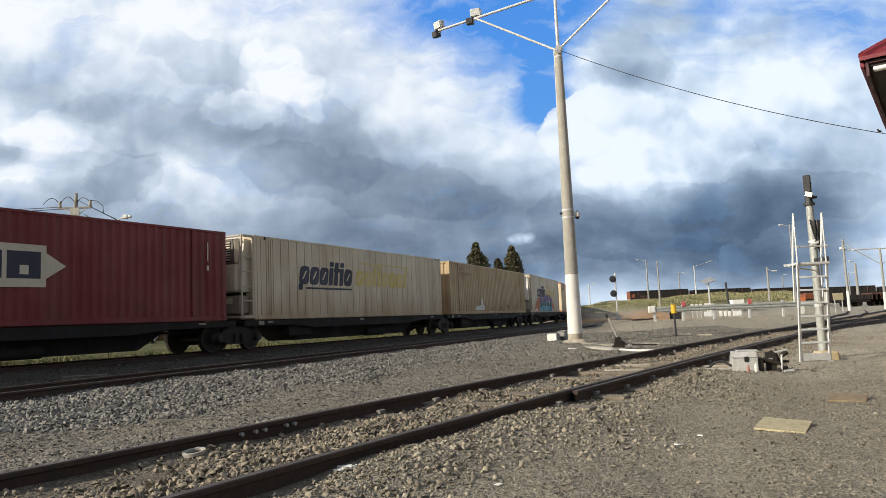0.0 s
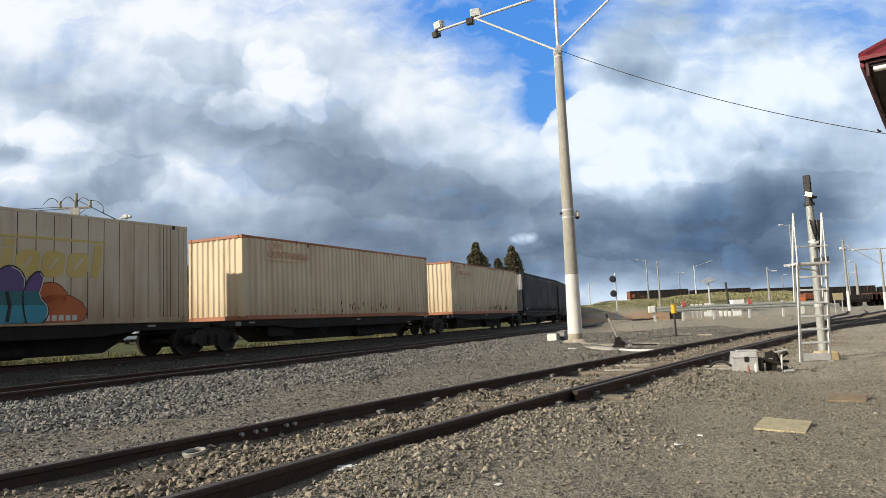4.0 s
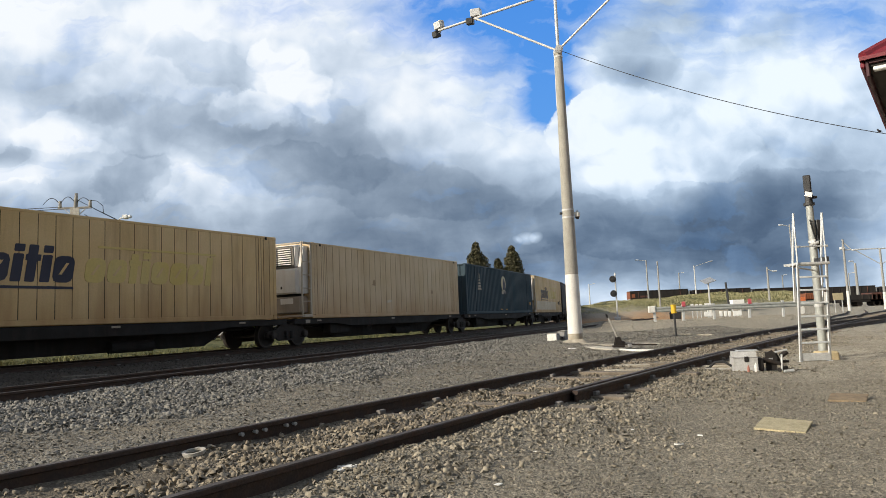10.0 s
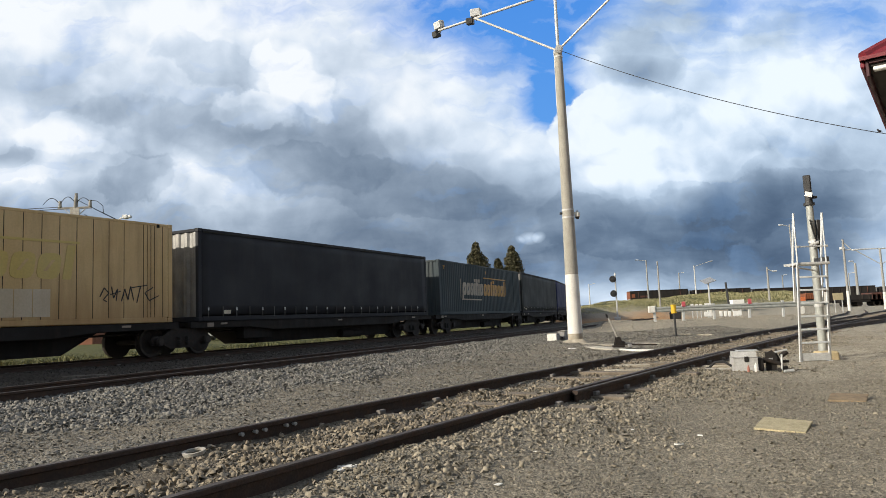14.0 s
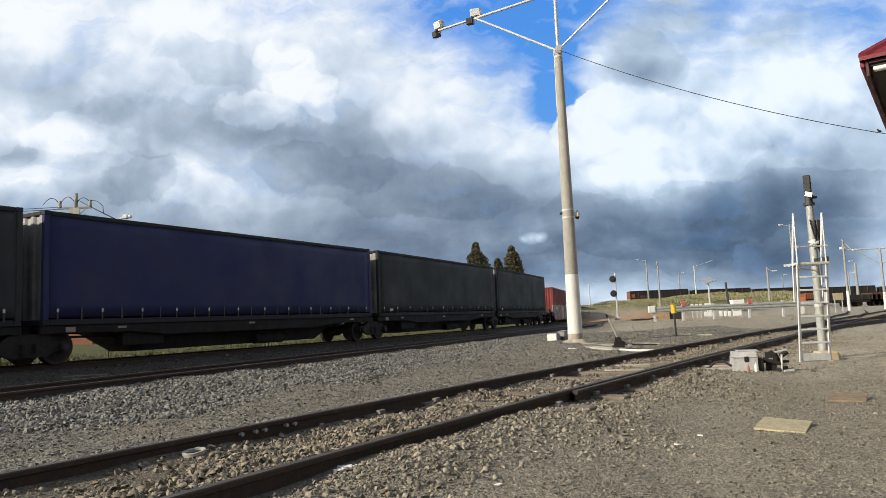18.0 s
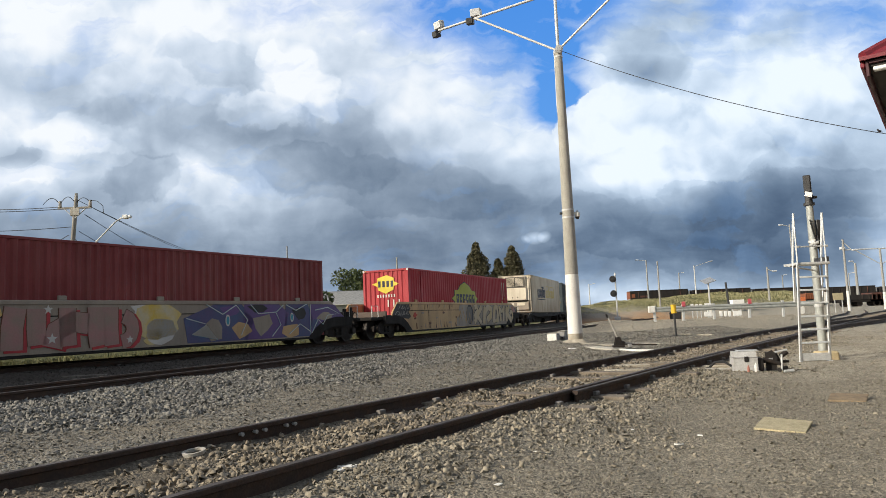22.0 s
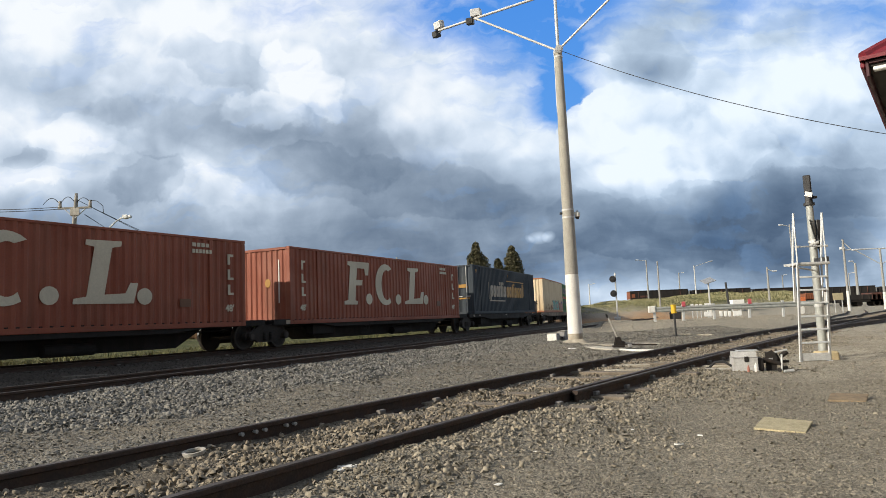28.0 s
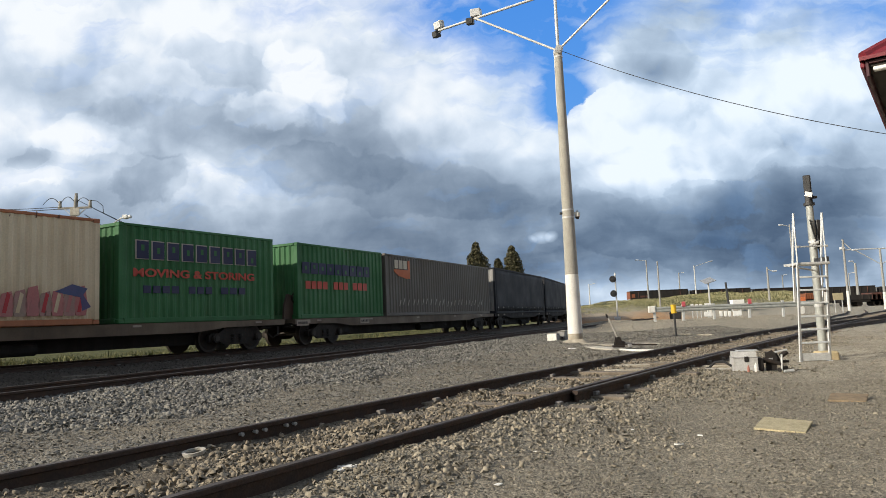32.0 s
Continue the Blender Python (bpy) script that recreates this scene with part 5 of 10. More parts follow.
M["box_grey"] = surface("grey_casing", (0.36, 0.36, 0.36), (0.30, 0.30, 0.30), 5, 0.65, 0.1, 0.15, 50, (0.16, 0.13, 0.10), 0.45, True)
M["casing_pale"] = surface("pale_grey_casing", (0.50, 0.50, 0.49), (0.43, 0.43, 0.42), 5, 0.6, 0.0, 0.12, 50, (0.25, 0.22, 0.18), 0.35, True)
M["cement"] = surface("stained_cement", (0.47, 0.43, 0.35), (0.38, 0.34, 0.27), 5, 0.95, 0, 0.5, 50, (0.22, 0.18, 0.13), 0.4)
M["yard_grey"] = surface("weathered_pole_grey", (0.36, 0.36, 0.345), (0.29, 0.29, 0.28), 2, 0.9, 0, 0.3, 40, (0.2, 0.19, 0.17), 0.4, True)
M["worn_wood"] = surface("worn_wood", (0.20, 0.18, 0.15), (0.15, 0.135, 0.115), 6, 0.95, 0, 0.5, 50)
M["sand_block"] = surface("sand_block", (0.60, 0.50, 0.31), (0.53, 0.43, 0.26), 6, 0.95, 0, 0.5, 60)


def flood_lamp(parent, p, aim):
    d = Vector(aim).normalized()
    m = Matrix.Translation(p) @ d.to_track_quat("Y", "Z").to_matrix().to_4x4()
    b = part("floodlight", Geo().box(-0.22, 0.22, -0.16, 0.10, -0.15, 0.17, 0.04, 0, m).box(-0.03, 0.03, -0.05, 0.05, -0.30, -0.13, 0.01, 0, m), M["galv"], parent, "square floodlight with a pale glass")
    part("glass", Geo().box(-0.19, 0.19, 0.10, 0.115, -0.12, 0.14, 0.005, 0, m), M["lamp_glass"], b)
    part("ballast_box", Geo().box(0.12, 0.42, -0.16, 0.12, -0.42, -0.16, 0.03, 0, m), M["dark_plastic"], b)


def floodlight_pole():
    x, y = 4.57, 24.95
    e = thing("floodlight_pole", pose(x, y, 0), "tall tapered concrete floodlight pole with a white-painted foot", "light pole")
    H, r0, r1 = 10.75, 0.265, 0.135

    def rad(z):
        return r0 + (r1 - r0) * z / H
    part("footing", Geo().tube((0, 0, -0.15), (0, 0, 0.32), rad(0) + 0.004, rad(0.32) + 0.003, 28), M["cement"], e, smooth=False)
    part("painted_foot", Geo().tube((0, 0, 0.32), (0, 0, 2.42), rad(0.32), rad(2.42), 28), M["white_paint"], e, "white-painted lower section")
    part("shaft", Geo().tube((0, 0, 2.42), (0, 0, H), rad(2.42), r1, 28), M["concrete"], e)
    part("cap", Geo().tube((0, 0, H), (0, 0, H + 0.10), r1 + 0.02, r1 - 0.03, 20), M["galv"], e)
    for z in (4.45, 4.72, 10.45):
        part("band", Geo().tube((0, 0, z), (0, 0, z + 0.06), rad(z) + 0.012, None, 24), M["galv"], e)
    part("conduit", Geo().tube((-0.16, 0.0, 8.4), (-0.15, 0.0, 10.6), 0.022, None, 8), M["galv"], e)
    cam_b = part("camera_bracket", Geo().box(0.15, 0.36, -0.03, 0.03, 4.62, 4.68, 0.01).tube((0.33, 0, 4.64), (0.33, 0, 4.72), 0.05, None, 10), M["galv"], e)
    part("camera_dome", Geo().tube((0.33, 0, 4.50), (0.33, 0, 4.64), 0.09, 0.11, 16).tube((0.33, 0, 4.42), (0.33, 0, 4.50), 0.05, 0.09, 16, 1), [M["white_paint"], M["dark_plastic"]], cam_b, "white dome security camera")
    part("camera_bracket", Geo().box(-0.30, -0.14, -0.04, 0.02, 4.60, 4.68, 0.01), M["dark_plastic"], e)
    top = 13.0
    part("mast", Geo().tube((0, 0, H), (0, 0, top + 0.25), 0.065, 0.055, 12), M["galv"], e)
    dx, dy = -4.36, 3.03
    part("beam", Geo().tube((dx, dy, top), (-dx, -dy, top), 0.05, None, 10), M["galv"], e)
    for s in (1, -1):
        part("strut", Geo().tube((s * 0.05, 0, H - 0.05), (s * dx * 0.655, s * dy * 0.655, top - 0.02), 0.042, None, 10), M["galv"], e)
    part("clamp", Geo().tube((0, -0.2, H - 0.02), (0, 0.2, H - 0.02), 0.15, None, 16).tube((0, -0.23, H - 0.02), (0, -0.2, H - 0.02), 0.09, None, 12), M["galv"], e)
    for k, aim in ((1.0, (-0.75, -0.65, -0.25)), (0.655, (-0.3, -0.9, -0.2)), (0.03, (0.3, -0.9, -0.4)), (-0.655, (0.5, -0.8, -0.3))):
        flood_lamp(e, (dx * k, dy * k, top + 0.22), aim)
    part("earth_mound", rough_disc(0.62, 0.13, 3), M["cement"], e, "broken cement at the foot of the pole")


def rough_disc(r, h, seed):
    rnd = random.Random(seed)
    g, n = Geo(), 18
    ring = [(r * (0.75 + 0.4 * rnd.random()) * math.cos(i * 2 * math.pi / n), r * (0.75 + 0.4 * rnd.random()) * math.sin(i * 2 * math.pi / n), -0.06) for i in range(n)]
    mid = [(p[0] * 0.6, p[1] * 0.6, h * rnd.uniform(0.4, 1.0)) for p in ring]
    vs = ring + mid + [(0, 0, h * 0.9)]
    fs = [(i, (i + 1) % n, n + (i + 1) % n, n + i) for i in range(n)] + [(n + i, n + (i + 1) % n, 2 * n) for i in range(n)]
    g.add(vs, fs)
    return g


floodlight_pole()


def hanging(name, a, b, sag, r, label, n=26, group="wires"):
    a, b = Vector(a), Vector(b)
    pts = [a.lerp(b, i / n) - Vector((0, 0, sag * 4 * (i / n) * (1 - i / n))) for i in range(n + 1)]
    solo(name, Geo().pipe(pts, r, 6), M["cable"], label, "wire", group=group)
    return pts


WIRE_END = (13.88, 19.20, 5.41)
FEED = hanging("overhead_wire", (4.73, 24.95, 10.70), WIRE_END, 0.36, 0.011, "thin black twisted service wire strung from the pole")


# ------------------------------------------------------------------ signal post with its ladder
def signal_post():
    x, y = (7.045, 13.22)
    e = thing("signal_post", pose(x, y, 0), "grey steel signal post with an aluminium ladder and small platform", "railway signal")
    part("foot_block", Geo().box(-0.27, 0.09, -0.40, -0.10, -0.06, 0.135, 0.035), M["sand_block"], e, "sand-coloured concrete block")
    part("post", Geo().tube((0, 0, 0.0), (0, 0, 2.90), 0.076, 0.064, 24), M["post_steel"], e, smooth=False)
    part("base_flange", Geo().box(-0.2, 0.2, -0.01, 0.2, 0.02, 0.05, 0.01), M["galv"], e)
    part("collar", Geo().tube((0, 0, 2.88), (0, 0, 2.93), 0.098, None, 20).tube((0, 0, 2.93), (0, 0, 3.02), 0.072, 0.064, 18), M["dark_plastic"], e)
    part("neck", Geo().box(-0.055, 0.065, -0.05, 0.05, 3.0, 3.12, 0.012).box(0.04, 0.14, -0.06, 0.02, 3.01, 3.06, 0.01), M["dark_plastic"], e)
    head = part("signal_head", Geo().box(-0.066, 0.066, -0.09, 0.10, 3.12, 3.46, 0.018), M["dark_plastic"], e, "black signal head with hooded lenses")
    for z in (3.38, 3.28, 3.18):
        part("hood", Geo().tube((0, -0.10, z), (0, -0.19, z), 0.05, 0.047, 14, caps=False), M["dark_plastic"], head)
        part("lens", Geo().tube((0, -0.10, z), (0, -0.106, z), 0.042, None, 14), M["dark_plastic"], head)
    head.matrix_basis = pose(0, 0, 0, 0, 0, 150)
    part("bright_plate", Geo().box(-0.07, 0.06, -0.008, 0.008, -0.055, 0.055, 0.006, 0, Matrix.Translation((-0.06, -0.14, 3.075)) @ pose(0, 0, 0, -24, 18, -20)), M["bright_white"], e, "bright white tilted plate")
    part("cable_box", Geo().box(0.08, 0.155, -0.05, 0.05, 2.05, 2.60, 0.012), M["dark_plastic"], e)
    part("cable", Geo().pipe([(-0.06, -0.085, 2.60), (-0.02, -0.10, 2.35), (0.05, -0.09, 2.12), (0.09, -0.06, 1.95), (0.08, -0.07, 1.4)], 0.014, 6), M["cable"], e)
    for z in (0.95, 2.16):
        part("band", Geo().tube((0, 0, z), (0, 0, z + 0.045), 0.084, None, 20), M["galv"], e)
    part("clamp", Geo().tube((-0.09, -0.10, 2.12), (0.04, -0.12, 2.16), 0.035, None, 10).tube((-0.04, -0.10, 2.06), (-0.03, -0.12, 2.22), 0.03, None, 10), M["galv"], e)
    # the ladder stands in front of the post and leans a little towards it
    w = 0.265

    def P(side, z, back=0.0):
        return (-0.668 + 0.075 * z + w * side, -0.97 + 0.03 * z + back + 0.02 * side, z)

    def bar(a, b, wide, thick):
        """A flat bar between two places, its broad side across the ladder."""
        a, b = Vector(a), Vector(b)
        d = b - a
        m = Matrix.Translation((a + b) / 2) @ d.to_track_quat("Z", "Y").to_matrix().to_4x4()
        return Geo().box(-thick / 2, thick / 2, -wide / 2, wide / 2, -d.length / 2, d.length / 2, 0.004, 0, m)

    for sd in (-1, 1):
        part("stile", bar(P(sd, -0.04), P(sd, 1.72), 0.052, 0.026), M["alloy"], e)
        top = Vector(P(sd, 2.62)) - Vector((0.05, 0, 0))
        part("handrail", bar(P(sd, 1.70), tuple(top), 0.042, 0.022), M["alloy"], e)
        low = Vector(P(sd, 1.74, 0.17))
        part("handrail", bar(tuple(low), tuple(top), 0.042, 0.024), M["alloy"], e)
        part("stay", bar(tuple(low), P(sd, 1.05, 0.15), 0.035, 0.022), M["galv"], e)
        part("stay", Geo().tube(P(sd, 1.70, 0.3), (0.0, -0.06, 1.62), 0.016, None, 6), M["galv"], e)
        part("foot", Geo().box(-0.035, 0.035, -0.05, 0.05, -0.02, 0.02, 0.006, 0, Matrix.Translation(P(sd, 0.0))), M["galv"], e)
    for i in range(6):
        z = 0.335 + 0.229 * i
        a, b = Vector(P(-1, z)), Vector(P(1, z))
        part("rung", Geo().box(-w, w, -0.028, 0.028, -0.017, 0.017, 0.006, 0, Matrix.Translation((a + b) / 2)), M["alloy"], e)
    c = (Vector(P(-1, 0.09)) + Vector(P(1, 0.09))) / 2
    part("kick_plate", Geo().box(-w, w, -0.012, 0.012, -0.065, 0.065, 0.005, 0, Matrix.Translation(c)), M["galv"], e)
    c = (Vector(P(-1, 1.72)) + Vector(P(1, 1.72, 0.46))) / 2
    part("platform", Geo().box(-w - 0.01, w + 0.05, -0.24, 0.24, -0.022, 0.022, 0.006, 0, Matrix.Translation(c)), M["galv"], e)
    part("toe_plate", Geo().box(-0.02, 0.02, -0.22, 0.22, -0.02, 0.10, 0.005, 0, Matrix.Translation((c.x + w + 0.03, c.y, 1.73))), M["dark_plastic"], e)
    part("cross_rail", Geo().tube(P(-1, 2.02), P(1, 2.02), 0.014, None, 8), M["galv"], e)
    for sd in (-1, 1):
        part("joint", Geo().box(-0.03, 0.03, -0.03, 0.03, -0.02, 0.02, 0.006, 0, Matrix.Translation(P(sd, 2.02))), M["galv"], e)


signal_post()


# ------------------------------------------------------------------ switch gear beside the tracks
def point_machine():
    x, y = (4.56, 10.80)
    e = thing("point_machine", pose(x, y, 0, 0, 0, -14), "pale grey point machine casing beside the siding", "point machine")
    part("casing", Geo().prism([(-0.20, -0.03), (0.16, -0.03), (0.16, 0.23), (-0.18, 0.23)], -0.06, 0.34), M["casing_pale"], e)
    # near-black block added as the casing's shaded right side
    part("shaded_side", Geo().box(0.16, 0.25, -0.02, 0.30, -0.02, 0.22, 0.02), M["steel_dark"], e)
    part("lid", Geo().prism([(-0.05, 0.235), (0.33, 0.235), (0.29, 0.32), (0.00, 0.32)], -0.17, 0.15, 0, "x"), M["casing_pale"], e, "sloping pale lid")
    part("lid_rim", Geo().box(-0.19, 0.17, -0.07, 0.35, 0.226, 0.242, 0.006), M["box_grey"], e)
    part("lid_step", Geo().box(-0.10, 0.20, 0.02, 0.30, 0.32, 0.335, 0.006), M["casing_pale"], e)
    part("hasp", Geo().box(-0.03, 0.03, -0.078, -0.058, 0.17, 0.25, 0.006), M["steel_dark"], e)
    part("crank_plate", Geo().prism([(0.30, 0.02), (0.44, 0.02), (0.47, 0.22), (0.40, 0.33), (0.30, 0.28)], 0.10, 0.13), M["steel_dark"], e)
    part("crank_hole", Geo().box(0.34, 0.40, 0.085, 0.10, 0.14, 0.21, 0.004), M["box_grey"], e)
    for a, b, rr in (((0.25, 0.05, 0.20), (0.50, 0.05, 0.12), 0.030), ((0.34, 0.2, 0.30), (0.34, 0.2, 0.0), 0.026), ((0.44, 0.1, 0.28), (0.56, 0.26, 0.06), 0.024), ((0.25, 0.26, 0.14), (0.66, 0.26, 0.14), 0.020), ((0.47, 0.02, 0.03), (0.62, 0.3, 0.04), 0.032)):
        part("linkage", Geo().tube(a, b, rr, None, 8), M["steel_dark"], e)
    for a, b, rr in (((0.42, 0.0, 0.30), (0.60, 0.05, 0.33), 0.014), ((0.50, 0.02, 0.02), (0.52, 0.05, 0.26), 0.014), ((0.52, -0.05, 0.015), (0.66, 0.0, 0.02), 0.022)):
        part("pin", Geo().tube(a, b, rr, None, 8), M["galv"], e)
    part("crank", Geo().tube((0.52, 0.16, 0.22), (0.62, 0.16, 0.30), 0.035, 0.045, 8), M["steel_dark"], e)
    part("cable", Geo().pipe([(-0.20, 0.1, 0.10), (-0.30, 0.16, 0.17), (-0.42, 0.28, 0.15), (-0.50, 0.34, 0.06), (-0.66, 0.36, 0.03)], 0.020, 6), M["cable"], e)
    part("tie_rod", Geo().box(-1.25, -0.20, 0.05, 0.09, 0.045, 0.075, 0.008), M["worn_white"], e)
    for xx in (-1.22, -0.98):
        part("rod_end", Geo().box(xx - 0.045, xx + 0.045, 0.02, 0.12, 0.03, 0.12, 0.012), M["box_grey"], e)


point_machine()


def litter(name, kind, px, size, mat, label):
    x, y = px
    z = ground_z(x, y)
    rnd = random.Random(int(abs(x * 97 + y * 31)))
    g = Geo()
    if kind == "bottle":
        g.tube((0, 0, -0.01), (0, 0, size * 1.5), size * 0.45, size * 0.42, 12).tube((0, 0, size * 1.5), (0, 0, size * 2.0), size * 0.42, size * 0.16, 12).tube((0, 0, size * 2.0), (0, 0, size * 2.3), size * 0.17, None, 10)
    else:
        n = 7
        ring = [(size * rnd.uniform(0.6, 1.1) * math.cos(i * 6.283 / n), size * rnd.uniform(0.35, 0.7) * math.sin(i * 6.283 / n)) for i in range(n)]
        g.prism(ring, 0.0, size * 0.18, 0, "z")
        g.v = [(a, b, c + 0.3 * a * rnd.uniform(-0.3, 0.5)) for a, b, c in g.v]
    solo(name, g, mat, label, "litter", pose(x, y, z + 0.004, 0, 0 if kind != "can" else 90, rnd.uniform(0, 360)), "litter on the gravel")


litter("bottle", "bottle", (4.64, 10.65), 0.055, M["white_paint"], "small white plastic bottle standing on gravel")
litter("bottle", "bottle", (4.51, 10.61), 0.042, M["faded_red"], "small faded red bottle standing on gravel")
for _p, _s in (((-0.65, 4.48), 0.07), ((-0.69, 4.43), 0.06), ((1.72, 5.40), 0.035), ((2.00, 5.72), 0.03), ((1.48, 5.79), 0.025), ((0.26, 4.12), 0.03),
               ((0.59, 5.03), 0.02), ((6.23, 17.13), 0.04), ((3.61, 20.41), 0.16), ((-2.14, 4.04), 0.05), ((1.88, 7.95), 0.06)):
    litter("paper_scrap", "scrap", _p, _s, M["white_paint"], "pale scrap of litter lying on the gravel")


def tape_ring():
    x, y = (-1.91, 5.29)
    g, n = Geo(), 28
    for i in range(n):
        a, b = i * 2 * math.pi / n, (i + 1) * 2 * math.pi / n
        for r0, r1 in ((0.062, 0.086),):
            vs = [(r * math.cos(t), r * math.sin(t), z) for t in (a, b) for r in (r0, r1) for z in (0, 0.024)]
            g.add(vs, [(0, 1, 5, 4), (2, 6, 7, 3), (1, 3, 7, 5), (0, 4, 6, 2)])
    solo("plastic_ring", g, M["worn_white"], "grey-white plastic ring lying in the siding ballast", "ring", pose(x, y, ground_z(x, y) + 0.008, 7, -4, 0))


tape_ring()


def cover_plate(corners, label, mat):
    g = Geo().prism([(c[0], c[1]) for c in corners], 0.0, 0.012, 0, "z")
    cx, cy = sum(c[0] for c in corners) / 4, sum(c[1] for c in corners) / 4
    z = max(ground_z(c[0], c[1]) for c in corners)
    g.v = [(a - cx, b - cy, c) for a, b, c in g.v]
    e = solo("cover_plate", g, mat, label, "cover", pose(cx, cy, z - 0.008), "ground covers")
    part("rim", Geo().prism([(c[0] * 0.995 - cx * 0.995, c[1] * 0.995 - cy * 0.995) for c in corners], 0.012, 0.0145, 0, "z"), mat, e)


cover_plate([(2.44, 5.74), (2.70, 5.43), (3.02, 5.94), (2.77, 6.28)], "straw-coloured square cover set in the gravel", M["cover"])
cover_plate([(3.81, 7.16), (4.09, 6.97), (4.43, 7.50), (4.15, 7.71)], "brownish square cover half sunk in gravel", M["cover_brown"])


def beam_between(name, a, b, w, h, mat, label, lift=0.0):
    a, b = Vector((*a, 0)), Vector((*b, 0))
    d = b - a
    m = (a + b) / 2
    z = max(ground_z(a.x, a.y), ground_z(b.x, b.y)) + lift
    return solo(name, Geo().box(-d.length / 2, d.length / 2, -w / 2, w / 2, -0.03, h, 0.012), mat, label, "timber", pose(m.x, m.y, z, 0, 0, math.degrees(math.atan2(d.y, d.x))), "timbers by the switch stand")


beam_between("timber", (4.16, 21.51), (4.57, 18.72), 0.42, 0.022, M["pale_timber"], "pale weathered timber lying by the switch stand")
beam_between("timber", (4.76, 23.81), (5.21, 21.71), 0.45, 0.05, M["cement"], "flat pale slab by the switch stand")
beam_between("timber", (4.60, 18.70), (5.33, 17.67), 0.16, 0.022, M["white_paint"], "pale weathered timber under the switch stand")
beam_between("timber", (5.70, 22.12), (6.65, 20.50), 0.14, 0.022, M["pale_timber"], "pale weathered timber lying in gravel")
beam_between("timber", (9.36, 28.10), (9.89, 26.11), 0.12, 0.045, M["cement"], "grey pipe-like timber lying on gravel")
beam_between("timber", (2.50, 11.28), (3.10, 11.19), 0.20, 0.035, M["cement"], "pale worn sleeper between the siding rails")
beam_between("timber", (2.88, 12.10), (3.44, 12.03), 0.20, 0.035, M["cement"], "pale worn sleeper between the siding rails")
beam_between("timber", (-8.971, 16.415), (-8.059, 16.603), 0.20, 0.05, M["worn_wood"], "grey weathered plank lying on the dark ballast")
beam_between("timber", (4.14, 11.52), (4.58, 11.40), 0.10, 0.05, M["cement"], "pale worn sleeper end beside the rail")


def switch_stand():
    x, y = (4.63, 19.02)
    e = thing("switch_stand", pose(x, y, 0), "hand-thrown switch lever with a weathered arm", "switch lever")
    part("base", Geo().box(-0.16, 0.16, -0.10, 0.10, 0.06, 0.12, 0.02), M["steel_dark"], e)
    for s in (-1, 1):
        part("cheek", Geo().prism([(-0.12, 0.10), (0.12, 0.10), (0.05, 0.34), (-0.05, 0.34)], s * 0.06 - 0.012, s * 0.06 + 0.012), M["steel_dark"], e)
    part("lever", Geo().tube((0.0, 0, 0.28), (-0.24, 0, 0.90), 0.024, 0.019, 8), M["worn_white"], e)
    part("grip", Geo().tube((-0.24, 0, 0.86), (-0.28, 0, 0.96), 0.026, None, 8), M["steel_dark"], e)
    part("weight", Geo().tube((0.13, -0.05, 0.17), (0.13, 0.05, 0.17), 0.055, None, 16), M["steel_dark"], e)
    part("bracket", Geo().box(0.22, 0.32, -0.20, -0.10, 0.05, 0.15, 0.015), M["box_grey"], e)
    part("link", Geo().tube((0.20, 0.05, 0.16), (0.75, 0.20, 0.10), 0.03, None, 8), M["worn_white"], e)
    part("rod", Geo().tube((0.1, 0, 0.14), (0.9, -0.5, 0.12), 0.02, None, 8), M["steel_dark"], e)


switch_stand()


def small_machine():
    x, y = (4.23, 27.50)
    e = thing("track_box", pose(x, y, 0.0, 0, 0, 66), "small white and grey switch box beside the track", "switch box")
    part("casing", Geo().box(-0.36, 0.20, -0.17, 0.17, -0.02, 0.25, 0.04), M["box_grey"], e)
    part("lid", Geo().box(-0.34, 0.10, -0.18, 0.18, 0.25, 0.30, 0.02), M["worn_white"], e)
    part("end_plate", Geo().box(-0.43, -0.36, -0.19, 0.19, 0.0, 0.27, 0.02), M["white_paint"], e)
    part("far_casing", Geo().box(0.30, 0.70, -0.34, -0.06, 0.0, 0.34, 0.03), M["box_grey"], e, "dull grey second casing")
    part("far_lid", Geo().box(0.28, 0.72, -0.36, -0.04, 0.34, 0.375, 0.012), M["worn_white"], e)
    part("rod", Geo().tube((0.2, -0.22, 0.10), (1.15, -0.30, 0.09), 0.022, None, 8), M["steel_dark"], e)
    part("crank", Geo().box(0.80, 0.90, -0.36, -0.06, 0.05, 0.22, 0.015), M["steel_dark"], e)
    part("drive", Geo().box(0.20, 0.75, -0.12, 0.12, 0.02, 0.16, 0.03).tube((0.5, -0.2, 0.15), (0.5, 0.2, 0.15), 0.09, None, 12), M["steel_dark"], e)


small_machine()


SWITCH_FROM = min(range(len(NEAR_LINE)), key=lambda i: math.hypot(NEAR_LINE[i][0] + 0.85 * math.cos(NEAR_LINE[i][2]) - 1.14, NEAR_LINE[i][1] - 0.85 * math.sin(NEAR_LINE[i][2]) - 7.70))


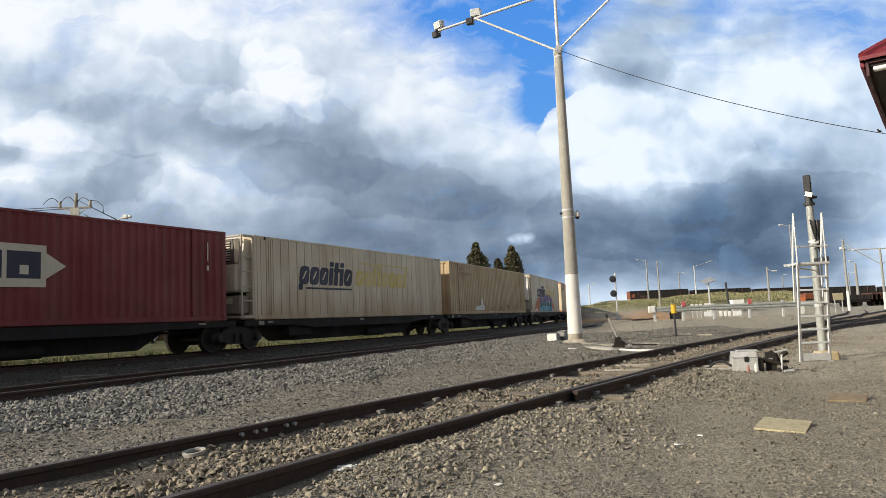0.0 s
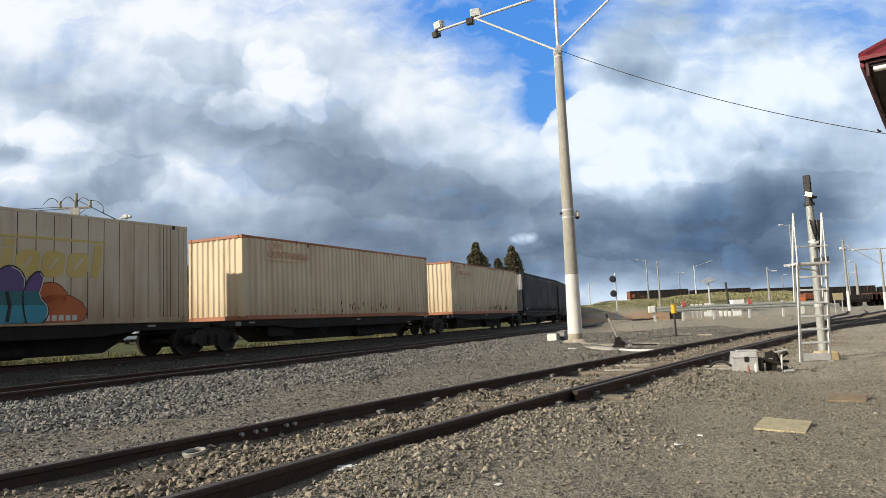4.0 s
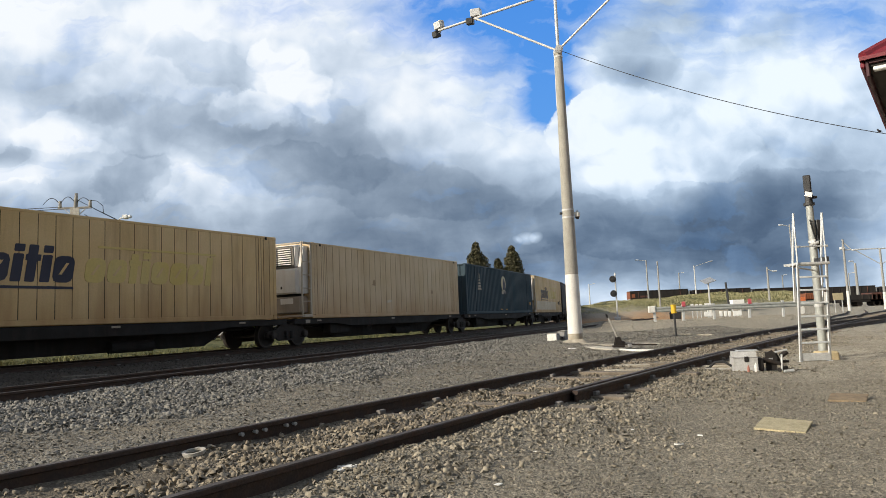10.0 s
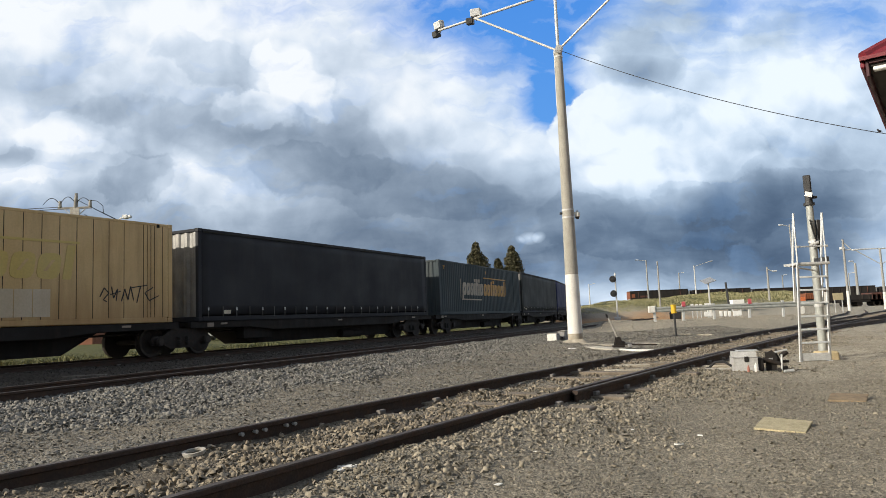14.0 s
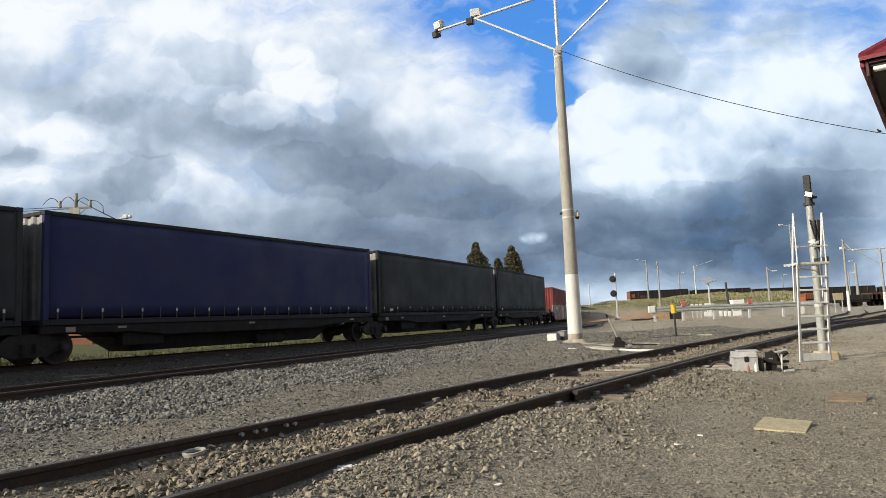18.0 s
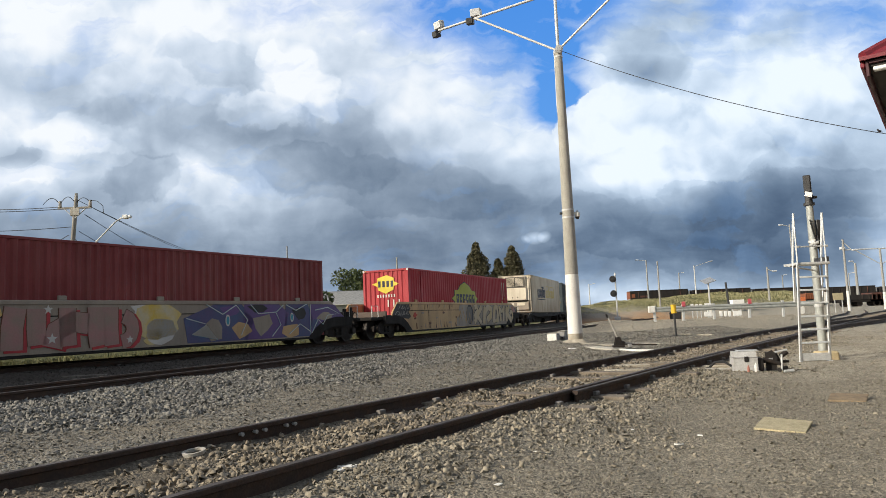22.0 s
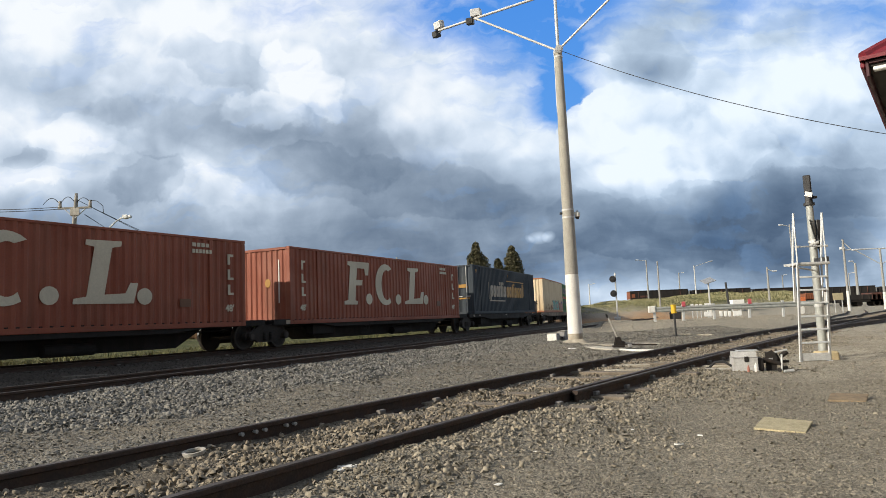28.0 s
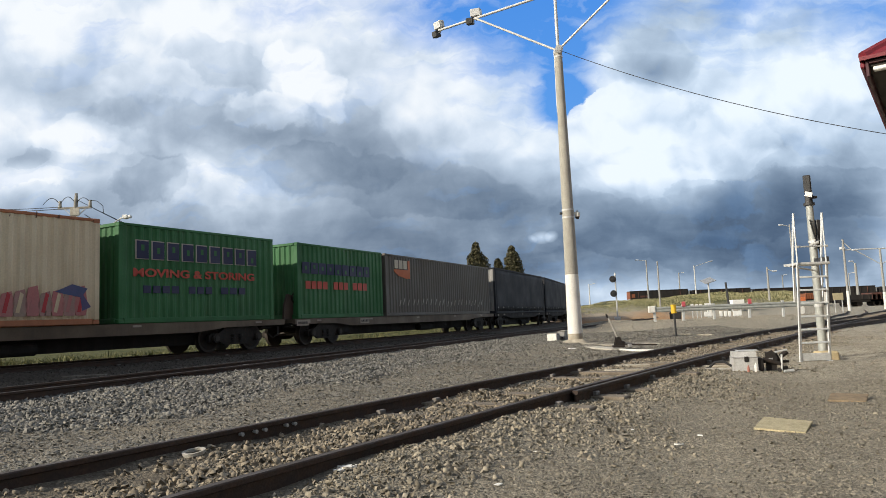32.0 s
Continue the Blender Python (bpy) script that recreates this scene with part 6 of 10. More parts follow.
def loose_rail_end():
    # the short running rail that starts beside the siding rail, with its joint
    pts = []
    for x, y, a in NEAR_LINE[SWITCH_FROM:96]:
        pts.append((x, y, a))
    d = 0.0
    g, k = Geo(), len(RAIL_SHAPE)
    n = len(pts)
    for j, (x, y, a) in enumerate(pts):
        off = 0.765 + 0.085 - 0.0 * j
        rx, ry = math.cos(a), -math.sin(a)
        for c, z in RAIL_SHAPE:
            g.v.append((x + rx * (off + c * 0.95), y + ry * (off + c * 0.95), RAIL_NEAR - 0.012 + z))
    for j in range(n - 1):
        for i in range(k):
            g.f.append((j * k + i, j * k + (i + 1) % k, (j + 1) * k + (i + 1) % k, (j + 1) * k + i))
            g.s.append(1 if i == 7 else 0)
    g.f += [tuple(range(k)), tuple(range((n - 1) * k, n * k))]
    g.s += [0, 0]
    solo("switch_rail", g, [M["rail"], M["rail_top"]], "rusty switch rail with a sawn end beside the siding rail", "rail")


loose_rail_end()


# fish bolts and clips on the siding rails
def rail_bolts():
    e = thing("rail_joint", pose(0, 0, 0), "bolted rail joint with pale bolt heads", "rail joint")
    me = Geo().tube((0, -0.022, 0), (0, 0.022, 0), 0.017, 0.013, 8).mesh("bolt", [M["casing_pale"]])
    for px in [(-1.721, 5.842), (-1.640, 5.969), (-1.585, 6.055), (-1.449, 6.265), (-1.395, 6.349)]:
        best = min(NEAR_LINE, key=lambda q: abs((q[0] - 0.765 * math.cos(q[2])) - px[0]) + abs((q[1] + 0.765 * math.sin(q[2])) - px[1]))
        a = best[2]
        ob = part("bolt", me, None, e)
        ob.matrix_basis = pose(px[0], px[1], RAIL_NEAR - 0.057, 0, 0, -math.degrees(a) + 90)


rail_bolts()


# ------------------------------------------------------------------ guard rail, posts and boards
def guard_rail():
    xs = [(12.53, 42.00, 1.18), (14.25, 42.00, 1.11), (16.08, 42.00, 1.04), (18.21, 42.00, 0.95), (20.24, 42.00, 0.86), (22.26, 42.00, 0.78)]
    e = thing("guard_rail", pose(0, 0, 0), "galvanised guard rail on short posts across the yard", "guard rail")
    wave = [(0.0, -0.16), (0.04, -0.11), (0.04, -0.05), (0.0, 0.0), (0.04, 0.05), (0.04, 0.11), (0.0, 0.16), (-0.006, 0.16), (0.034, 0.11), (0.034, 0.05), (-0.006, 0.0), (0.034, -0.05), (0.034, -0.11), (-0.006, -0.16)]
    top = 1.06
    for x, y, z in xs:
        gz = ground_z(x, 42.0)
        part("post", Geo().box(x - 0.07, x + 0.07, 41.97, 42.10, gz - 0.05, top + 0.24, 0.01), M["galv"], e)
    for (a, _, _), (b, _, _) in zip(xs, xs[1:]):
        part("rail_panel", Geo().prism([(41.94 - p, top + q) for p, q in wave], a - 0.02, b + 0.02, 0, "x"), M["post_steel"], e)
    a = xs[0][0]
    part("end_terminal", Geo().box(a - 0.42, a + 0.02, 41.85, 41.95, top - 0.18, top + 0.22, 0.03), M["white_paint"], e, "pale rounded end piece")
    for i in (1, 3):
        x = xs[i][0]
        part("reflector", Geo().box(x - 0.11, x + 0.11, 41.86, 41.90, top + 0.12, top + 0.42, 0.02), M["pink"], e, "faded red reflector")
    return e


guard_rail()


def yellow_post():
    x, y = (8.48, 25.97)
    e = thing("marker_post", pose(x, y, 0), "slim dark marker post with a yellow sleeve", "marker post")
    part("stake", Geo().tube((0, 0, -0.05), (-0.03, 0, 1.15), 0.04, 0.035, 10), M["dark_plastic"], e)
    part("sleeve", Geo().tube((-0.026, 0, 0.88), (-0.032, 0, 1.20), 0.10, 0.10, 14), M["yellow"], e)
    part("backing", Geo().box(-0.02, 0.42, 0.5, 0.56, 0.66, 0.92, 0.02), M["dark_plastic"], e)


yellow_post()


def board(name, c, w, h, mat, label, leg=None, d=0.06, category="board", group="yard markers"):
    """A board on legs: c is the middle of its face."""
    x, y, z = c
    gz = ground_z(x, y)
    e = thing(name, pose(x, y, gz), label, category, group)
    zz = z - gz
    part("panel", Geo().box(-w / 2, w / 2, -d / 2, d / 2, zz - h / 2, zz + h / 2, min(0.02, d / 3)), mat, e)
    for s in ((-0.35, 0.35) if w > 0.7 else (0,)):
        part("leg", Geo().box(w * s - 0.035, w * s + 0.035, -0.03, 0.03, -0.1, zz - h / 2, 0.006), leg or M["galv"], e)


board("white_hut", (34.90, 84.00, 1.43), 1.4, 0.95, M["bright_white"], "low white cabinet on the yard beyond the guard rail", d=1.4, category="cabinet")
board("white_hut", (36.44, 84.00, 1.16), 1.7, 0.6, M["bright_white"], "long low white cabinet on the yard", d=1.0, category="cabinet")
for _c in [(24.66, 70.00, 1.26), (25.11, 70.00, 1.24), (25.51, 70.00, 1.23), (27.48, 70.00, 0.47), (27.93, 70.00, 0.45), (28.33, 70.00, 0.43), (28.84, 70.00, 0.41), (29.12, 70.00, 0.40), (29.40, 70.00, 0.44)]:
    board("white_marker", _c, 0.28, 0.5, M["bright_white"], "small white marker stake on the yard", d=0.1, category="marker")
for _c in [(22.50, 60.00, 1.26), (22.44, 60.00, 0.54)]:
    board("white_marker", _c, 0.6, 0.42, M["bright_white"], "white square yard marker", d=0.08, category="marker")
board("sign_board", (39.30, 70.00, 1.66), 1.05, 0.7, M["cover"], "pale yellow sign board on a leg", category="sign")
board("sign_board", (37.94, 70.00, 1.66), 0.75, 1.0, M["white_paint"], "pale upright sign board", category="sign")
board("points_indicator", (30.60, 60.00, 1.26), 0.55, 0.72, surface("orange_target", (0.72, 0.20, 0.07), (0.62, 0.17, 0.06), 5, 0.6), "orange points indicator on a white stand", M["white_paint"], 0.12, "indicator")
board("points_indicator", (30.52, 60.00, 0.44), 0.36, 0.8, M["white_paint"], "white foot of a points indicator", M["white_paint"], 0.15, "indicator")


def target_signal():
    x, y, z = (18.38, 75.00, 0.59)
    gz = ground_z(x, y)
    e = thing("colour_signal", pose(x, y, gz), "post signal with two round dark target heads", "railway signal")
    part("post", Geo().tube((0, 0, -0.1), (0, 0, 5.0), 0.09, 0.08, 12), M["galv"], e)
    for z in (3.0, 4.55):
        h = part("target", Geo().tube((-0.30, -0.12, z), (-0.30, -0.18, z), 0.36, None, 24), M["dark_plastic"], e, "round black signal target")
        part("lens", Geo().tube((-0.30, -0.18, z), (-0.30, -0.34, z), 0.14, 0.13, 12), M["dark_plastic"], h)
        part("bracket", Geo().box(-0.3, 0.05, -0.12, -0.04, z - 0.05, z + 0.05, 0.01), M["galv"], e)
    part("foot", Geo().box(-0.3, 0.3, -0.3, 0.3, -0.05, 0.5, 0.04), M["galv"], e)
    part("finial", Geo().tube((0, 0, 5.0), (0, 0, 5.25), 0.14, 0.05, 10), M["galv"], e)


target_signal()


def yard_pole(top, base_y, r, mat, label, arm=None, white=False, cross=False, lamp=True):
    x, y, z = top
    gz = ground_z(x, y)
    H = z - gz
    e = thing("yard_pole", pose(x, y, gz), label, "light pole", "poles of the yard")
    r = r * 0.76
    part("shaft", Geo().tube((0, 0, -0.2), (0, 0, H), r, r * 0.7, 12), mat, e)
    if white:
        part("painted_foot", Geo().tube((0, 0, 0.0), (0, 0, H * 0.28), r + 0.012, r * 0.93 + 0.012, 14), M["white_paint"], e, "white-painted foot")
    if arm:
        ax, az = arm
        part("arm", Geo().tube((0, 0, H - 0.25), (ax, 0, H + az), 0.05, None, 8), M["galv"], e)
        if lamp:
            part("lamp_head", Geo().box(min(ax, ax + (0.6 if ax > 0 else -0.6)), max(ax, ax + (0.6 if ax > 0 else -0.6)), -0.15, 0.15, H + az - 0.06, H + az + 0.10, 0.04), M["lamp_glass"], e, "pale lamp head")
    if cross:
        part("cross_beam", Geo().tube((-4.2, 0, H), (4.2, 0, H), 0.07, None, 8), M["galv"], e)
        for s in (-1, 1):
            part("strut", Geo().tube((0, 0, H - 1.8), (s * 2.9, 0, H), 0.05, None, 8), M["galv"], e)
            part("lamp_head", Geo().box(s * 4.2 - 0.25, s * 4.2 + 0.25, -0.2, 0.2, H + 0.05, H + 0.35, 0.05), M["lamp_glass"], e)
    return e


yard_pole((40.75, 140.00, 11.31), 0, 0.22, M["yard_grey"], "distant concrete light pole on the bank", (-1.6, 0.0))
yard_pole((28.25, 92.00, 7.49), 0, 0.17, M["yard_grey"], "grey wooden pole at the foot of the bank", None)
yard_pole((63.97, 190.00, 11.06), 0, 0.25, M["yard_grey"], "distant light pole behind parked wagons", (0.8, 0.0))
yard_pole((50.31, 140.00, 9.76), 0, 0.2, M["galv"], "distant light pole with a long arm", (3.2, 0.7))
yard_pole((44.05, 95.00, 6.30), 0, 0.2, M["yard_grey"], "concrete light pole with a short lamp arm", (0.7, -0.6))
yard_pole((43.20, 75.00, 7.83), 0, 0.19, M["yard_grey"], "concrete yard pole with a white foot", (0.9, -1.2), True)
yard_pole((62.00, 105.00, 6.89), 0, 0.30, M["yard_grey"], "thick pale mast with lamps on top", (-0.3, 0.3))
yard_pole((49.00, 78.00, 6.91), 0, 0.2, M["yard_grey"], "concrete yard pole with cross beam and white foot", None, True, True)
yard_pole((69.52, 120.00, 6.13), 0, 0.14, M["yard_grey"], "slim distant lamp pole", (0.8, 0.0))
yard_pole((82.36, 170.00, 8.39), 0, 0.2, M["yard_grey"], "slim distant yard pole", (0.6, 0.0))
yard_pole((47.66, 95.00, 11.98), 0, 0.16, M["yard_grey"], "distant lamp pole behind the signal ladder", (-0.9, 0.0))
yard_pole((35.17, 170.00, 8.17), 0, 0.2, M["galv"], "distant lattice lamp mast", (0.9, 0.0))


def solar_panel():
    x, y, z = (27.96, 74.00, 3.95)
    gz = ground_z(x, y)
    e = thing("solar_panel", pose(x, y, gz), "tilted solar panel on a slim post", "solar panel")
    H = z - gz
    part("post", Geo().tube((0, 0, -0.1), (0, 0, H), 0.09, 0.08, 10), M["galv"], e)
    part("panel", Geo().box(-0.72, 0.72, -0.45, 0.45, -0.03, 0.03, 0.01, 0, Matrix.Translation((0, 0, H)) @ pose(0, 0, 0, 28, -14, 20)), surface("solar_glass", (0.42, 0.44, 0.46), (0.36, 0.38, 0.42), 4, 0.25, 0.2), e)
    part("box", Geo().box(-0.3, 0.3, -0.2, 0.2, 0.2, 1.0, 0.03), M["white_paint"], e)


solar_panel()
_a, _b = (32.22, 80.00, 3.91), (32.42, 80.00, 0.93)
solo("leaning_stake", Geo().tube((0, 0, -0.3), (_a[0] - _b[0], 0, _a[2] - _b[2]), 0.14, 0.12, 8), M["dark_plastic"], "black stake leaning beside the bank", "stake", pose(*_b))


# wagons standing on the bank
PAINT["rust_orange"] = paint("rust_orange", (0.26, 0.085, 0.035), None, (0.10, 0.05, 0.03), 0.6)
PAINT["rust_dark"] = paint("rust_brown", (0.11, 0.045, 0.032), None, (0.06, 0.04, 0.03), 0.5)


M["wagon_grime"] = surface("wagon_grime", (0.013, 0.012, 0.012), (0.024, 0.021, 0.020), 1.2, 0.95, 0, 0.2, 20, (0.05, 0.034, 0.024), 0.55, True)


def hopper_wagon(x, y, top, L, end_mat, label, first):
    """A dark flat-topped hopper: ribbed sides, sloping ends over the bogies."""
    e = thing("hopper_wagon", pose(x, y, top - 2.95), label, "railway wagon", "wagons standing on the bank")
    grime = M["wagon_grime"]
    h = L / 2
    part("body", Geo().prism([(-h + 0.3, 1.5), (-h + 1.6, 0.85), (h - 1.6, 0.85), (h - 0.3, 1.5), (h - 0.3, 2.85), (-h + 0.3, 2.85)], -1.3, 1.3), grime, e)
    part("top_rail", Geo().box(-h + 0.25, h - 0.25, -1.36, -1.22, 2.80, 2.95, 0.02), grime, e)
    part("top_rail", Geo().box(-h + 0.25, h - 0.25, 1.22, 1.36, 2.80, 2.95, 0.02), grime, e)
    part("frame", Geo().box(-h, h, -1.0, 1.0, 0.62, 0.86, 0.03), grime, e)
    for i in range(9):
        xx = -h + 0.5 + (L - 1.0) * i / 8
        part("rib", Geo().box(xx - 0.06, xx + 0.06, -1.38, -1.30, 1.5, 2.80, 0.01), PAINT["rust_dark"] if i % 3 == 1 else grime, e)
    part("end_plate", Geo().box(-h + 0.18, -h + 0.30, -1.3, 1.3, 1.2, 2.75, 0.02), end_mat, e)
    if first:
        part("rust_panel", Geo().box(-h + 0.4, -h + 1.3, -1.345, -1.302, 1.5, 2.3, 0.02), PAINT["rust_orange"], e, "rusty orange end panel")
        part("rust_panel", Geo().box(-h + 2.4, -h + 4.3, -1.345, -1.302, 1.5, 1.9, 0.02), PAINT["rust_dark"], e)
    part("platform_rail", Geo().box(h - 0.3, h + 0.1, -1.2, -1.1, 1.6, 2.5, 0.02), M["box_grey"], e)
    for s in (-1, 1):
        for d in (-0.8, 0.8):
            part("wheelset", Geo().tube((s * (h - 1.6) + d, -0.8, 0.42), (s * (h - 1.6) + d, 0.8, 0.42), 0.42, None, 16), M["wheel"], e)


for _i in range(5):
    hopper_wagon(45.6 + 13.4 * _i, 150 + 0.2 * _i, 5.38 - 0.30 * _i, 12.9, PAINT["rust_orange"] if _i == 0 else M["wagon_grime"], "dark hopper wagon standing on the bank" if _i else "dark hopper wagon with a rusty orange end standing on the bank", _i == 0)


def open_wagon(c, L, h, mat, label):
    x, y, z = c
    gz = ground_z(x, y)
    e = thing("goods_wagon", pose(x, y, gz), label, "railway wagon", "wagons parked in the yard")
    part("body", Geo().box(-L / 2, L / 2, -1.3, 1.3, 0.9, 0.9 + h, 0.05), mat, e)
    part("frame", Geo().box(-L / 2 - 0.2, L / 2 + 0.2, -1.2, 1.2, 0.6, 0.9, 0.03), M["black"], e)
    n = 8
    for i in range(n + 1):
        xx = -L / 2 + L * i / n
        part("rib", Geo().box(xx - 0.06, xx + 0.06, -1.36, -1.3, 0.95, 0.85 + h, 0.01), mat, e)
    for s in (-1, 1):
        for d in (-0.8, 0.8):
            part("wheelset", Geo().tube((s * (L / 2 - 1.8) + d, -0.8, 0.42), (s * (L / 2 - 1.8) + d, 0.8, 0.42), 0.42, None, 16), M["wheel"], e)


open_wagon((52.20, 100.00, 2.11), 2.6, 0.85, PAINT["rust_orange"], "rusty orange goods wagon in the yard")
open_wagon((59.84, 100.00, 0.98), 7.5, 0.75, M["wagon_grime"], "low dark goods wagon in the yard")
open_wagon((62.74, 100.00, 0.86), 5.0, 0.95, PAINT["rust_dark"], "low dark red goods wagon in the yard")
open_wagon((84.56, 140.00, 2.98), 24.0, 0.75, M["wagon_grime"], "dark goods wagon in the yard")
open_wagon((83.35, 160.00, 3.82), 16.0, 0.8, M["wagon_grime"], "dark goods wagon in the yard")


# distant diverging tracks at the right
def side_track(pts, top, label):
    ln = []
    for (ax, ay), (bx, by) in zip(pts, pts[1:]):
        a = math.atan2(bx - ax, by - ay)
        n = max(int(math.hypot(bx - ax, by - ay) / 2.0), 1)
        ln += [(ax + (bx - ax) * i / n, ay + (by - ay) * i / n, a) for i in range(n)]
    ln.append((pts[-1][0], pts[-1][1], ln[-1][2]))
    e = thing("side_track", pose(0, 0, 0), label, "railway track", "railway tracks", "structure")
    for s in (-1, 1):
        part("rail", rail_geo(ln, s * 0.76, top), [M["rail"], M["rail_top"]], e)


side_track([(9.6, 21.0), (14.0, 26.6), (22.0, 35.6), (40.0, 53.0), (70.0, 80.0)], 0.19, "rusty diverging track in the yard")
side_track([(24.0, 42.5), (34.0, 58.0), (48.0, 82.0)], 0.19, "rusty diverging track in the yard")


# ------------------------------------------------------------------ station roof corner
def station():
    x, y, z = (5.72, 9.00, 4.19)
    h = 36.0
    e = thing("station_building", pose(x, y, 0, 0, 0, -h), "station building corner with red metal roof and dark eaves", "building")
    red = surface("red_roof_metal", (0.20, 0.020, 0.032), (0.165, 0.017, 0.027), 3, 0.6, 0.0, 0.1, 30)
    maroon = surface("maroon_fascia", (0.070, 0.020, 0.028), (0.055, 0.016, 0.022), 3, 0.6)
    soffit = surface("dark_soffit", (0.030, 0.026, 0.024), (0.04, 0.034, 0.03), 3, 0.8)
    L, D = 16.0, 9.0
    g = Geo()
    hp = 3.2
    vs = [(-0.06, -0.06, z), (D + 0.06, -0.06, z), (D + 0.06, L, z), (-0.06, L, z), (D / 2, D / 2, z + hp), (D / 2, L - D / 2, z + hp)]
    vs2 = [(a, b, c + 0.05) for a, b, c in vs]
    g.add(vs2, [(0, 1, 4), (1, 2, 5, 4), (2, 3, 5), (3, 0, 4, 5)])
    g.add(vs, [(4, 1, 0), (4, 5, 2, 1), (5, 3, 2), (5, 4, 0, 3)])
    g.add([vs[0], vs[1], vs2[1], vs2[0], vs[2], vs2[2], vs[3], vs2[3]], [(0, 1, 2, 3), (1, 4, 5, 2), (4, 6, 7, 5), (6, 0, 3, 7)])
    roof = part("roof", g, red, e)
    part("ridge_cap", Geo().tube((-0.02, -0.02, z + 0.06), (D / 2, D / 2, z + hp + 0.06), 0.07, None, 8), red, roof)
    part("fascia", Geo().box(0, 0.04, 0.0, L, z - 0.22, z, 0.006), maroon, e)
    part("fascia", Geo().box(0.04, D, 0.0, 0.04, z - 0.045, z, 0.006), maroon, e)
    part("soffit", Geo().box(0.04, D, 0.04, L, z - 0.08, z - 0.05, 0), soffit, e)
    part("gutter", Geo().box(-0.06, 0.0, 0, L, z - 0.09, z + 0.0, 0.02), red, e)
    part("white_batten", Geo().box(0.08, 2.6, 0.05, 0.15, z - 0.135, z - 0.06, 0.012), M["bright_white"], e, "white batten under the eave")
    wall = surface("station_wall", (0.36, 0.27, 0.20), (0.31, 0.23, 0.17), 2, 0.9, 0, 0.3, 30)
    part("wall", Geo().box(1.5, D - 1.0, 1.5, 1.7, 0, z - 0.2).box(1.5, 1.7, 1.7, L - 1, 0, z - 0.2).box(D - 1.2, D - 1.0, 1.7, L - 1, 0, z - 0.2).box(1.7, D - 1.2, L - 1.2, L - 1, 0, z - 0.2), wall, e)
    part("bracket_lamp", Geo().tube((0.45, 1.5, z - 0.55), (0.45, 1.5, z - 0.25), 0.10, 0.12, 14), M["white_paint"], e)


station()


# ------------------------------------------------------------------ beyond the train: street pole, houses, trees, cars
def street_pole():
    bx, by, _ = (-26.11, 48.00, 1.36)
    e = thing("street_pole", pose(bx, by, 0), "wooden power pole with a cross arm and a street lamp", "power pole", "street poles")
    tx = (-25.48, 48.00, 10.45)[0] - bx
    tz = (-25.48, 48.00, 10.45)[2]
    part("pole", Geo().tube((-0.12, 0, -0.3), (tx, 0, tz), 0.21, 0.13, 14), M["wood_pole"], e)
    az = tz - 0.62
    part("cross_arm", Geo().box(tx - 1.25, tx + 1.1, -0.10, 0.02, az - 0.07, az + 0.07, 0.012), M["wood_pole"], e)
    for s in (-1, 1):
        part("brace", Geo().tube((tx - 0.03 + s * 0.75, -0.06, az - 0.05), (tx - 0.05, -0.1, az - 0.75), 0.03, None, 6), M["galv"], e)
        part("insulator", Geo().tube((tx - 0.05 + s * 1.05, -0.04, az + 0.07), (tx - 0.05 + s * 1.05, -0.04, az + 0.52), 0.115, 0.095, 10), M["worn_white"], e)
    part("insulator", Geo().tube((tx, 0, tz - 0.1), (tx, 0, tz + 0.42), 0.13, 0.10, 10), M["worn_white"], e)
    for c0, c1, up in ((-2.3, -1.1, 0.45), (-1.1, 0.0, 0.50), (0.0, 1.05, 0.40)):
        arc = [(tx + c0 + (c1 - c0) * k / 8, -0.06, az + 0.30 + up * math.sin(math.pi * k / 8)) for k in range(9)]
        part("jumper_wire", Geo().pipe(arc, 0.022, 6), M["cable"], e)
    part("jumper_wire", Geo().pipe([(tx + 1.0, -0.06, az + 0.5), (tx + 1.5, -0.06, az + 0.42), (tx + 1.9, -0.06, az + 0.05), (tx + 1.95, -0.06, az - 0.45)], 0.022, 6), M["cable"], e)
    part("crossing_plate", Geo().box(tx - 0.35, tx + 0.30, -0.16, -0.10, az - 0.55, az - 0.05, 0.02), M["worn_white"], e)
    la = (-25.62, 48.00, 5.82)
    lb = (-22.70, 48.00, 8.77)
    lc = (-21.87, 48.00, 9.06)
    part("lamp_arm", Geo().pipe([(la[0] - bx, 0, la[2]), (lb[0] - bx, 0, lb[2]), (lc[0] - bx - 0.3, 0, lc[2])], 0.05, 8), M["galv"], e)
    part("lamp_head", Geo().box(lc[0] - bx - 0.35, lc[0] - bx + 0.05, -0.18, 0.18, lc[2] - 0.14, lc[2] + 0.14, 0.06).box(lc[0] - bx + 0.05, lc[0] - bx + 0.26, -0.15, 0.15, lc[2] - 0.10, lc[2] + 0.12, 0.05), M["bright_white"], e, "white street lamp head")
    part("cable_loop", Geo().pipe([(tx, -0.15, az - 2.2), (tx + 0.32, -0.15, az - 2.5), (tx + 0.45, -0.15, az - 3.0), (tx + 0.2, -0.15, az - 3.4), (tx, -0.15, az - 3.3)], 0.03, 6), M["cable"], e)


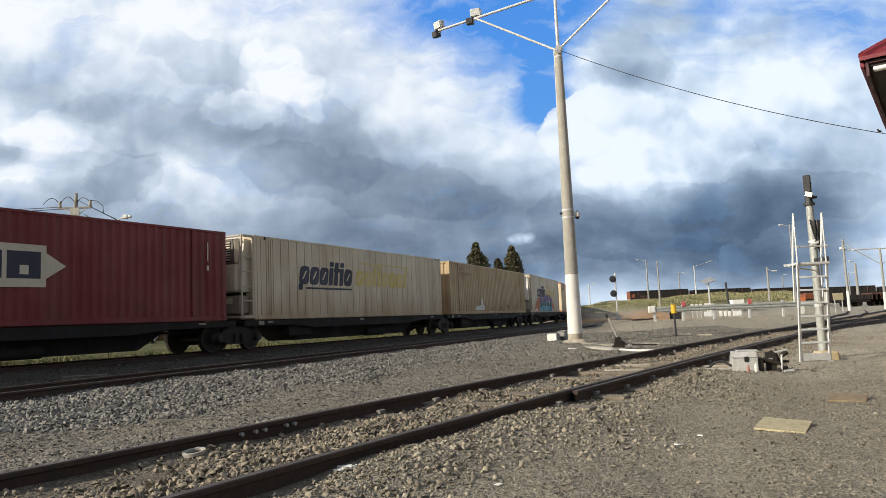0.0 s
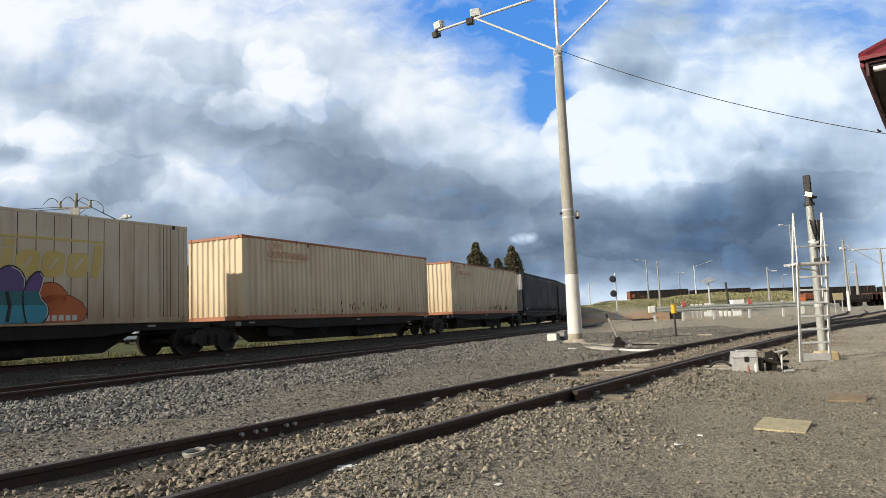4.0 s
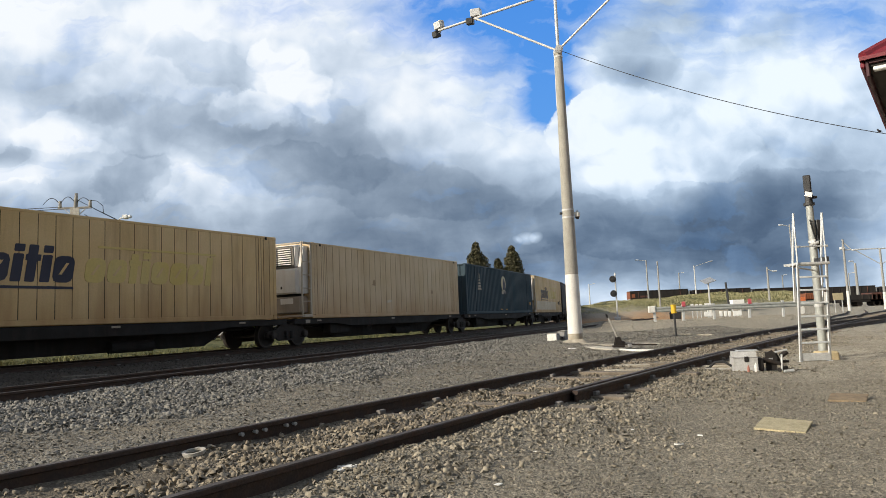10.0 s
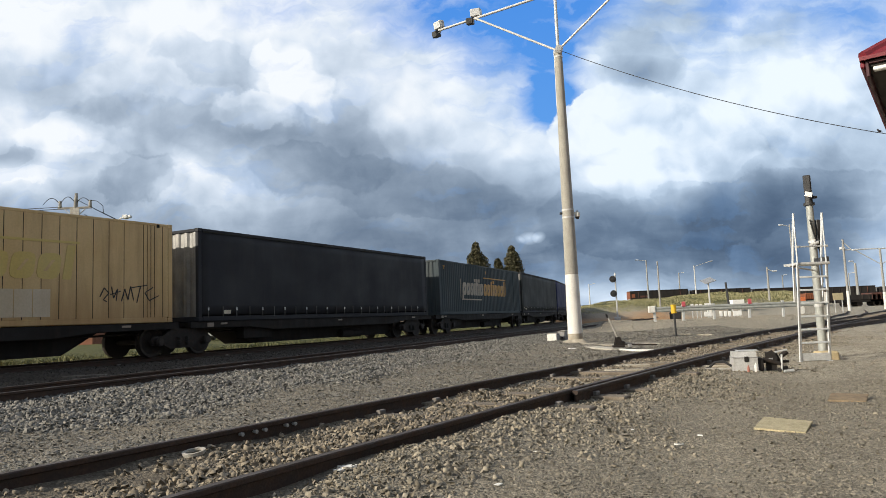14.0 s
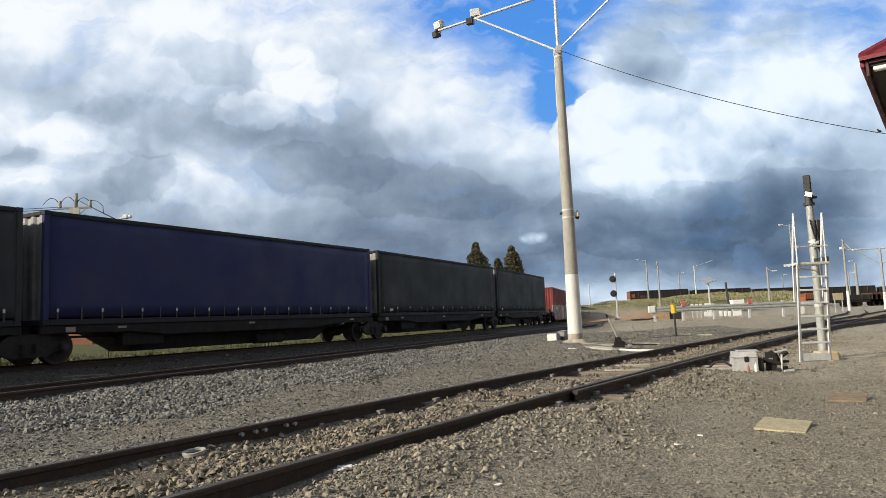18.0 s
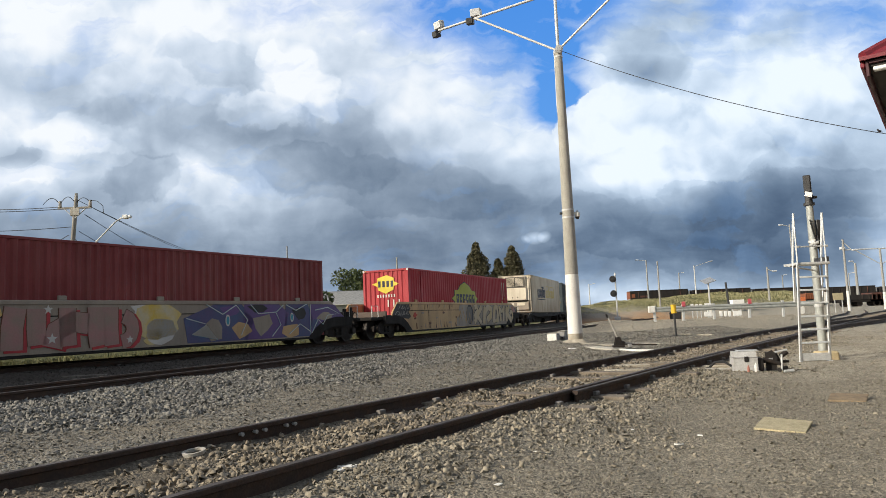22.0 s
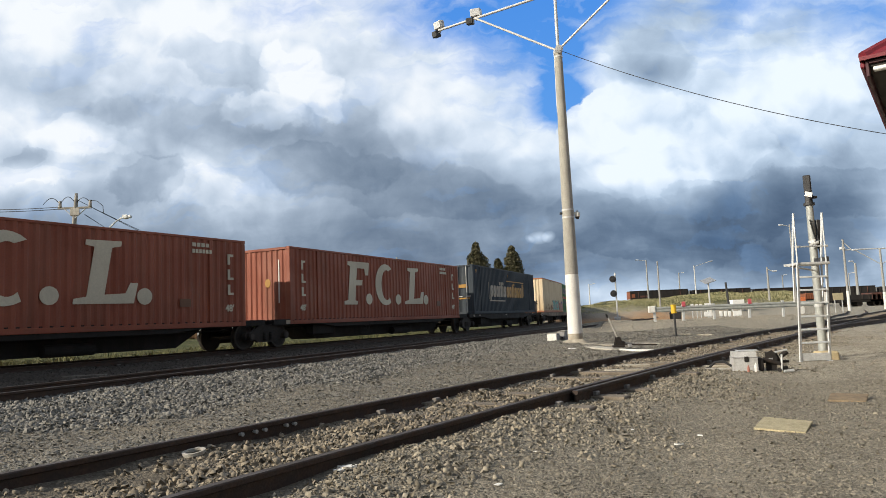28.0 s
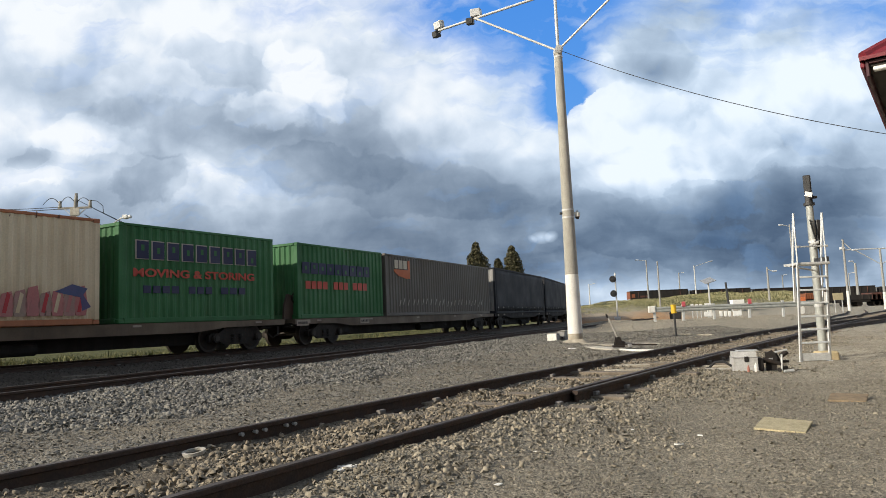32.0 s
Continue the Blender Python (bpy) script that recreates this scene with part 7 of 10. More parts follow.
street_pole()
for _p, _q, _s in (((-26.66, 48.00, 9.94), (-49.84, 56.00, 12.93), 0.5), ((-24.49, 48.00, 9.89), (-44.48, 50.00, 11.23), 0.5), ((-25.85, 48.00, 8.51), (-44.41, 50.00, 9.65), 0.4), ((-25.96, 48.00, 7.96), (-35.79, 52.00, 4.94), 0.2),
                   ((-24.49, 48.00, 9.89), (-37.58, 130.00, 12.70), 0.8), ((-25.48, 48.00, 10.45), (-39.70, 130.00, 13.00), 0.8), ((-25.26, 48.00, 8.17), (-38.10, 110.00, 8.02), 0.8), ((-24.88, 48.00, 9.35), (-39.60, 120.00, 10.05), 1.0)):
    hanging("power_line", _p, _q, _s, 0.022, "thin dark power line strung above the street", 16, "power lines")


M["brick_wall"] = surface("brick_wall", (0.30, 0.13, 0.075), (0.25, 0.11, 0.065), 3, 0.9, 0, 0.3, 30)
M["weatherboard"] = surface("weatherboard", (0.62, 0.60, 0.55), (0.55, 0.53, 0.49), 2, 0.8)
M["roof_grey"] = surface("grey_roof_sheet", (0.34, 0.34, 0.33), (0.28, 0.28, 0.27), 3, 0.6, 0.2)
M["roof_tile"] = surface("terracotta_tile", (0.26, 0.10, 0.06), (0.21, 0.085, 0.05), 4, 0.85)
M["window_glass"] = surface("window_glass", (0.03, 0.035, 0.04), (0.045, 0.05, 0.055), 2, 0.08)
M["solar"] = surface("solar_cells", (0.025, 0.03, 0.045), (0.035, 0.04, 0.055), 4, 0.2, 0.2)


def house(x, y, w, d, wall_h, roof_h, turn, wall_mat, roof_mat, label, panels=0, windows=3):
    e = thing("house", pose(x, y, 0, 0, 0, turn), label, "house", "houses along the street")
    walls = part("wall", Geo().box(-w / 2, w / 2, -d / 2, d / 2, -0.2, wall_h, 0.02), wall_mat, e)
    o = 0.4
    g = Geo()
    g.prism([(-d / 2 - o, wall_h - 0.1), (d / 2 + o, wall_h - 0.1), (d / 2 + o, wall_h + 0.02), (0.0, wall_h + roof_h), (-d / 2 - o, wall_h + 0.02)], -w / 2 - o, w / 2 + o, 0, "x")
    roof = part("roof", g, roof_mat, e)
    part("gutter", Geo().box(-w / 2 - o, w / 2 + o, -d / 2 - o - 0.10, -d / 2 - o, wall_h - 0.09, wall_h + 0.03, 0.02), M["weatherboard"], e)
    for i in range(windows):
        cx = -w / 2 + w * (i + 0.5) / windows
        win = part("window", Geo().box(cx - 0.75, cx + 0.75, -d / 2 - 0.03, -d / 2 + 0.02, 0.9, 2.2, 0.01), M["weatherboard"], e)
        for s in (-1, 1):
            part("pane", Geo().box(cx + s * 0.36 - 0.31, cx + s * 0.36 + 0.31, -d / 2 - 0.045, -d / 2 - 0.03, 1.0, 2.1, 0), M["window_glass"], win)
    sl = math.atan2(roof_h, d / 2 + o)
    for i in range(panels):
        cx = -w / 2 + 1.2 + i * 1.75
        m = Matrix.Translation((cx, -d / 4 - 0.1, wall_h + roof_h * 0.52)) @ pose(0, 0, 0, math.degrees(sl), 0, 0)
        part("roof_panel", Geo().box(-0.8, 0.8, -1.4, 1.4, 0.06, 0.12, 0.01, 0, m), M["solar"], roof, "dark solar panel on the roof")


house(-41.9, 62, 13, 9, 3.1, 1.9, 0, M["weatherboard"], M["roof_grey"], "white weatherboard house with solar panels on a grey roof", 7)
house(-35.0, 68, 5.4, 8, 4.4, 0.9, 0, M["brick_wall"], M["roof_tile"], "low red brick house with a tiled roof", 0, 2)
house(-52.5, 66, 12, 9, 3.0, 1.6, 0, M["brick_wall"], M["roof_tile"], "low brick house with a tiled roof", 0, 3)
house(-14.5, 98, 9, 8, 3.6, 2.0, 10, M["weatherboard"], M["roof_grey"], "pale house half hidden behind trees", 0, 3)
house(-29.0, 84, 8, 6, 2.9, 1.2, 0, M["weatherboard"], M["roof_grey"], "small pale house beneath the palm", 0, 2)


def brick_shed():
    """A low flat-roofed brick building across the street, its windows under a pale fascia."""
    e = thing("brick_shed", pose(-27.8, 50.0, 0.25, 0, 0, 2), "low brown brick building with a flat roof across the street", "building", "houses along the street")
    part("wall", Geo().box(-2.55, 2.5, 0.0, 3.4, -0.3, 2.42, 0.02), M["brick_wall"], e)
    part("roof", Geo().box(-2.75, 2.7, -0.25, 3.6, 2.42, 2.56, 0.02), M["roof_grey"], e)
    part("fascia", Geo().box(-2.75, 2.7, -0.29, -0.25, 2.42, 2.60, 0.01), M["weatherboard"], e)
    for cx, w in ((-1.55, 1.7), (1.15, 1.2)):
        win = part("window", Geo().box(cx - w / 2, cx + w / 2, -0.04, 0.02, 1.35, 2.22, 0.01), M["roof_grey"], e)
        for k in (-1, 1):
            part("pane", Geo().box(cx + k * w / 4 - w / 4 + 0.05, cx + k * w / 4 + w / 4 - 0.05, -0.055, -0.04, 1.40, 2.17, 0), M["window_glass"], win)


brick_shed()


def white_shed():
    e = thing("metal_shed", pose(-32.2, 50.6, 0.25, 0, 0, 2), "pale metal shed with a wide door across the street", "shed", "houses along the street")
    part("wall", Geo().box(-2.4, 1.5, 0.0, 3.0, -0.3, 3.55, 0.02), M["weatherboard"], e)
    part("roof", Geo().box(-2.5, 1.6, -0.12, 3.1, 3.55, 3.66, 0.02), M["roof_grey"], e)
    part("door", Geo().box(-0.3, 1.1, -0.03, 0.02, 0.0, 2.7, 0.01), M["roof_grey"], e)


white_shed()


def leaf_cloud(centres, radii, n, size, seed, flat=0.5):
    """Many small leaf clusters in and round some clumps; each leaf is a bent pair of faces."""
    rs = np.random.RandomState(seed)
    c = np.array(centres)[rs.randint(0, len(centres), n)]
    pick = rs.randint(0, len(centres), n)
    c, r = np.array(centres)[pick], np.array(radii)[pick]
    d = rs.normal(size=(n, 3))
    d /= np.linalg.norm(d, axis=1)[:, None]
    pos = c + d * (r * rs.uniform(0.55, 1.08, n) ** 0.6)[:, None]
    a = rs.normal(size=(n, 3)) + d * 0.4
    a /= np.linalg.norm(a, axis=1)[:, None]
    b = np.cross(a, rs.normal(size=(n, 3)))
    b /= np.linalg.norm(b, axis=1)[:, None]
    s = size * rs.uniform(0.6, 1.4, n)[:, None]
    w = np.cross(a, b) * 0.25 * s
    v = np.stack([pos - a * s, pos - b * s * flat + w, pos + a * s, pos + b * s * flat + w], 1).reshape(-1, 3)
    f = np.arange(4 * n).reshape(-1, 4)
    return v, f


def np_mesh(name, v, f, mat):
    me = bpy.data.meshes.new(name)
    k = f.shape[1]
    me.vertices.add(len(v))
    me.vertices.foreach_set("co", np.ascontiguousarray(v, np.float32).ravel())
    me.loops.add(f.size)
    me.loops.foreach_set("vertex_index", np.ascontiguousarray(f, np.int32).ravel())
    me.polygons.add(len(f))
    me.polygons.foreach_set("loop_start", np.arange(0, f.size, k, dtype=np.int32))
    me.update(calc_edges=True)
    me.materials.append(mat)
    return me


M["leaf_dark"] = island_surface("dark_leaves", (0.032, 0.052, 0.017), (0.12, 0.145, 0.048), 0.75)
M["leaf_conifer"] = island_surface("conifer_needles", (0.042, 0.044, 0.024), (0.160, 0.145, 0.078), 0.85)
M["leaf_twig"] = island_surface("winter_twigs", (0.15, 0.085, 0.045), (0.34, 0.215, 0.12), 0.9)
M["leaf_palm"] = island_surface("palm_fronds", (0.035, 0.055, 0.018), (0.14, 0.16, 0.055), 0.7)
M["bark"] = surface("bark", (0.16, 0.12, 0.09), (0.11, 0.085, 0.065), 4, 0.95, 0, 0.8, 20)


def tree(x, y, h, spread, seed, mat, label, n=5000, size=0.22, trunk_frac=0.35, clumps=26, name="tree"):
    rnd = random.Random(seed)
    e = thing(name, pose(x, y, ground_z(x, y)), label, "tree", "trees beyond the train")
    r = 0.035 * h
    trunk = Geo().tube((0, 0, -0.2), (0.1, 0, h * trunk_frac), r, r * 0.7, 10)
    cs, rr = [], []
    limbs = Geo()
    for i in range(clumps):
        a, t = rnd.uniform(0, 6.283), rnd.random() ** 0.7
        zc = h * (trunk_frac * 0.75 + (1 - trunk_frac * 0.75) * rnd.uniform(0.08, 0.93))
        fz = (zc / h - trunk_frac) / (1 - trunk_frac)
        lim = spread * math.sqrt(max(0.12, 1 - (2 * max(fz, 0) - 0.9) ** 2 * 0.75))
        p = (lim * t * math.cos(a), lim * t * math.sin(a), zc)
        cs.append(p)
        rr.append(spread * rnd.uniform(0.20, 0.36))
        if i % 2 == 0:
            limbs.tube((0.05, 0, h * trunk_frac * 0.8), p, r * 0.4, r * 0.12, 6)
    part("trunk", trunk, M["bark"], e)
    part("branchwork", limbs, M["bark"], e)
    v, f = leaf_cloud(cs, rr, n, size, seed)
    part("crown", np_mesh("crown", v, f, mat), None, e)


def conifer(x, y, h, r, seed, label):
    rnd = random.Random(seed)
    e = thing("conifer", pose(x, y, ground_z(x, y)), label, "tree", "trees beyond the train")
    part("trunk", Geo().tube((0, 0, -0.2), (0, 0, h * 0.9), 0.35, 0.06, 10), M["bark"], e)
    cs, rr = [], []
    lobes = [(rnd.uniform(0, 6.283), rnd.uniform(0.05, 0.9), rnd.uniform(0.75, 1.35)) for _ in range(9)]
    for i in range(150):
        fz = rnd.random() ** 1.15
        z = h * (0.12 + 0.86 * fz)
        a = rnd.uniform(0, 6.283)
        swell = 1.0
        for la, lz, lk in lobes:
            if abs(fz - lz) < 0.12 and math.cos(a - la) > 0.3:
                swell = lk
        w = r * (1 - fz) ** 0.9 * rnd.uniform(0.25, 1.0) * swell
        cs.append((w * math.cos(a), w * math.sin(a), z))
        rr.append(r * (0.30 - 0.20 * fz))
    v, f = leaf_cloud(cs, rr, 16000, 0.24, seed, 0.35)
    part("crown", np_mesh("crown", v, f, M["leaf_conifer"]), None, e)


def bush(x, y, w, h, seed, label, mat, n=6000):
    """A thicket of thin upright twigs."""
    rs = np.random.RandomState(seed)
    e = thing("bare_bush", pose(x, y, ground_z(x, y)), label, "bush", "bushes beyond the train")
    px = rs.uniform(-w / 2, w / 2, n)
    env = np.clip(1 - np.abs(2 * px / w) ** 3.2, 0.05, 1) * h * (0.80 + 0.13 * np.sin(px * 2.1 + seed) + 0.09 * np.sin(px * 5.3) + 0.05 * np.sin(px * 11.7))
    env = env * rs.uniform(0.82, 1.06, n)
    z0 = rs.uniform(0, 0.75, n) * env
    ln = rs.uniform(0.5, 1.0, n) * 0.42 * h
    py = rs.uniform(-w / 4, w / 4, n)
    lean = rs.normal(0, 0.34, (n, 2))
    top = np.minimum(z0 + ln, env * rs.uniform(0.9, 1.1, n))
    t = 0.018
    v = np.stack([np.stack([px - t, py, z0], -1), np.stack([px + t, py, z0], -1), np.stack([px + lean[:, 0], py + lean[:, 1], top], -1)], 1).reshape(-1, 3)
    part("twig_mass", np_mesh("twig_mass", v, np.arange(3 * n).reshape(-1, 3), mat), None, e)
    g = Geo()
    for i in range(14):
        xx = -w / 2 + w * (i + 0.5) / 14
        g.tube((xx * 0.6, 0, -0.1), (xx, 0, 0.5 * h), 0.06, 0.03, 6)
    part("stem_clump", g, M["bark"], e)


def palm(x, y, h, seed):
    rnd = random.Random(seed)
    e = thing("palm_tree", pose(x, y, ground_z(x, y)), "palm tree with drooping fronds over a pale trunk", "tree", "trees beyond the train")
    part("trunk", Geo().tube((0, 0, -0.2), (0.15, 0, h * 0.7), 0.38, 0.26, 12), M["wood_pole"], e)
    part("fruit_bunch", Geo().tube((-0.6, -0.3, h * 0.62), (-0.4, -0.2, h * 0.76), 0.22, 0.30, 10), PAINT["mustard"], e)
    for i in range(38):
        a = i * 2.399
        el = rnd.uniform(-0.25, 1.35)
        L = h * 0.42 * rnd.uniform(0.85, 1.15)
        g = Geo()
        prev, steps = None, 10
        for k in range(steps + 1):
            t = k / steps
            rr_ = L * t * math.cos(el) * (1 - 0.15 * t)
            zz = h * 0.74 + L * (math.sin(el) * t - 0.75 * t * t)
            p = Vector((0.15 + rr_ * math.cos(a), rr_ * math.sin(a), zz))
            if prev is not None:
                side = Vector((-math.sin(a), math.cos(a), 0))
                for s in (-1, 1):
                    for q in (0.25, 0.75):
                        b0 = prev.lerp(p, q)
                        tip = b0 + side * s * 0.75 * (1 - 0.5 * t) + (p - prev) * 0.8 - Vector((0, 0, 0.35))
                        g.add([b0 - (p - prev) * 0.16, b0 + (p - prev) * 0.16, tip], [(0, 1, 2)])
                g.tube(prev, p, 0.03, None, 5)
            prev = p
        part("frond", g, M["leaf_palm"], e)


tree(-29.4, 70, 8.9, 3.0, 3, M["leaf_dark"], "dense dark green broad tree behind the train", 20000, 0.15, 0.2, 70)
tree(-28.6, 76, 7.6, 2.4, 13, M["leaf_dark"], "dark green garden tree behind the train", 12000, 0.15, 0.2, 50)
bush(-23.2, 58, 8.6, 5.2, 4, "tall thicket of bare orange-brown winter twigs", M["leaf_twig"], 30000)
tree(-26.2, 55.5, 4.3, 2.0, 19, M["leaf_dark"], "dense green shrub before the bare thicket", 9000, 0.12, 0.05, 40)
palm(-23.9, 70, 9.4, 5)
tree(-13.5, 105, 8.8, 4.2, 6, M["leaf_dark"], "open-crowned gum tree among the houses", 3600, 0.24, 0.4, 18)
tree(-16.0, 82, 5.0, 3.0, 7, M["leaf_dark"], "low dark shrub tree along the street", 3000, 0.2, 0.15, 18)
tree(-9.0, 112, 5.5, 3.2, 8, M["leaf_dark"], "low dark tree along the street", 2600, 0.24, 0.2, 18)
tree(-20.0, 74, 4.6, 2.2, 9, M["leaf_dark"], "dark shrub at the foot of the palm", 2600, 0.18, 0.15, 14)
conifer(*(5.69, 120.00), 13.9, 4.7, 10, "tall dark cypress tree behind the train")
conifer(*(11.82, 120.00), 12.5, 4.6, 11, "tall dark cypress tree with ragged sides")
conifer(*(9.39, 120.00), 10.9, 3.6, 12, "smaller dark cypress tree between two others")
yard_pole((-6.39, 95.00, 9.75), 0, 0.2, M["concrete"], "pale slim pole standing behind the train", None)
yard_pole((-21.38, 95.00, 11.94), 0, 0.14, M["wood_pole"], "distant power pole top above the containers", None)
yard_pole((24.82, 140.00, 6.06), 0, 0.15, M["galv"], "distant slim lamp pole", (0.7, 0.0))


def car(x, y, turn, body_mat, label):
    e = thing("car", pose(x, y, ground_z(x, y), 0, 0, turn), label, "car", "cars parked on the street")
    low = [(-2.15, 0.32), (2.15, 0.32), (2.2, 0.55), (2.1, 0.80), (1.15, 0.93), (-1.9, 0.95), (-2.2, 0.80), (-2.22, 0.5)]
    top = [(-1.95, 0.93), (1.15, 0.92), (0.42, 1.40), (0.1, 1.46), (-1.1, 1.46), (-1.5, 1.38)]
    b = part("body", Geo().prism(low, -0.86, 0.86).prism([(p[0] * 0.99, p[1]) for p in top], -0.70, 0.70), body_mat, e)
    for s in (-1, 1):
        part("side_window", Geo().prism([(-1.7, 0.98), (0.95, 0.97), (0.36, 1.34), (-1.4, 1.34)], s * 0.70, s * 0.712), M["window_glass"], b)
    part("windscreen", Geo().prism([(0.50, 1.37), (1.10, 0.96), (1.125, 0.965), (0.525, 1.378)], -0.62, 0.62), M["window_glass"], b)
    part("rear_window", Geo().prism([(-1.52, 1.36), (-1.92, 0.98), (-1.945, 0.985), (-1.545, 1.37)], -0.6, 0.6), M["window_glass"], b)
    for sx in (-1.3, 1.35):
        for sy in (-1, 1):
            w = part("wheel", Geo().tube((sx, sy * 0.70, 0.31), (sx, sy * 0.88, 0.31), 0.31, None, 18), M["dark_plastic"], e)
            part("rim", Geo().tube((sx, sy * 0.88, 0.31), (sx, sy * 0.89, 0.31), 0.19, None, 12), M["galv"], w)
    for s in (-1, 1):
        part("headlight", Geo().box(2.12, 2.19, s * 0.62 - 0.16, s * 0.62 + 0.16, 0.60, 0.74, 0.02), M["lamp_glass"], e)


_w = surface("white_car_paint", (0.72, 0.73, 0.74), (0.68, 0.69, 0.70), 2, 0.25)
_bl = surface("pale_blue_car_paint", (0.40, 0.48, 0.60), (0.37, 0.45, 0.57), 2, 0.25)
car(-19.4, 43.5, -82, _bl, "pale blue parked car behind the train")
car(-14.5, 45.0, -86, _w, "white parked car behind the train")


def bird(rows):
    e = thing("bird", pose(0, 0, 0), "small dark bird perched on the service wire", "bird")
    part("body", Geo().tube((-0.07, 0, 0.05), (0.03, 0, 0.09), 0.035, 0.05, 10).tube((0.03, 0, 0.09), (0.08, 0, 0.12), 0.05, 0.03, 10), M["dark_plastic"], e)
    part("head", Geo().tube((0.06, 0, 0.12), (0.11, 0, 0.15), 0.036, 0.028, 10), M["dark_plastic"], e)
    part("beak", Geo().tube((0.11, 0, 0.15), (0.15, 0, 0.145), 0.012, 0.003, 6), M["box_grey"], e)
    part("tail", Geo().box(-0.20, -0.06, -0.02, 0.02, 0.03, 0.045, 0.004), M["dark_plastic"], e)
    for s in (-1, 1):
        part("wing", Geo().prism([(-0.12, 0.05), (0.04, 0.07), (0.05, 0.11), (-0.04, 0.10)], s * 0.045, s * 0.055), M["dark_plastic"], e)
        part("leg", Geo().tube((0.0, s * 0.015, 0.05), (0.0, s * 0.015, -0.005), 0.005, None, 5), M["box_grey"], e)
    return e


_k = min(FEED, key=lambda q: (Vector(q) - Vector((12.76, 19.90, 5.89))).length)
BIRD_AT = Vector(_k)
BIRD = bird(None)
for _ob in BIRD.children:
    _ob.data.transform(Matrix.Scale(0.65, 4))


# ------------------------------------------------------------------ loose stones and grass
def rock_field(name, places, sizes, seed, mat, label, shape="stone"):
    """Irregular stones joined in one mesh."""
    rs = np.random.RandomState(seed)
    n = len(places)
    flat = False
    if shape == "chip":
        flat = True
        base = np.array([(1, 0.1, -0.5), (0.1, 1, -0.5), (-1, -0.1, -0.5), (-0.1, -1, -0.5), (0.15, 0.1, 0.6)], float)
        F = np.array([(0, 1, 4), (1, 2, 4), (2, 3, 4), (3, 0, 4)])
    else:
        base = np.array([(1, -0.8, -0.8), (0.9, 1, -0.8), (-1, 0.9, -0.8), (-0.9, -1, -0.8), (0.75, -0.6, 0.75), (0.55, 0.75, 0.85), (-0.7, 0.6, 0.6), (-0.6, -0.7, 0.9)]) * 0.78
        F = np.array([(4, 5, 6), (4, 6, 7), (0, 1, 5), (0, 5, 4), (1, 2, 6), (1, 6, 5), (2, 3, 7), (2, 7, 6), (3, 0, 4), (3, 4, 7)])
    nb = len(base)
    v = (base[None] + rs.uniform(-0.30, 0.30, (n, nb, 3))) * rs.uniform(0.8, 1.2, (n, nb, 1))
    v = v * np.stack([rs.uniform(0.8, 1.45, n), rs.uniform(0.55, 1.0, n), rs.uniform(0.30, 0.65, n)], -1)[:, None, :]
    if flat:
        v[:, :, 2] *= 0.62
    q = rs.normal(size=(n, 4))
    q[:, 1:3] *= 0.16 if flat else 0.42
    q /= np.linalg.norm(q, axis=1)[:, None]
    w, x, y, z = q.T
    R = np.stack([1 - 2 * (y * y + z * z), 2 * (x * y - z * w), 2 * (x * z + y * w), 2 * (x * y + z * w), 1 - 2 * (x * x + z * z), 2 * (y * z - x * w),
                  2 * (x * z - y * w), 2 * (y * z + x * w), 1 - 2 * (x * x + y * y)], -1).reshape(n, 3, 3)
    v = np.einsum("nij,nkj->nki", R, v) * sizes[:, None, None] + places[:, None, :]
    f = (F[None] + (np.arange(n) * nb)[:, None, None]).reshape(-1, 3)
    return tagged(new(name, np_mesh(name, v.reshape(-1, 3), f, mat)), label, "gravel", kind="stuff")


def scatter(n, x0, x1, y0, y1, seed, keep, power=1.0):
    rs = np.random.RandomState(seed)
    x = rs.uniform(x0, x1, n)
    y = y0 + (y1 - y0) * rs.uniform(0, 1, n) ** power
    k = keep(x, y, rs)
    x, y = x[k], y[k]
    return x, y, rs


def sited(x, y, s, sink=0.1):
    return np.stack([x, y, height(x, y) + s * sink], -1)


def in_view(x, y):
    """The stretch of yard that carries loose stones; it thins out to both sides."""
    return np.abs(x) < 0.70 * y + 0.6 + 0.9 * np.abs(np.sin(x * 37.7 + y * 91.3)) ** 3


# brown stones in the siding, in drifts with bare mud between
def keep_siding(x, y, rs):
    d, sd = dist_to(NEAR_LINE[::3], x, y)
    drift = np.sin(x * 2.3 + 0.8 * y) + np.sin(y * 1.9 - x * 3.1 + 1.0) + 0.8 * np.sin(5.1 * x + 4.3 * y)
    return in_view(x, y) & (d < 0.70) & (rs.rand(len(x)) < np.where(drift > -0.75, 0.95, 0.22) * (1 - 0.25 * sstep(7.5, 10.5, y)))


x, y, rs = scatter(260000, -5, 13, 3.2, 26, 21, keep_siding, 1.3)
x, y = x[:52000], y[:52000]
s = 0.009 + 0.023 * rs.rand(len(x)) ** 1.8
rock_field("siding_ballast", sited(x, y, s, 0.2) + np.array([0, 0, 0.018]) * (rs.rand(len(x), 1) < 0.2), s, 22, M["stone_brown"], "brown angular ballast stones between the siding rails")


# grey ballast shoulder of the middle track
def keep_mid(x, y, rs):
    d, sd = dist_to(MID_LINE[::6], x, y)
    d0, s0 = dist_to(NEAR_LINE[::3], x, y)
    p = np.where(sd > 0, 1 - sstep(2.6, 4.4, d + 0.35 * np.sin(x * 1.3 + y)), (d < 0.6) * 0.5)
    return in_view(x, y) & (d > 0.80) & (d0 > 1.1) & (rs.rand(len(x)) < p)


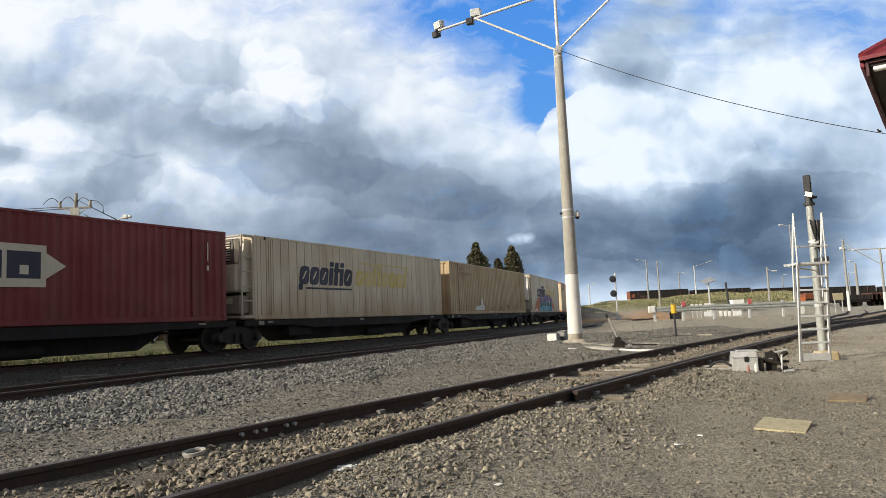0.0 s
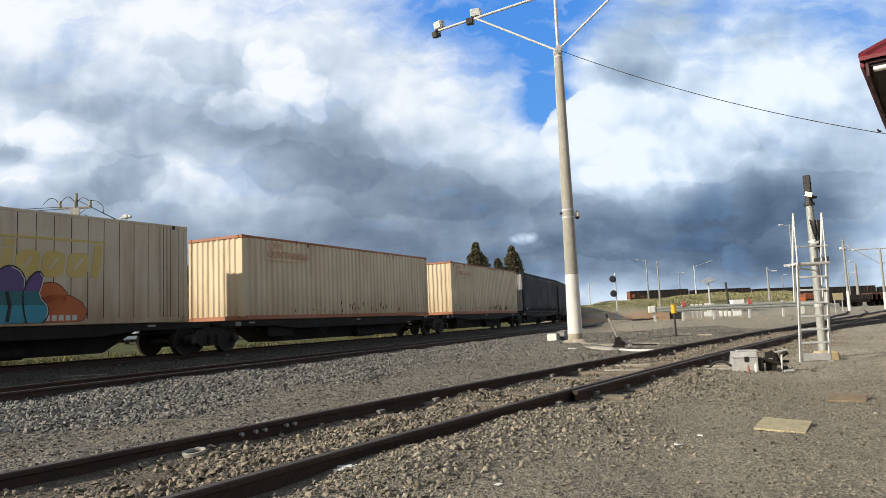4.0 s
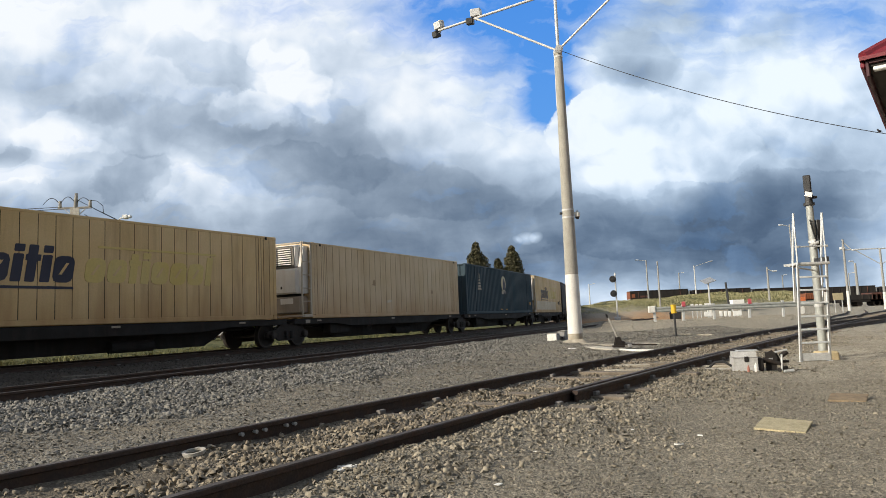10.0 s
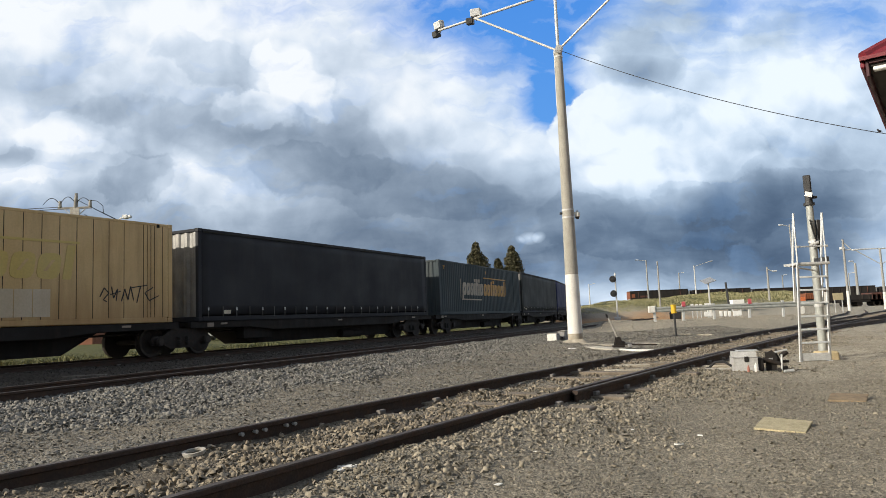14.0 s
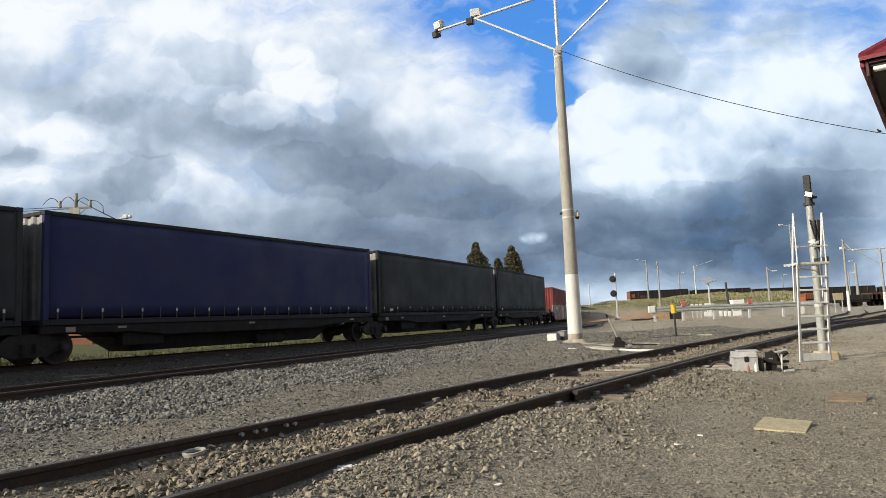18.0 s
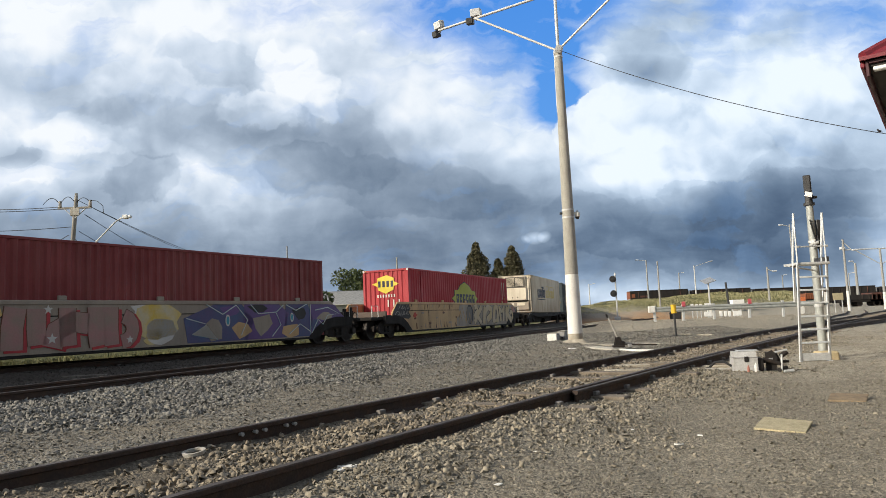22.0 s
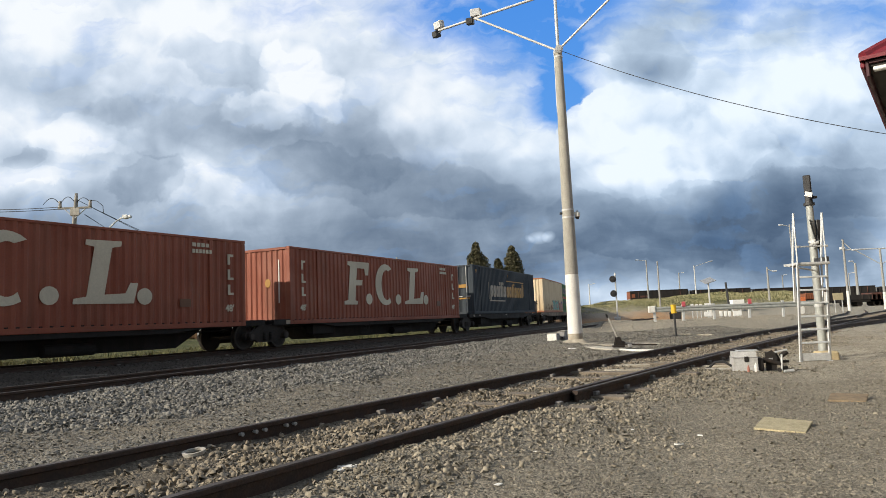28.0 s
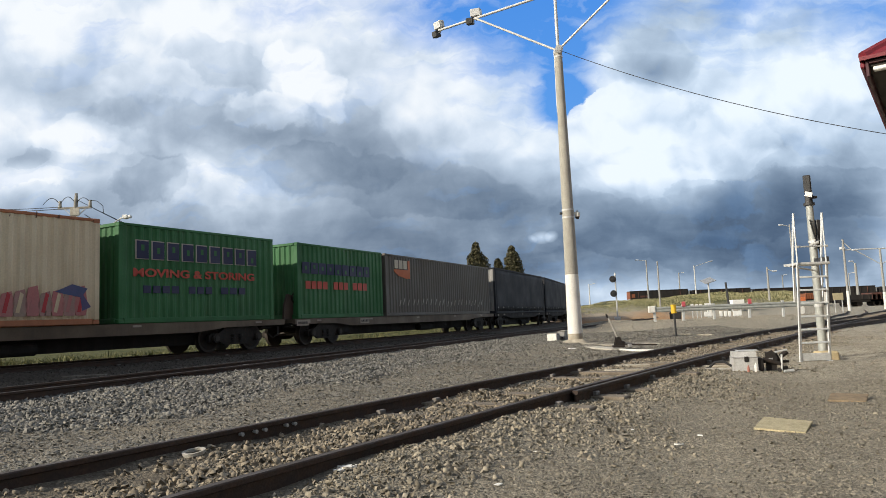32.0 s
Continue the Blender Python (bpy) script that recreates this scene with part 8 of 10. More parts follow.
x, y, rs = scatter(480000, -12, 10, 7.5, 34, 23, keep_mid, 1.25)
x, y = x[:70000], y[:70000]
s = 0.014 + 0.027 * rs.rand(len(x)) ** 1.4
rock_field("grey_ballast", sited(x, y, s, 0.3), s, 24, M["stone_grey"], "pale grey angular ballast along the middle track")


# finer grey gravel between the middle track and the siding
def keep_strip(x, y, rs):
    d, sd = dist_to(MID_LINE[::6], x, y)
    d0, s0 = dist_to(NEAR_LINE[::3], x, y)
    return in_view(x, y) & (sd > 0) & (d > 2.4) & (s0 < 0) & (d0 > 0.83)


x, y, rs = scatter(460000, -9, 14, 4.2, 36, 33, keep_strip, 1.5)
x, y = x[:150000], y[:150000]
s = (0.009 + 0.014 * rs.rand(len(x)) ** 1.6) * (1 + 0.04 * np.clip(y - 10, 0, 40))
rock_field("strip_gravel", sited(x, y, s, 0.3), s, 34, M["stone_strip"], "fine grey gravel between two tracks", "chip")


# small gravel over the yard
def keep_yard(x, y, rs):
    d0, s0 = dist_to(NEAR_LINE[::3], x, y)
    return in_view(x, y) & (d0 > 0.85) & (s0 > 0) & (rs.rand(len(x)) < 0.95 - 0.80 * sstep(7.0, 13.0, y))


x, y, rs = scatter(760000, -4, 16, 2.4, 24, 25, keep_yard, 1.9)
x, y = x[:260000], y[:260000]
s = (0.0052 + 0.0085 * rs.rand(len(x)) ** 1.8) * np.where(rs.rand(len(x)) < 0.012, 1.7, 1.0) * (1 + 0.03 * np.clip(y - 6, 0, 16))
rock_field("yard_gravel", sited(x, y, s, 0.25), s, 26, M["stone_fine"], "fine grey-brown gravel scattered over the yard", "chip")


# rough stones of the yard beyond the siding
def keep_beyond(x, y, rs):
    d0, s0 = dist_to(NEAR_LINE[::3], x, y)
    d2, s2 = dist_to(TRAIN_LINE[::3], x, y)
    return in_view(x, y) & (d0 > 1.0) & ((s2 > 0) & (d2 > 3.2))


x, y, rs = scatter(220000, 1, 34, 17, 62, 35, keep_beyond, 1.2)
x, y = x[:100000], y[:100000]
s = (0.009 + 0.017 * rs.rand(len(x)) ** 2.0) * (1 + 0.02 * np.clip(y - 20, 0, 40))
rock_field("rough_gravel", sited(x, y, s, 0.25), s, 36, M["stone_rough"], "rough grey-brown gravel of the yard beyond the siding", "chip")


# coarser stones along the outer side of the siding
def keep_edge(x, y, rs):
    d0, s0 = dist_to(NEAR_LINE[::3], x, y)
    return in_view(x, y) & (d0 > 0.86) & (s0 > 0) & (rs.rand(len(x)) < (1 - sstep(1.0, 2.5 + 0.5 * np.sin(x * 1.7 + y), d0)) * (0.75 + 0.25 * sstep(5.0, 9.0, y)) + 0.008)


x, y, rs = scatter(230000, -3, 12, 3.2, 20, 27, keep_edge, 1.2)
x, y = x[:34000], y[:34000]
s = 0.007 + 0.019 * rs.rand(len(x)) ** 2.2
rock_field("edge_ballast", sited(x, y, s, 0.3), s, 28, M["stone_edge"], "brown stones spilling from the siding edge")


# dark stones of the main line, the train's shade partly in their colour
def keep_main(x, y, rs):
    d, sd = dist_to(TRAIN_LINE[::3], x, y)
    return in_view(x, y) & (d > 0.82) & (sd > 0) & (d < 4.4)


x, y, rs = scatter(120000, -16, 8, 9, 42, 29, keep_main, 1.2)
x, y = x[:16000], y[:16000]
s = rs.uniform(0.012, 0.032, len(x))
rock_field("main_ballast", sited(x, y, s, 0.2), s, 30, M["stone_dark"], "dark ballast beside the main line")


def grass_field():
    rs = np.random.RandomState(31)
    n = 110000
    x, y = rs.uniform(-26, 8, n), rs.uniform(14, 62, n)
    d, sd = dist_to(TRAIN_LINE[::3], x, y)
    clump = np.sin(x * 0.9 + 1.7 * np.sin(y * 0.6)) * np.sin(y * 1.1) > -0.5
    k = (sd < 0) & (d > 2.1) & (d < 9.0) & clump
    x, y = x[k], y[k]
    n = len(x)
    h = rs.uniform(0.04, 0.24, n) * (0.6 + 0.5 * np.sin(x * 2.1 + 1.3 * np.sin(y * 1.9)) ** 2)
    a = rs.uniform(0, 6.283, n)
    w = 0.02
    z = height(x, y)
    b0 = np.stack([x - w * np.cos(a), y - w * np.sin(a), z - 0.02], -1)
    b1 = np.stack([x + w * np.cos(a), y + w * np.sin(a), z - 0.02], -1)
    tp = np.stack([x + rs.normal(0, 0.13, n), y + rs.normal(0, 0.13, n), z + h], -1)
    v = np.stack([b0, b1, tp], 1).reshape(-1, 3)
    # taller rank grass on the low side
    n2 = 26000
    x2, y2 = rs.uniform(-26, -6, n2), rs.uniform(12, 34, n2)
    d, sd = dist_to(TRAIN_LINE[::3], x2, y2)
    k = (sd < 0) & (d > 2.3) & (d < 5.5) & (np.sin(x2 * 1.3) + np.sin(y2 * 1.7 + x2) + 0.15 * (-10 - x2) > -0.4)
    x2, y2 = x2[k], y2[k]
    n2 = len(x2)
    h2, a2, z2 = rs.uniform(0.10, 0.42, n2) * (0.55 + 0.6 * np.sin(x2 * 1.7 + y2) ** 2), rs.uniform(0, 6.283, n2), height(x2, y2)
    rank = np.stack([np.stack([x2 - 0.03 * np.cos(a2), y2 - 0.03 * np.sin(a2), z2 - 0.02], -1), np.stack([x2 + 0.03 * np.cos(a2), y2 + 0.03 * np.sin(a2), z2 - 0.02], -1),
                     np.stack([x2 + rs.normal(0, 0.24, n2), y2 + rs.normal(0, 0.24, n2), z2 + h2], -1)], 1).reshape(-1, 3)
    v = np.concatenate([v, rank])
    n = n + n2
    m = island_surface("grass_blades", (0.040, 0.055, 0.016), (0.190, 0.180, 0.075), 0.85)
    tagged(new("grass", np_mesh("grass", v, np.arange(3 * n).reshape(-1, 3), m)), "rough green and straw grass beside the main line", "grass", kind="stuff")
    n = 110000
    x, y = rs.uniform(12, 95, n), rs.uniform(84, 140, n)
    z = height(x, y)
    k = z > 0.95 + 0.5 * rs.rand(len(z))
    x, y, z = x[k], y[k], z[k]
    n = len(x)
    h, a, w = rs.uniform(0.06, 0.24, n), rs.uniform(0, 6.283, n), 0.055
    v = np.stack([np.stack([x - w * np.cos(a), y - w * np.sin(a), z - 0.05], -1), np.stack([x + w * np.cos(a), y + w * np.sin(a), z - 0.05], -1),
                  np.stack([x + rs.normal(0, 0.2, n), y + rs.normal(0, 0.2, n), z + h], -1)], 1).reshape(-1, 3)
    m = island_surface("bank_grass", (0.17, 0.175, 0.075), (0.48, 0.44, 0.25), 0.85)
    tagged(new("bank_grass", np_mesh("bank_grass", v, np.arange(3 * n).reshape(-1, 3), m)), "long green and straw grass on the bank", "grass", kind="stuff")


grass_field()


# ------------------------------------------------------------------ marks, lettering and graffiti on the train
PAINT.update({
    "silver": paint("silver_spray", (0.40, 0.37, 0.33), None, (0.2, 0.17, 0.14), 0.3),
    "turquoise": paint("turquoise_spray", (0.06, 0.34, 0.42), (0.05, 0.28, 0.40), (0.1, 0.2, 0.25), 0.2),
    "spray_teal": paint("deep_teal_spray", (0.03, 0.15, 0.16), (0.035, 0.17, 0.20), (0.05, 0.08, 0.1), 0.2),
    "purple": paint("purple_spray", (0.11, 0.075, 0.22), (0.15, 0.08, 0.24), (0.06, 0.05, 0.1), 0.2),
    "spray_orange": paint("orange_spray", (0.55, 0.15, 0.04), (0.48, 0.12, 0.04), (0.3, 0.1, 0.05), 0.2),
    "spray_red": paint("red_spray", (0.48, 0.045, 0.055), None, (0.3, 0.05, 0.05), 0.2),
    "spray_pink": paint("pink_grey_spray", (0.30, 0.22, 0.18), (0.40, 0.21, 0.20), (0.2, 0.15, 0.12), 0.3, scale=2.2),
    "spray_yellow": paint("yellow_spray", (0.66, 0.47, 0.08), (0.60, 0.55, 0.40), (0.4, 0.3, 0.15), 0.2, scale=2.0),
    "spray_white": paint("white_spray", (0.66, 0.64, 0.60), None, (0.42, 0.38, 0.34), 0.35),
    "spray_blue": paint("blue_spray", (0.055, 0.085, 0.20), (0.10, 0.085, 0.19), (0.04, 0.05, 0.12), 0.3, scale=2.0),
    "spray_black": paint("black_spray", (0.02, 0.02, 0.022), None, (0.06, 0.05, 0.045), 0.2),
    "silver_tan": paint("silver_tan_spray", (0.50, 0.41, 0.28), (0.55, 0.42, 0.22), (0.2, 0.17, 0.14), 0.35, scale=1.6),
    "well_dim": paint("dim_grey_spray", (0.17, 0.155, 0.14), None, (0.1, 0.09, 0.08), 0.4),
    "sea_green": paint("sea_green_spray", (0.10, 0.35, 0.31), (0.20, 0.40, 0.35), (0.42, 0.40, 0.33), 0.45, scale=2.5),
    "mark_teal": paint("faded_teal_spray", (0.16, 0.36, 0.37), None, (0.3, 0.3, 0.25), 0.3),
    "faded_rose": paint("faded_rose_spray", (0.46, 0.15, 0.15), (0.40, 0.17, 0.17), (0.35, 0.25, 0.2), 0.4),
    "panel_white": paint("faded_white_panel", (0.60, 0.53, 0.41), (0.54, 0.45, 0.31), (0.40, 0.28, 0.15), 0.6),
    "lime": paint("yellow_green_mark", (0.40, 0.41, 0.035), None, (0.25, 0.2, 0.05), 0.15),
    "pale_yellow": paint("faded_yellow_mark", (0.62, 0.49, 0.17), (0.60, 0.45, 0.14), (0.5, 0.40, 0.22), 0.5),
    "word_grey": paint("weathered_grey_mark", (0.37, 0.32, 0.255), None, (0.15, 0.12, 0.09), 0.6),
    "worn_ink": paint("worn_dark_mark", (0.050, 0.044, 0.046), (0.085, 0.066, 0.055), (0.20, 0.14, 0.08), 0.5, scale=2.0),
    "mustard_pale": paint("pale_gold_mark", (0.52, 0.45, 0.28), None, (0.25, 0.2, 0.12), 0.4),
    "gold": paint("gold_mark", (0.44, 0.235, 0.04), None, (0.2, 0.12, 0.05), 0.25),
    "rust_mark": paint("rust_mark", (0.14, 0.06, 0.03), None, (0.08, 0.04, 0.02), 0.3),
    "faded_orange": paint("faded_orange_mark", (0.56, 0.27, 0.15), (0.60, 0.40, 0.26), (0.62, 0.52, 0.38), 0.6, scale=3.0),
    "faded_brown": paint("faded_brown_mark", (0.27, 0.165, 0.09), (0.36, 0.25, 0.14), (0.48, 0.36, 0.21), 0.6, scale=3.0),
    "mark_red": paint("red_lettering", (0.52, 0.075, 0.045), None, (0.2, 0.06, 0.04), 0.15),
    "mark_navy": paint("navy_lettering", (0.018, 0.022, 0.075), None, (0.04, 0.05, 0.06), 0.15),
})


def mark(box, outline, paint_name, name="mark", lift=1, y=None, label=""):
    """A thin painted shape on the side that faces the yard: outline of (along, up)."""
    e = box[0] if isinstance(box, tuple) else box
    yy = (-W2 if y is None else y) - 0.002 - 0.0035 * lift
    return part(name, Geo().prism(outline, yy - 0.002, yy + 0.012), PAINT[paint_name], e, label)


def rect(x0, z0, x1, z1, slant=0.0):
    return [(x0, z0), (x1, z0), (x1 + slant, z1), (x0 + slant, z1)]


def oval(cx, cz, rx, rz, n=20):
    return [(cx + rx * math.cos(i * 2 * math.pi / n), cz + rz * math.sin(i * 2 * math.pi / n)) for i in range(n)]


def blob(cx, cz, rx, rz, seed, n=14, rough=0.22):
    r = random.Random(seed)
    out = []
    for i in range(n):
        k = 1 + r.uniform(-rough, rough)
        out.append((cx + rx * k * math.cos(i * 2 * math.pi / n), cz + rz * k * math.sin(i * 2 * math.pi / n)))
    return out


def star(cx, cz, r):
    return [(cx + (r if i % 2 == 0 else 0.42 * r) * math.sin(i * math.pi / 5), cz + (r if i % 2 == 0 else 0.42 * r) * math.cos(i * math.pi / 5)) for i in range(10)]


def bars(box, x0, x1, z0, z1, n, paint_name, slant=0.0, gap=0.16, seed=1, tall=(), lift=1, slot=None, y=None):
    """Letter-sized plain bars that stand for a word."""
    r = random.Random(seed)
    w = (x1 - x0) / n
    for i in range(n):
        a, b = x0 + i * w + gap * w / 2, x0 + (i + 1) * w - gap * w / 2
        top = z1 if (not tall or i in tall) else z0 + (z1 - z0) * 0.80
        mark(box, rect(a, z0, b, top, slant * (top - z0)), paint_name, "letter_bar", lift, y)
        if slot:
            c, d = (a + b) / 2, (b - a) * 0.13
            zc = z0 + (top - z0) * r.choice((0.32, 0.5, 0.62))
            h = (top - z0) * 0.17
            mark(box, rect(c - d + slant * (zc - z0), zc - h, c + d + slant * (zc - z0), zc + h, slant * 2 * h), slot, "letter_slot", lift + 1, y)


def rounded(x0, z0, x1, z1, slant, r=0.28):
    """A leaning block with cut corners."""
    w, h = x1 - x0, z1 - z0
    c = r * min(w, h)
    pts = [(x0 + c, z0), (x1 - c, z0), (x1 - 0.3 * c, z0 + 0.3 * c), (x1, z0 + c), (x1, z1 - c), (x1 - 0.3 * c, z1 - 0.3 * c), (x1 - c, z1), (x0 + c, z1), (x0 + 0.3 * c, z1 - 0.3 * c), (x0, z1 - c), (x0, z0 + c), (x0 + 0.3 * c, z0 + 0.3 * c)]
    return [(x + slant * (z - z0), z) for x, z in pts]


def word_shape(box, x0, x1, z0, z1, pattern, paint_name, ground_paint, slant=0.14, lift=1):
    """Plain leaning blocks with the rhythm of a lower-case word: o broad, u broad with a drop, i thin, f and t tall with a bar, l tall."""
    wide = {"o": 1.0, "u": 1.05, "i": 0.52, "f": 0.66, "l": 0.5, "t": 0.62}
    unit = (x1 - x0) / sum(wide[c] for c in pattern)
    xh = z0 + (z1 - z0) * 0.74
    x = x0
    for c in pattern:
        w = wide[c] * unit
        a, b = x + 0.055 * unit, x + w - 0.055 * unit
        s = slant

        def put(p0, q0, p1, q1, r=0.28, fill=paint_name, up=0, name="letter_bar"):
            off = s * (q0 - z0)
            mark(box, [(px + off, pz) for px, pz in rounded(p0, q0, p1, q1, s, r)], fill, name, lift + up)

        if c == "i":
            put(a, z0, b, xh, 0.12)
            put(a, xh + 0.06 * (z1 - z0), b, z1, 0.15)
        elif c in "flt":
            put(a + 0.08 * w, z0, b - (0.16 * w if c != "l" else 0), z1 if c != "t" else z1 - 0.06 * (z1 - z0), 0.14)
            if c != "l":
                put(b - 0.16 * w, xh - 0.17 * (z1 - z0), b + 0.06 * w, xh, 0.05)
                put(a - 0.04 * w, xh - 0.17 * (z1 - z0), a + 0.08 * w, xh, 0.05)
        else:
            put(a, z0, b, xh)
            m, q = (a + b) / 2, 0.075 * (b - a)
            h0, h1 = z0 + 0.30 * (xh - z0), xh - 0.26 * (xh - z0)
            mark(box, [(m - 3 * q + s * (h0 - z0), h0), (m - q + s * (h0 - z0), h0), (m + 3 * q + s * (h1 - z0), h1), (m + q + s * (h1 - z0), h1)], ground_paint, "letter_slot", lift + 1)
            if c == "u":
                put(a, z0 - 0.22 * (z1 - z0), a + 0.36 * w, z0 + 0.03, 0.08)
        x += w


def reefer_word(key, x0, z0, body, ink="ink"):
    b = BOXES[key]
    word_shape(b, x0 - 0.02, x0 + 3.50, z0, z0 + 0.94, "uooifio", ink, body)
    mark(b, rect(x0 + 0.45, z0 - 0.17, x0 + 3.5, z0 - 0.10), ink, "underline")
    word_shape(b, x0 + 3.75, x0 + 8.1, z0 + 0.02, z0 + 0.92, "ootioool", "pale_yellow", body)
    mark(b, rect(x0 + 4.2, z0 + 0.97, x0 + 8.3, z0 + 1.03), "pale_yellow", "overline")


reefer_word("A", -4.4, 2.28, "white")
reefer_word("C", -4.0, 2.22, "white")
reefer_word("H", -4.2, 2.10, "tan")
reefer_word("K", -4.1, 2.16, "tan", ink="worn_ink")
reefer_word("T", -4.35, 2.18, "white")


def two_tone_word(key, z0, body="slate"):
    b = BOXES[key]
    word_shape(b, -4.0, -0.50, z0, z0 + 0.98, "uooifio", "word_grey", body)
    word_shape(b, -0.42, 3.75, z0, z0 + 0.98, "ootioool", "gold", body)
    mark(b, rect(-0.35, z0 + 1.06, 4.05, z0 + 1.12), "gold", "overline")
    mark(b, rect(3.95, z0 + 0.1, 4.01, z0 + 1.06), "gold", "side_line")
    mark(b, rect(-4.1, z0 - 0.28, -0.75, z0 - 0.21), "word_grey", "underline")
    mark(b, rect(-4.25, z0 - 0.16, -4.19, z0 + 0.9), "word_grey", "side_line")
    mark(b, rect(-6.6, 3.42, -6.53, 3.62), "gold", "small_panel")
    mark(b, rect(-6.68, 3.55, -6.45, 3.62), "gold", "small_panel")
    mark(b, rect(0.10, 3.42, 0.16, 3.60), "gold", "small_panel")


two_tone_word("M", 2.08)
two_tone_word("U", 1.98)
two_tone_word("X", 2.05, "slate_dark")

# red box: pale pointed badge
mark(BOXES["red"], [(-5.0, 2.5), (-4.4, 2.8), (-4.4, 3.05), (-2.4, 3.05), (-1.45, 3.62), (-0.5, 3.05), (1.5, 3.03), (1.5, 2.84), (2.02, 2.52), (1.5, 2.18), (1.5, 1.97), (-0.5, 1.95), (-1.45, 1.45), (-2.4, 1.95), (-4.4, 1.95), (-4.4, 2.2)], "pale", "badge")
bars(BOXES["red"], -4.2, 1.42, 2.18, 2.86, 6, "ink", 0, 0.12, 6, (), 2, "pale")
mark(BOXES["red"], rect(6.62, 2.9, 6.66, 3.5), "pale", "small_mark")
mark(BOXES["red"], rect(6.6, 2.6, 6.68, 2.75), "pale", "small_mark")

# graffiti on the white refrigerated box
_c = BOXES["C"]
def box_stroke(box, pts, w, fill, edge, lift=2, ew=0.045, low=1.10, high=2.62):
    """A thick sprayed stroke with an outline, kept between two heights."""
    for k, (half, name) in enumerate(((w / 2 + ew, edge), (w / 2, fill))):
        left, right = [], []
        for j, (x, z) in enumerate(pts):
            ax, az = pts[max(j - 1, 0)]
            bx, bz = pts[min(j + 1, len(pts) - 1)]
            d = math.hypot(bx - ax, bz - az) or 1.0
            nx, nz = -(bz - az) / d * half, (bx - ax) / d * half
            left.append((x + nx, min(max(z + nz, low), high)))
            right.append((x - nx, min(max(z - nz, low), high)))
        mark(box, left + right[::-1], name, "graffiti", lift + k)


def softened(pts, rounds=2):
    """Cuts the corners of an outline until it looks drawn with one sweep."""
    for _ in range(rounds):
        out = []
        for (ax, az), (bx, bz) in zip(pts, pts[1:] + pts[:1]):
            out += [(0.75 * ax + 0.25 * bx, 0.75 * az + 0.25 * bz), (0.25 * ax + 0.75 * bx, 0.25 * az + 0.75 * bz)]
        pts = out
    return pts


def band(pts, lo, hi):
    """The part of an outline between two heights."""
    for lim, keep in ((lo, 1), (hi, -1)):
        out = []
        for (ax, az), (bx, bz) in zip(pts, pts[1:] + pts[:1]):
            ia, ib = keep * (az - lim) >= 0, keep * (bz - lim) >= 0
            if ia:
                out.append((ax, az))
            if ia != ib:
                t = (lim - az) / (bz - az)
                out.append((ax + (bx - ax) * t, lim))
        pts = out
        if len(pts) < 3:
            return []
    return pts


def grown(pts, d):
    cx, cz = sum(p[0] for p in pts) / len(pts), sum(p[1] for p in pts) / len(pts)
    out = []
    for x, z in pts:
        k = math.hypot(x - cx, z - cz) or 1.0
        out.append((x + (x - cx) / k * d, max(z + (z - cz) / k * d, 1.07)))
    return out


for _k, (_cx, _cz, _rx, _rz) in enumerate(((-4.15, 1.36, 0.92, 0.46), (-3.55, 1.70, 0.62, 0.42), (2.95, 1.36, 0.78, 0.42), (2.75, 1.72, 0.45, 0.36), (-2.0, 2.36, 0.22, 0.16), (-0.15, 2.40, 0.20, 0.14), (1.15, 2.36, 0.22, 0.16))):
    _o = [(x, max(z, 1.08)) for x, z in blob(_cx, _cz, _rx, _rz, 40 + _k, 22, 0.05)]
    mark(_c, grown(_o, 0.03), "rust_mark", "graffiti", 0)
    mark(_c, _o, "spray_orange", "graffiti", 1)
_figures = ([(-3.3, 1.0), (-3.42, 1.5), (-3.0, 1.55), (-2.8, 2.2), (-2.4, 2.5), (-2.05, 2.42), (-1.95, 2.1), (-1.8, 1.75), (-1.6, 1.4), (-1.5, 1.0)],
            [(-1.6, 1.0), (-1.75, 1.5), (-2.0, 1.72), (-1.7, 2.05), (-1.2, 2.42), (-0.85, 2.54), (-0.40, 2.42), (-0.1, 2.0), (-0.08, 1.6), (-0.2, 1.0)],
            [(-0.2, 1.0), (-0.05, 1.7), (-0.25, 2.15), (0.1, 2.5), (0.42, 2.3), (0.42, 1.9), (0.55, 1.6), (0.5, 1.0)],
            [(0.45, 1.0), (0.55, 1.65), (0.42, 2.2), (0.75, 2.54), (1.05, 2.3), (1.12, 1.85), (1.4, 2.05), (1.52, 1.5), (1.42, 1.0)],
            [(1.38, 1.0), (1.45, 1.6), (1.32, 2.15), (1.75, 2.54), (2.15, 2.25), (2.08, 1.7), (2.25, 1.0)],
            [(2.2, 1.0), (2.1, 1.5), (2.12, 2.0), (2.42, 2.4), (2.62, 2.2), (2.42, 1.75), (2.72, 1.5), (2.66, 1.15), (2.4, 1.0)])
for _k, _f in enumerate(_figures):
    _f, _up = softened(_f), 2 + 3 * (_k % 2)
    mark(_c, band(grown(_f, 0.045), 1.07, 3.0), "spray_black", "graffiti", _up)
    for _lo, _hi, _n in ((1.08, 1.52, "turquoise"), (1.52, 1.86, "spray_teal"), (1.86, 2.6, "purple")):
        _b = band(_f, _lo, _hi)
        if _b:
            mark(_c, _b, _n, "graffiti", _up + 1)
    _edge = [p for p in _f if p[0] > sum(q[0] for q in _f) / len(_f) and p[1] > 1.15]
    _edge.sort(key=lambda p: p[1])
    box_stroke(_c, _edge[::2], 0.022, "spray_white", "spray_white", _up + 2, 0.0)
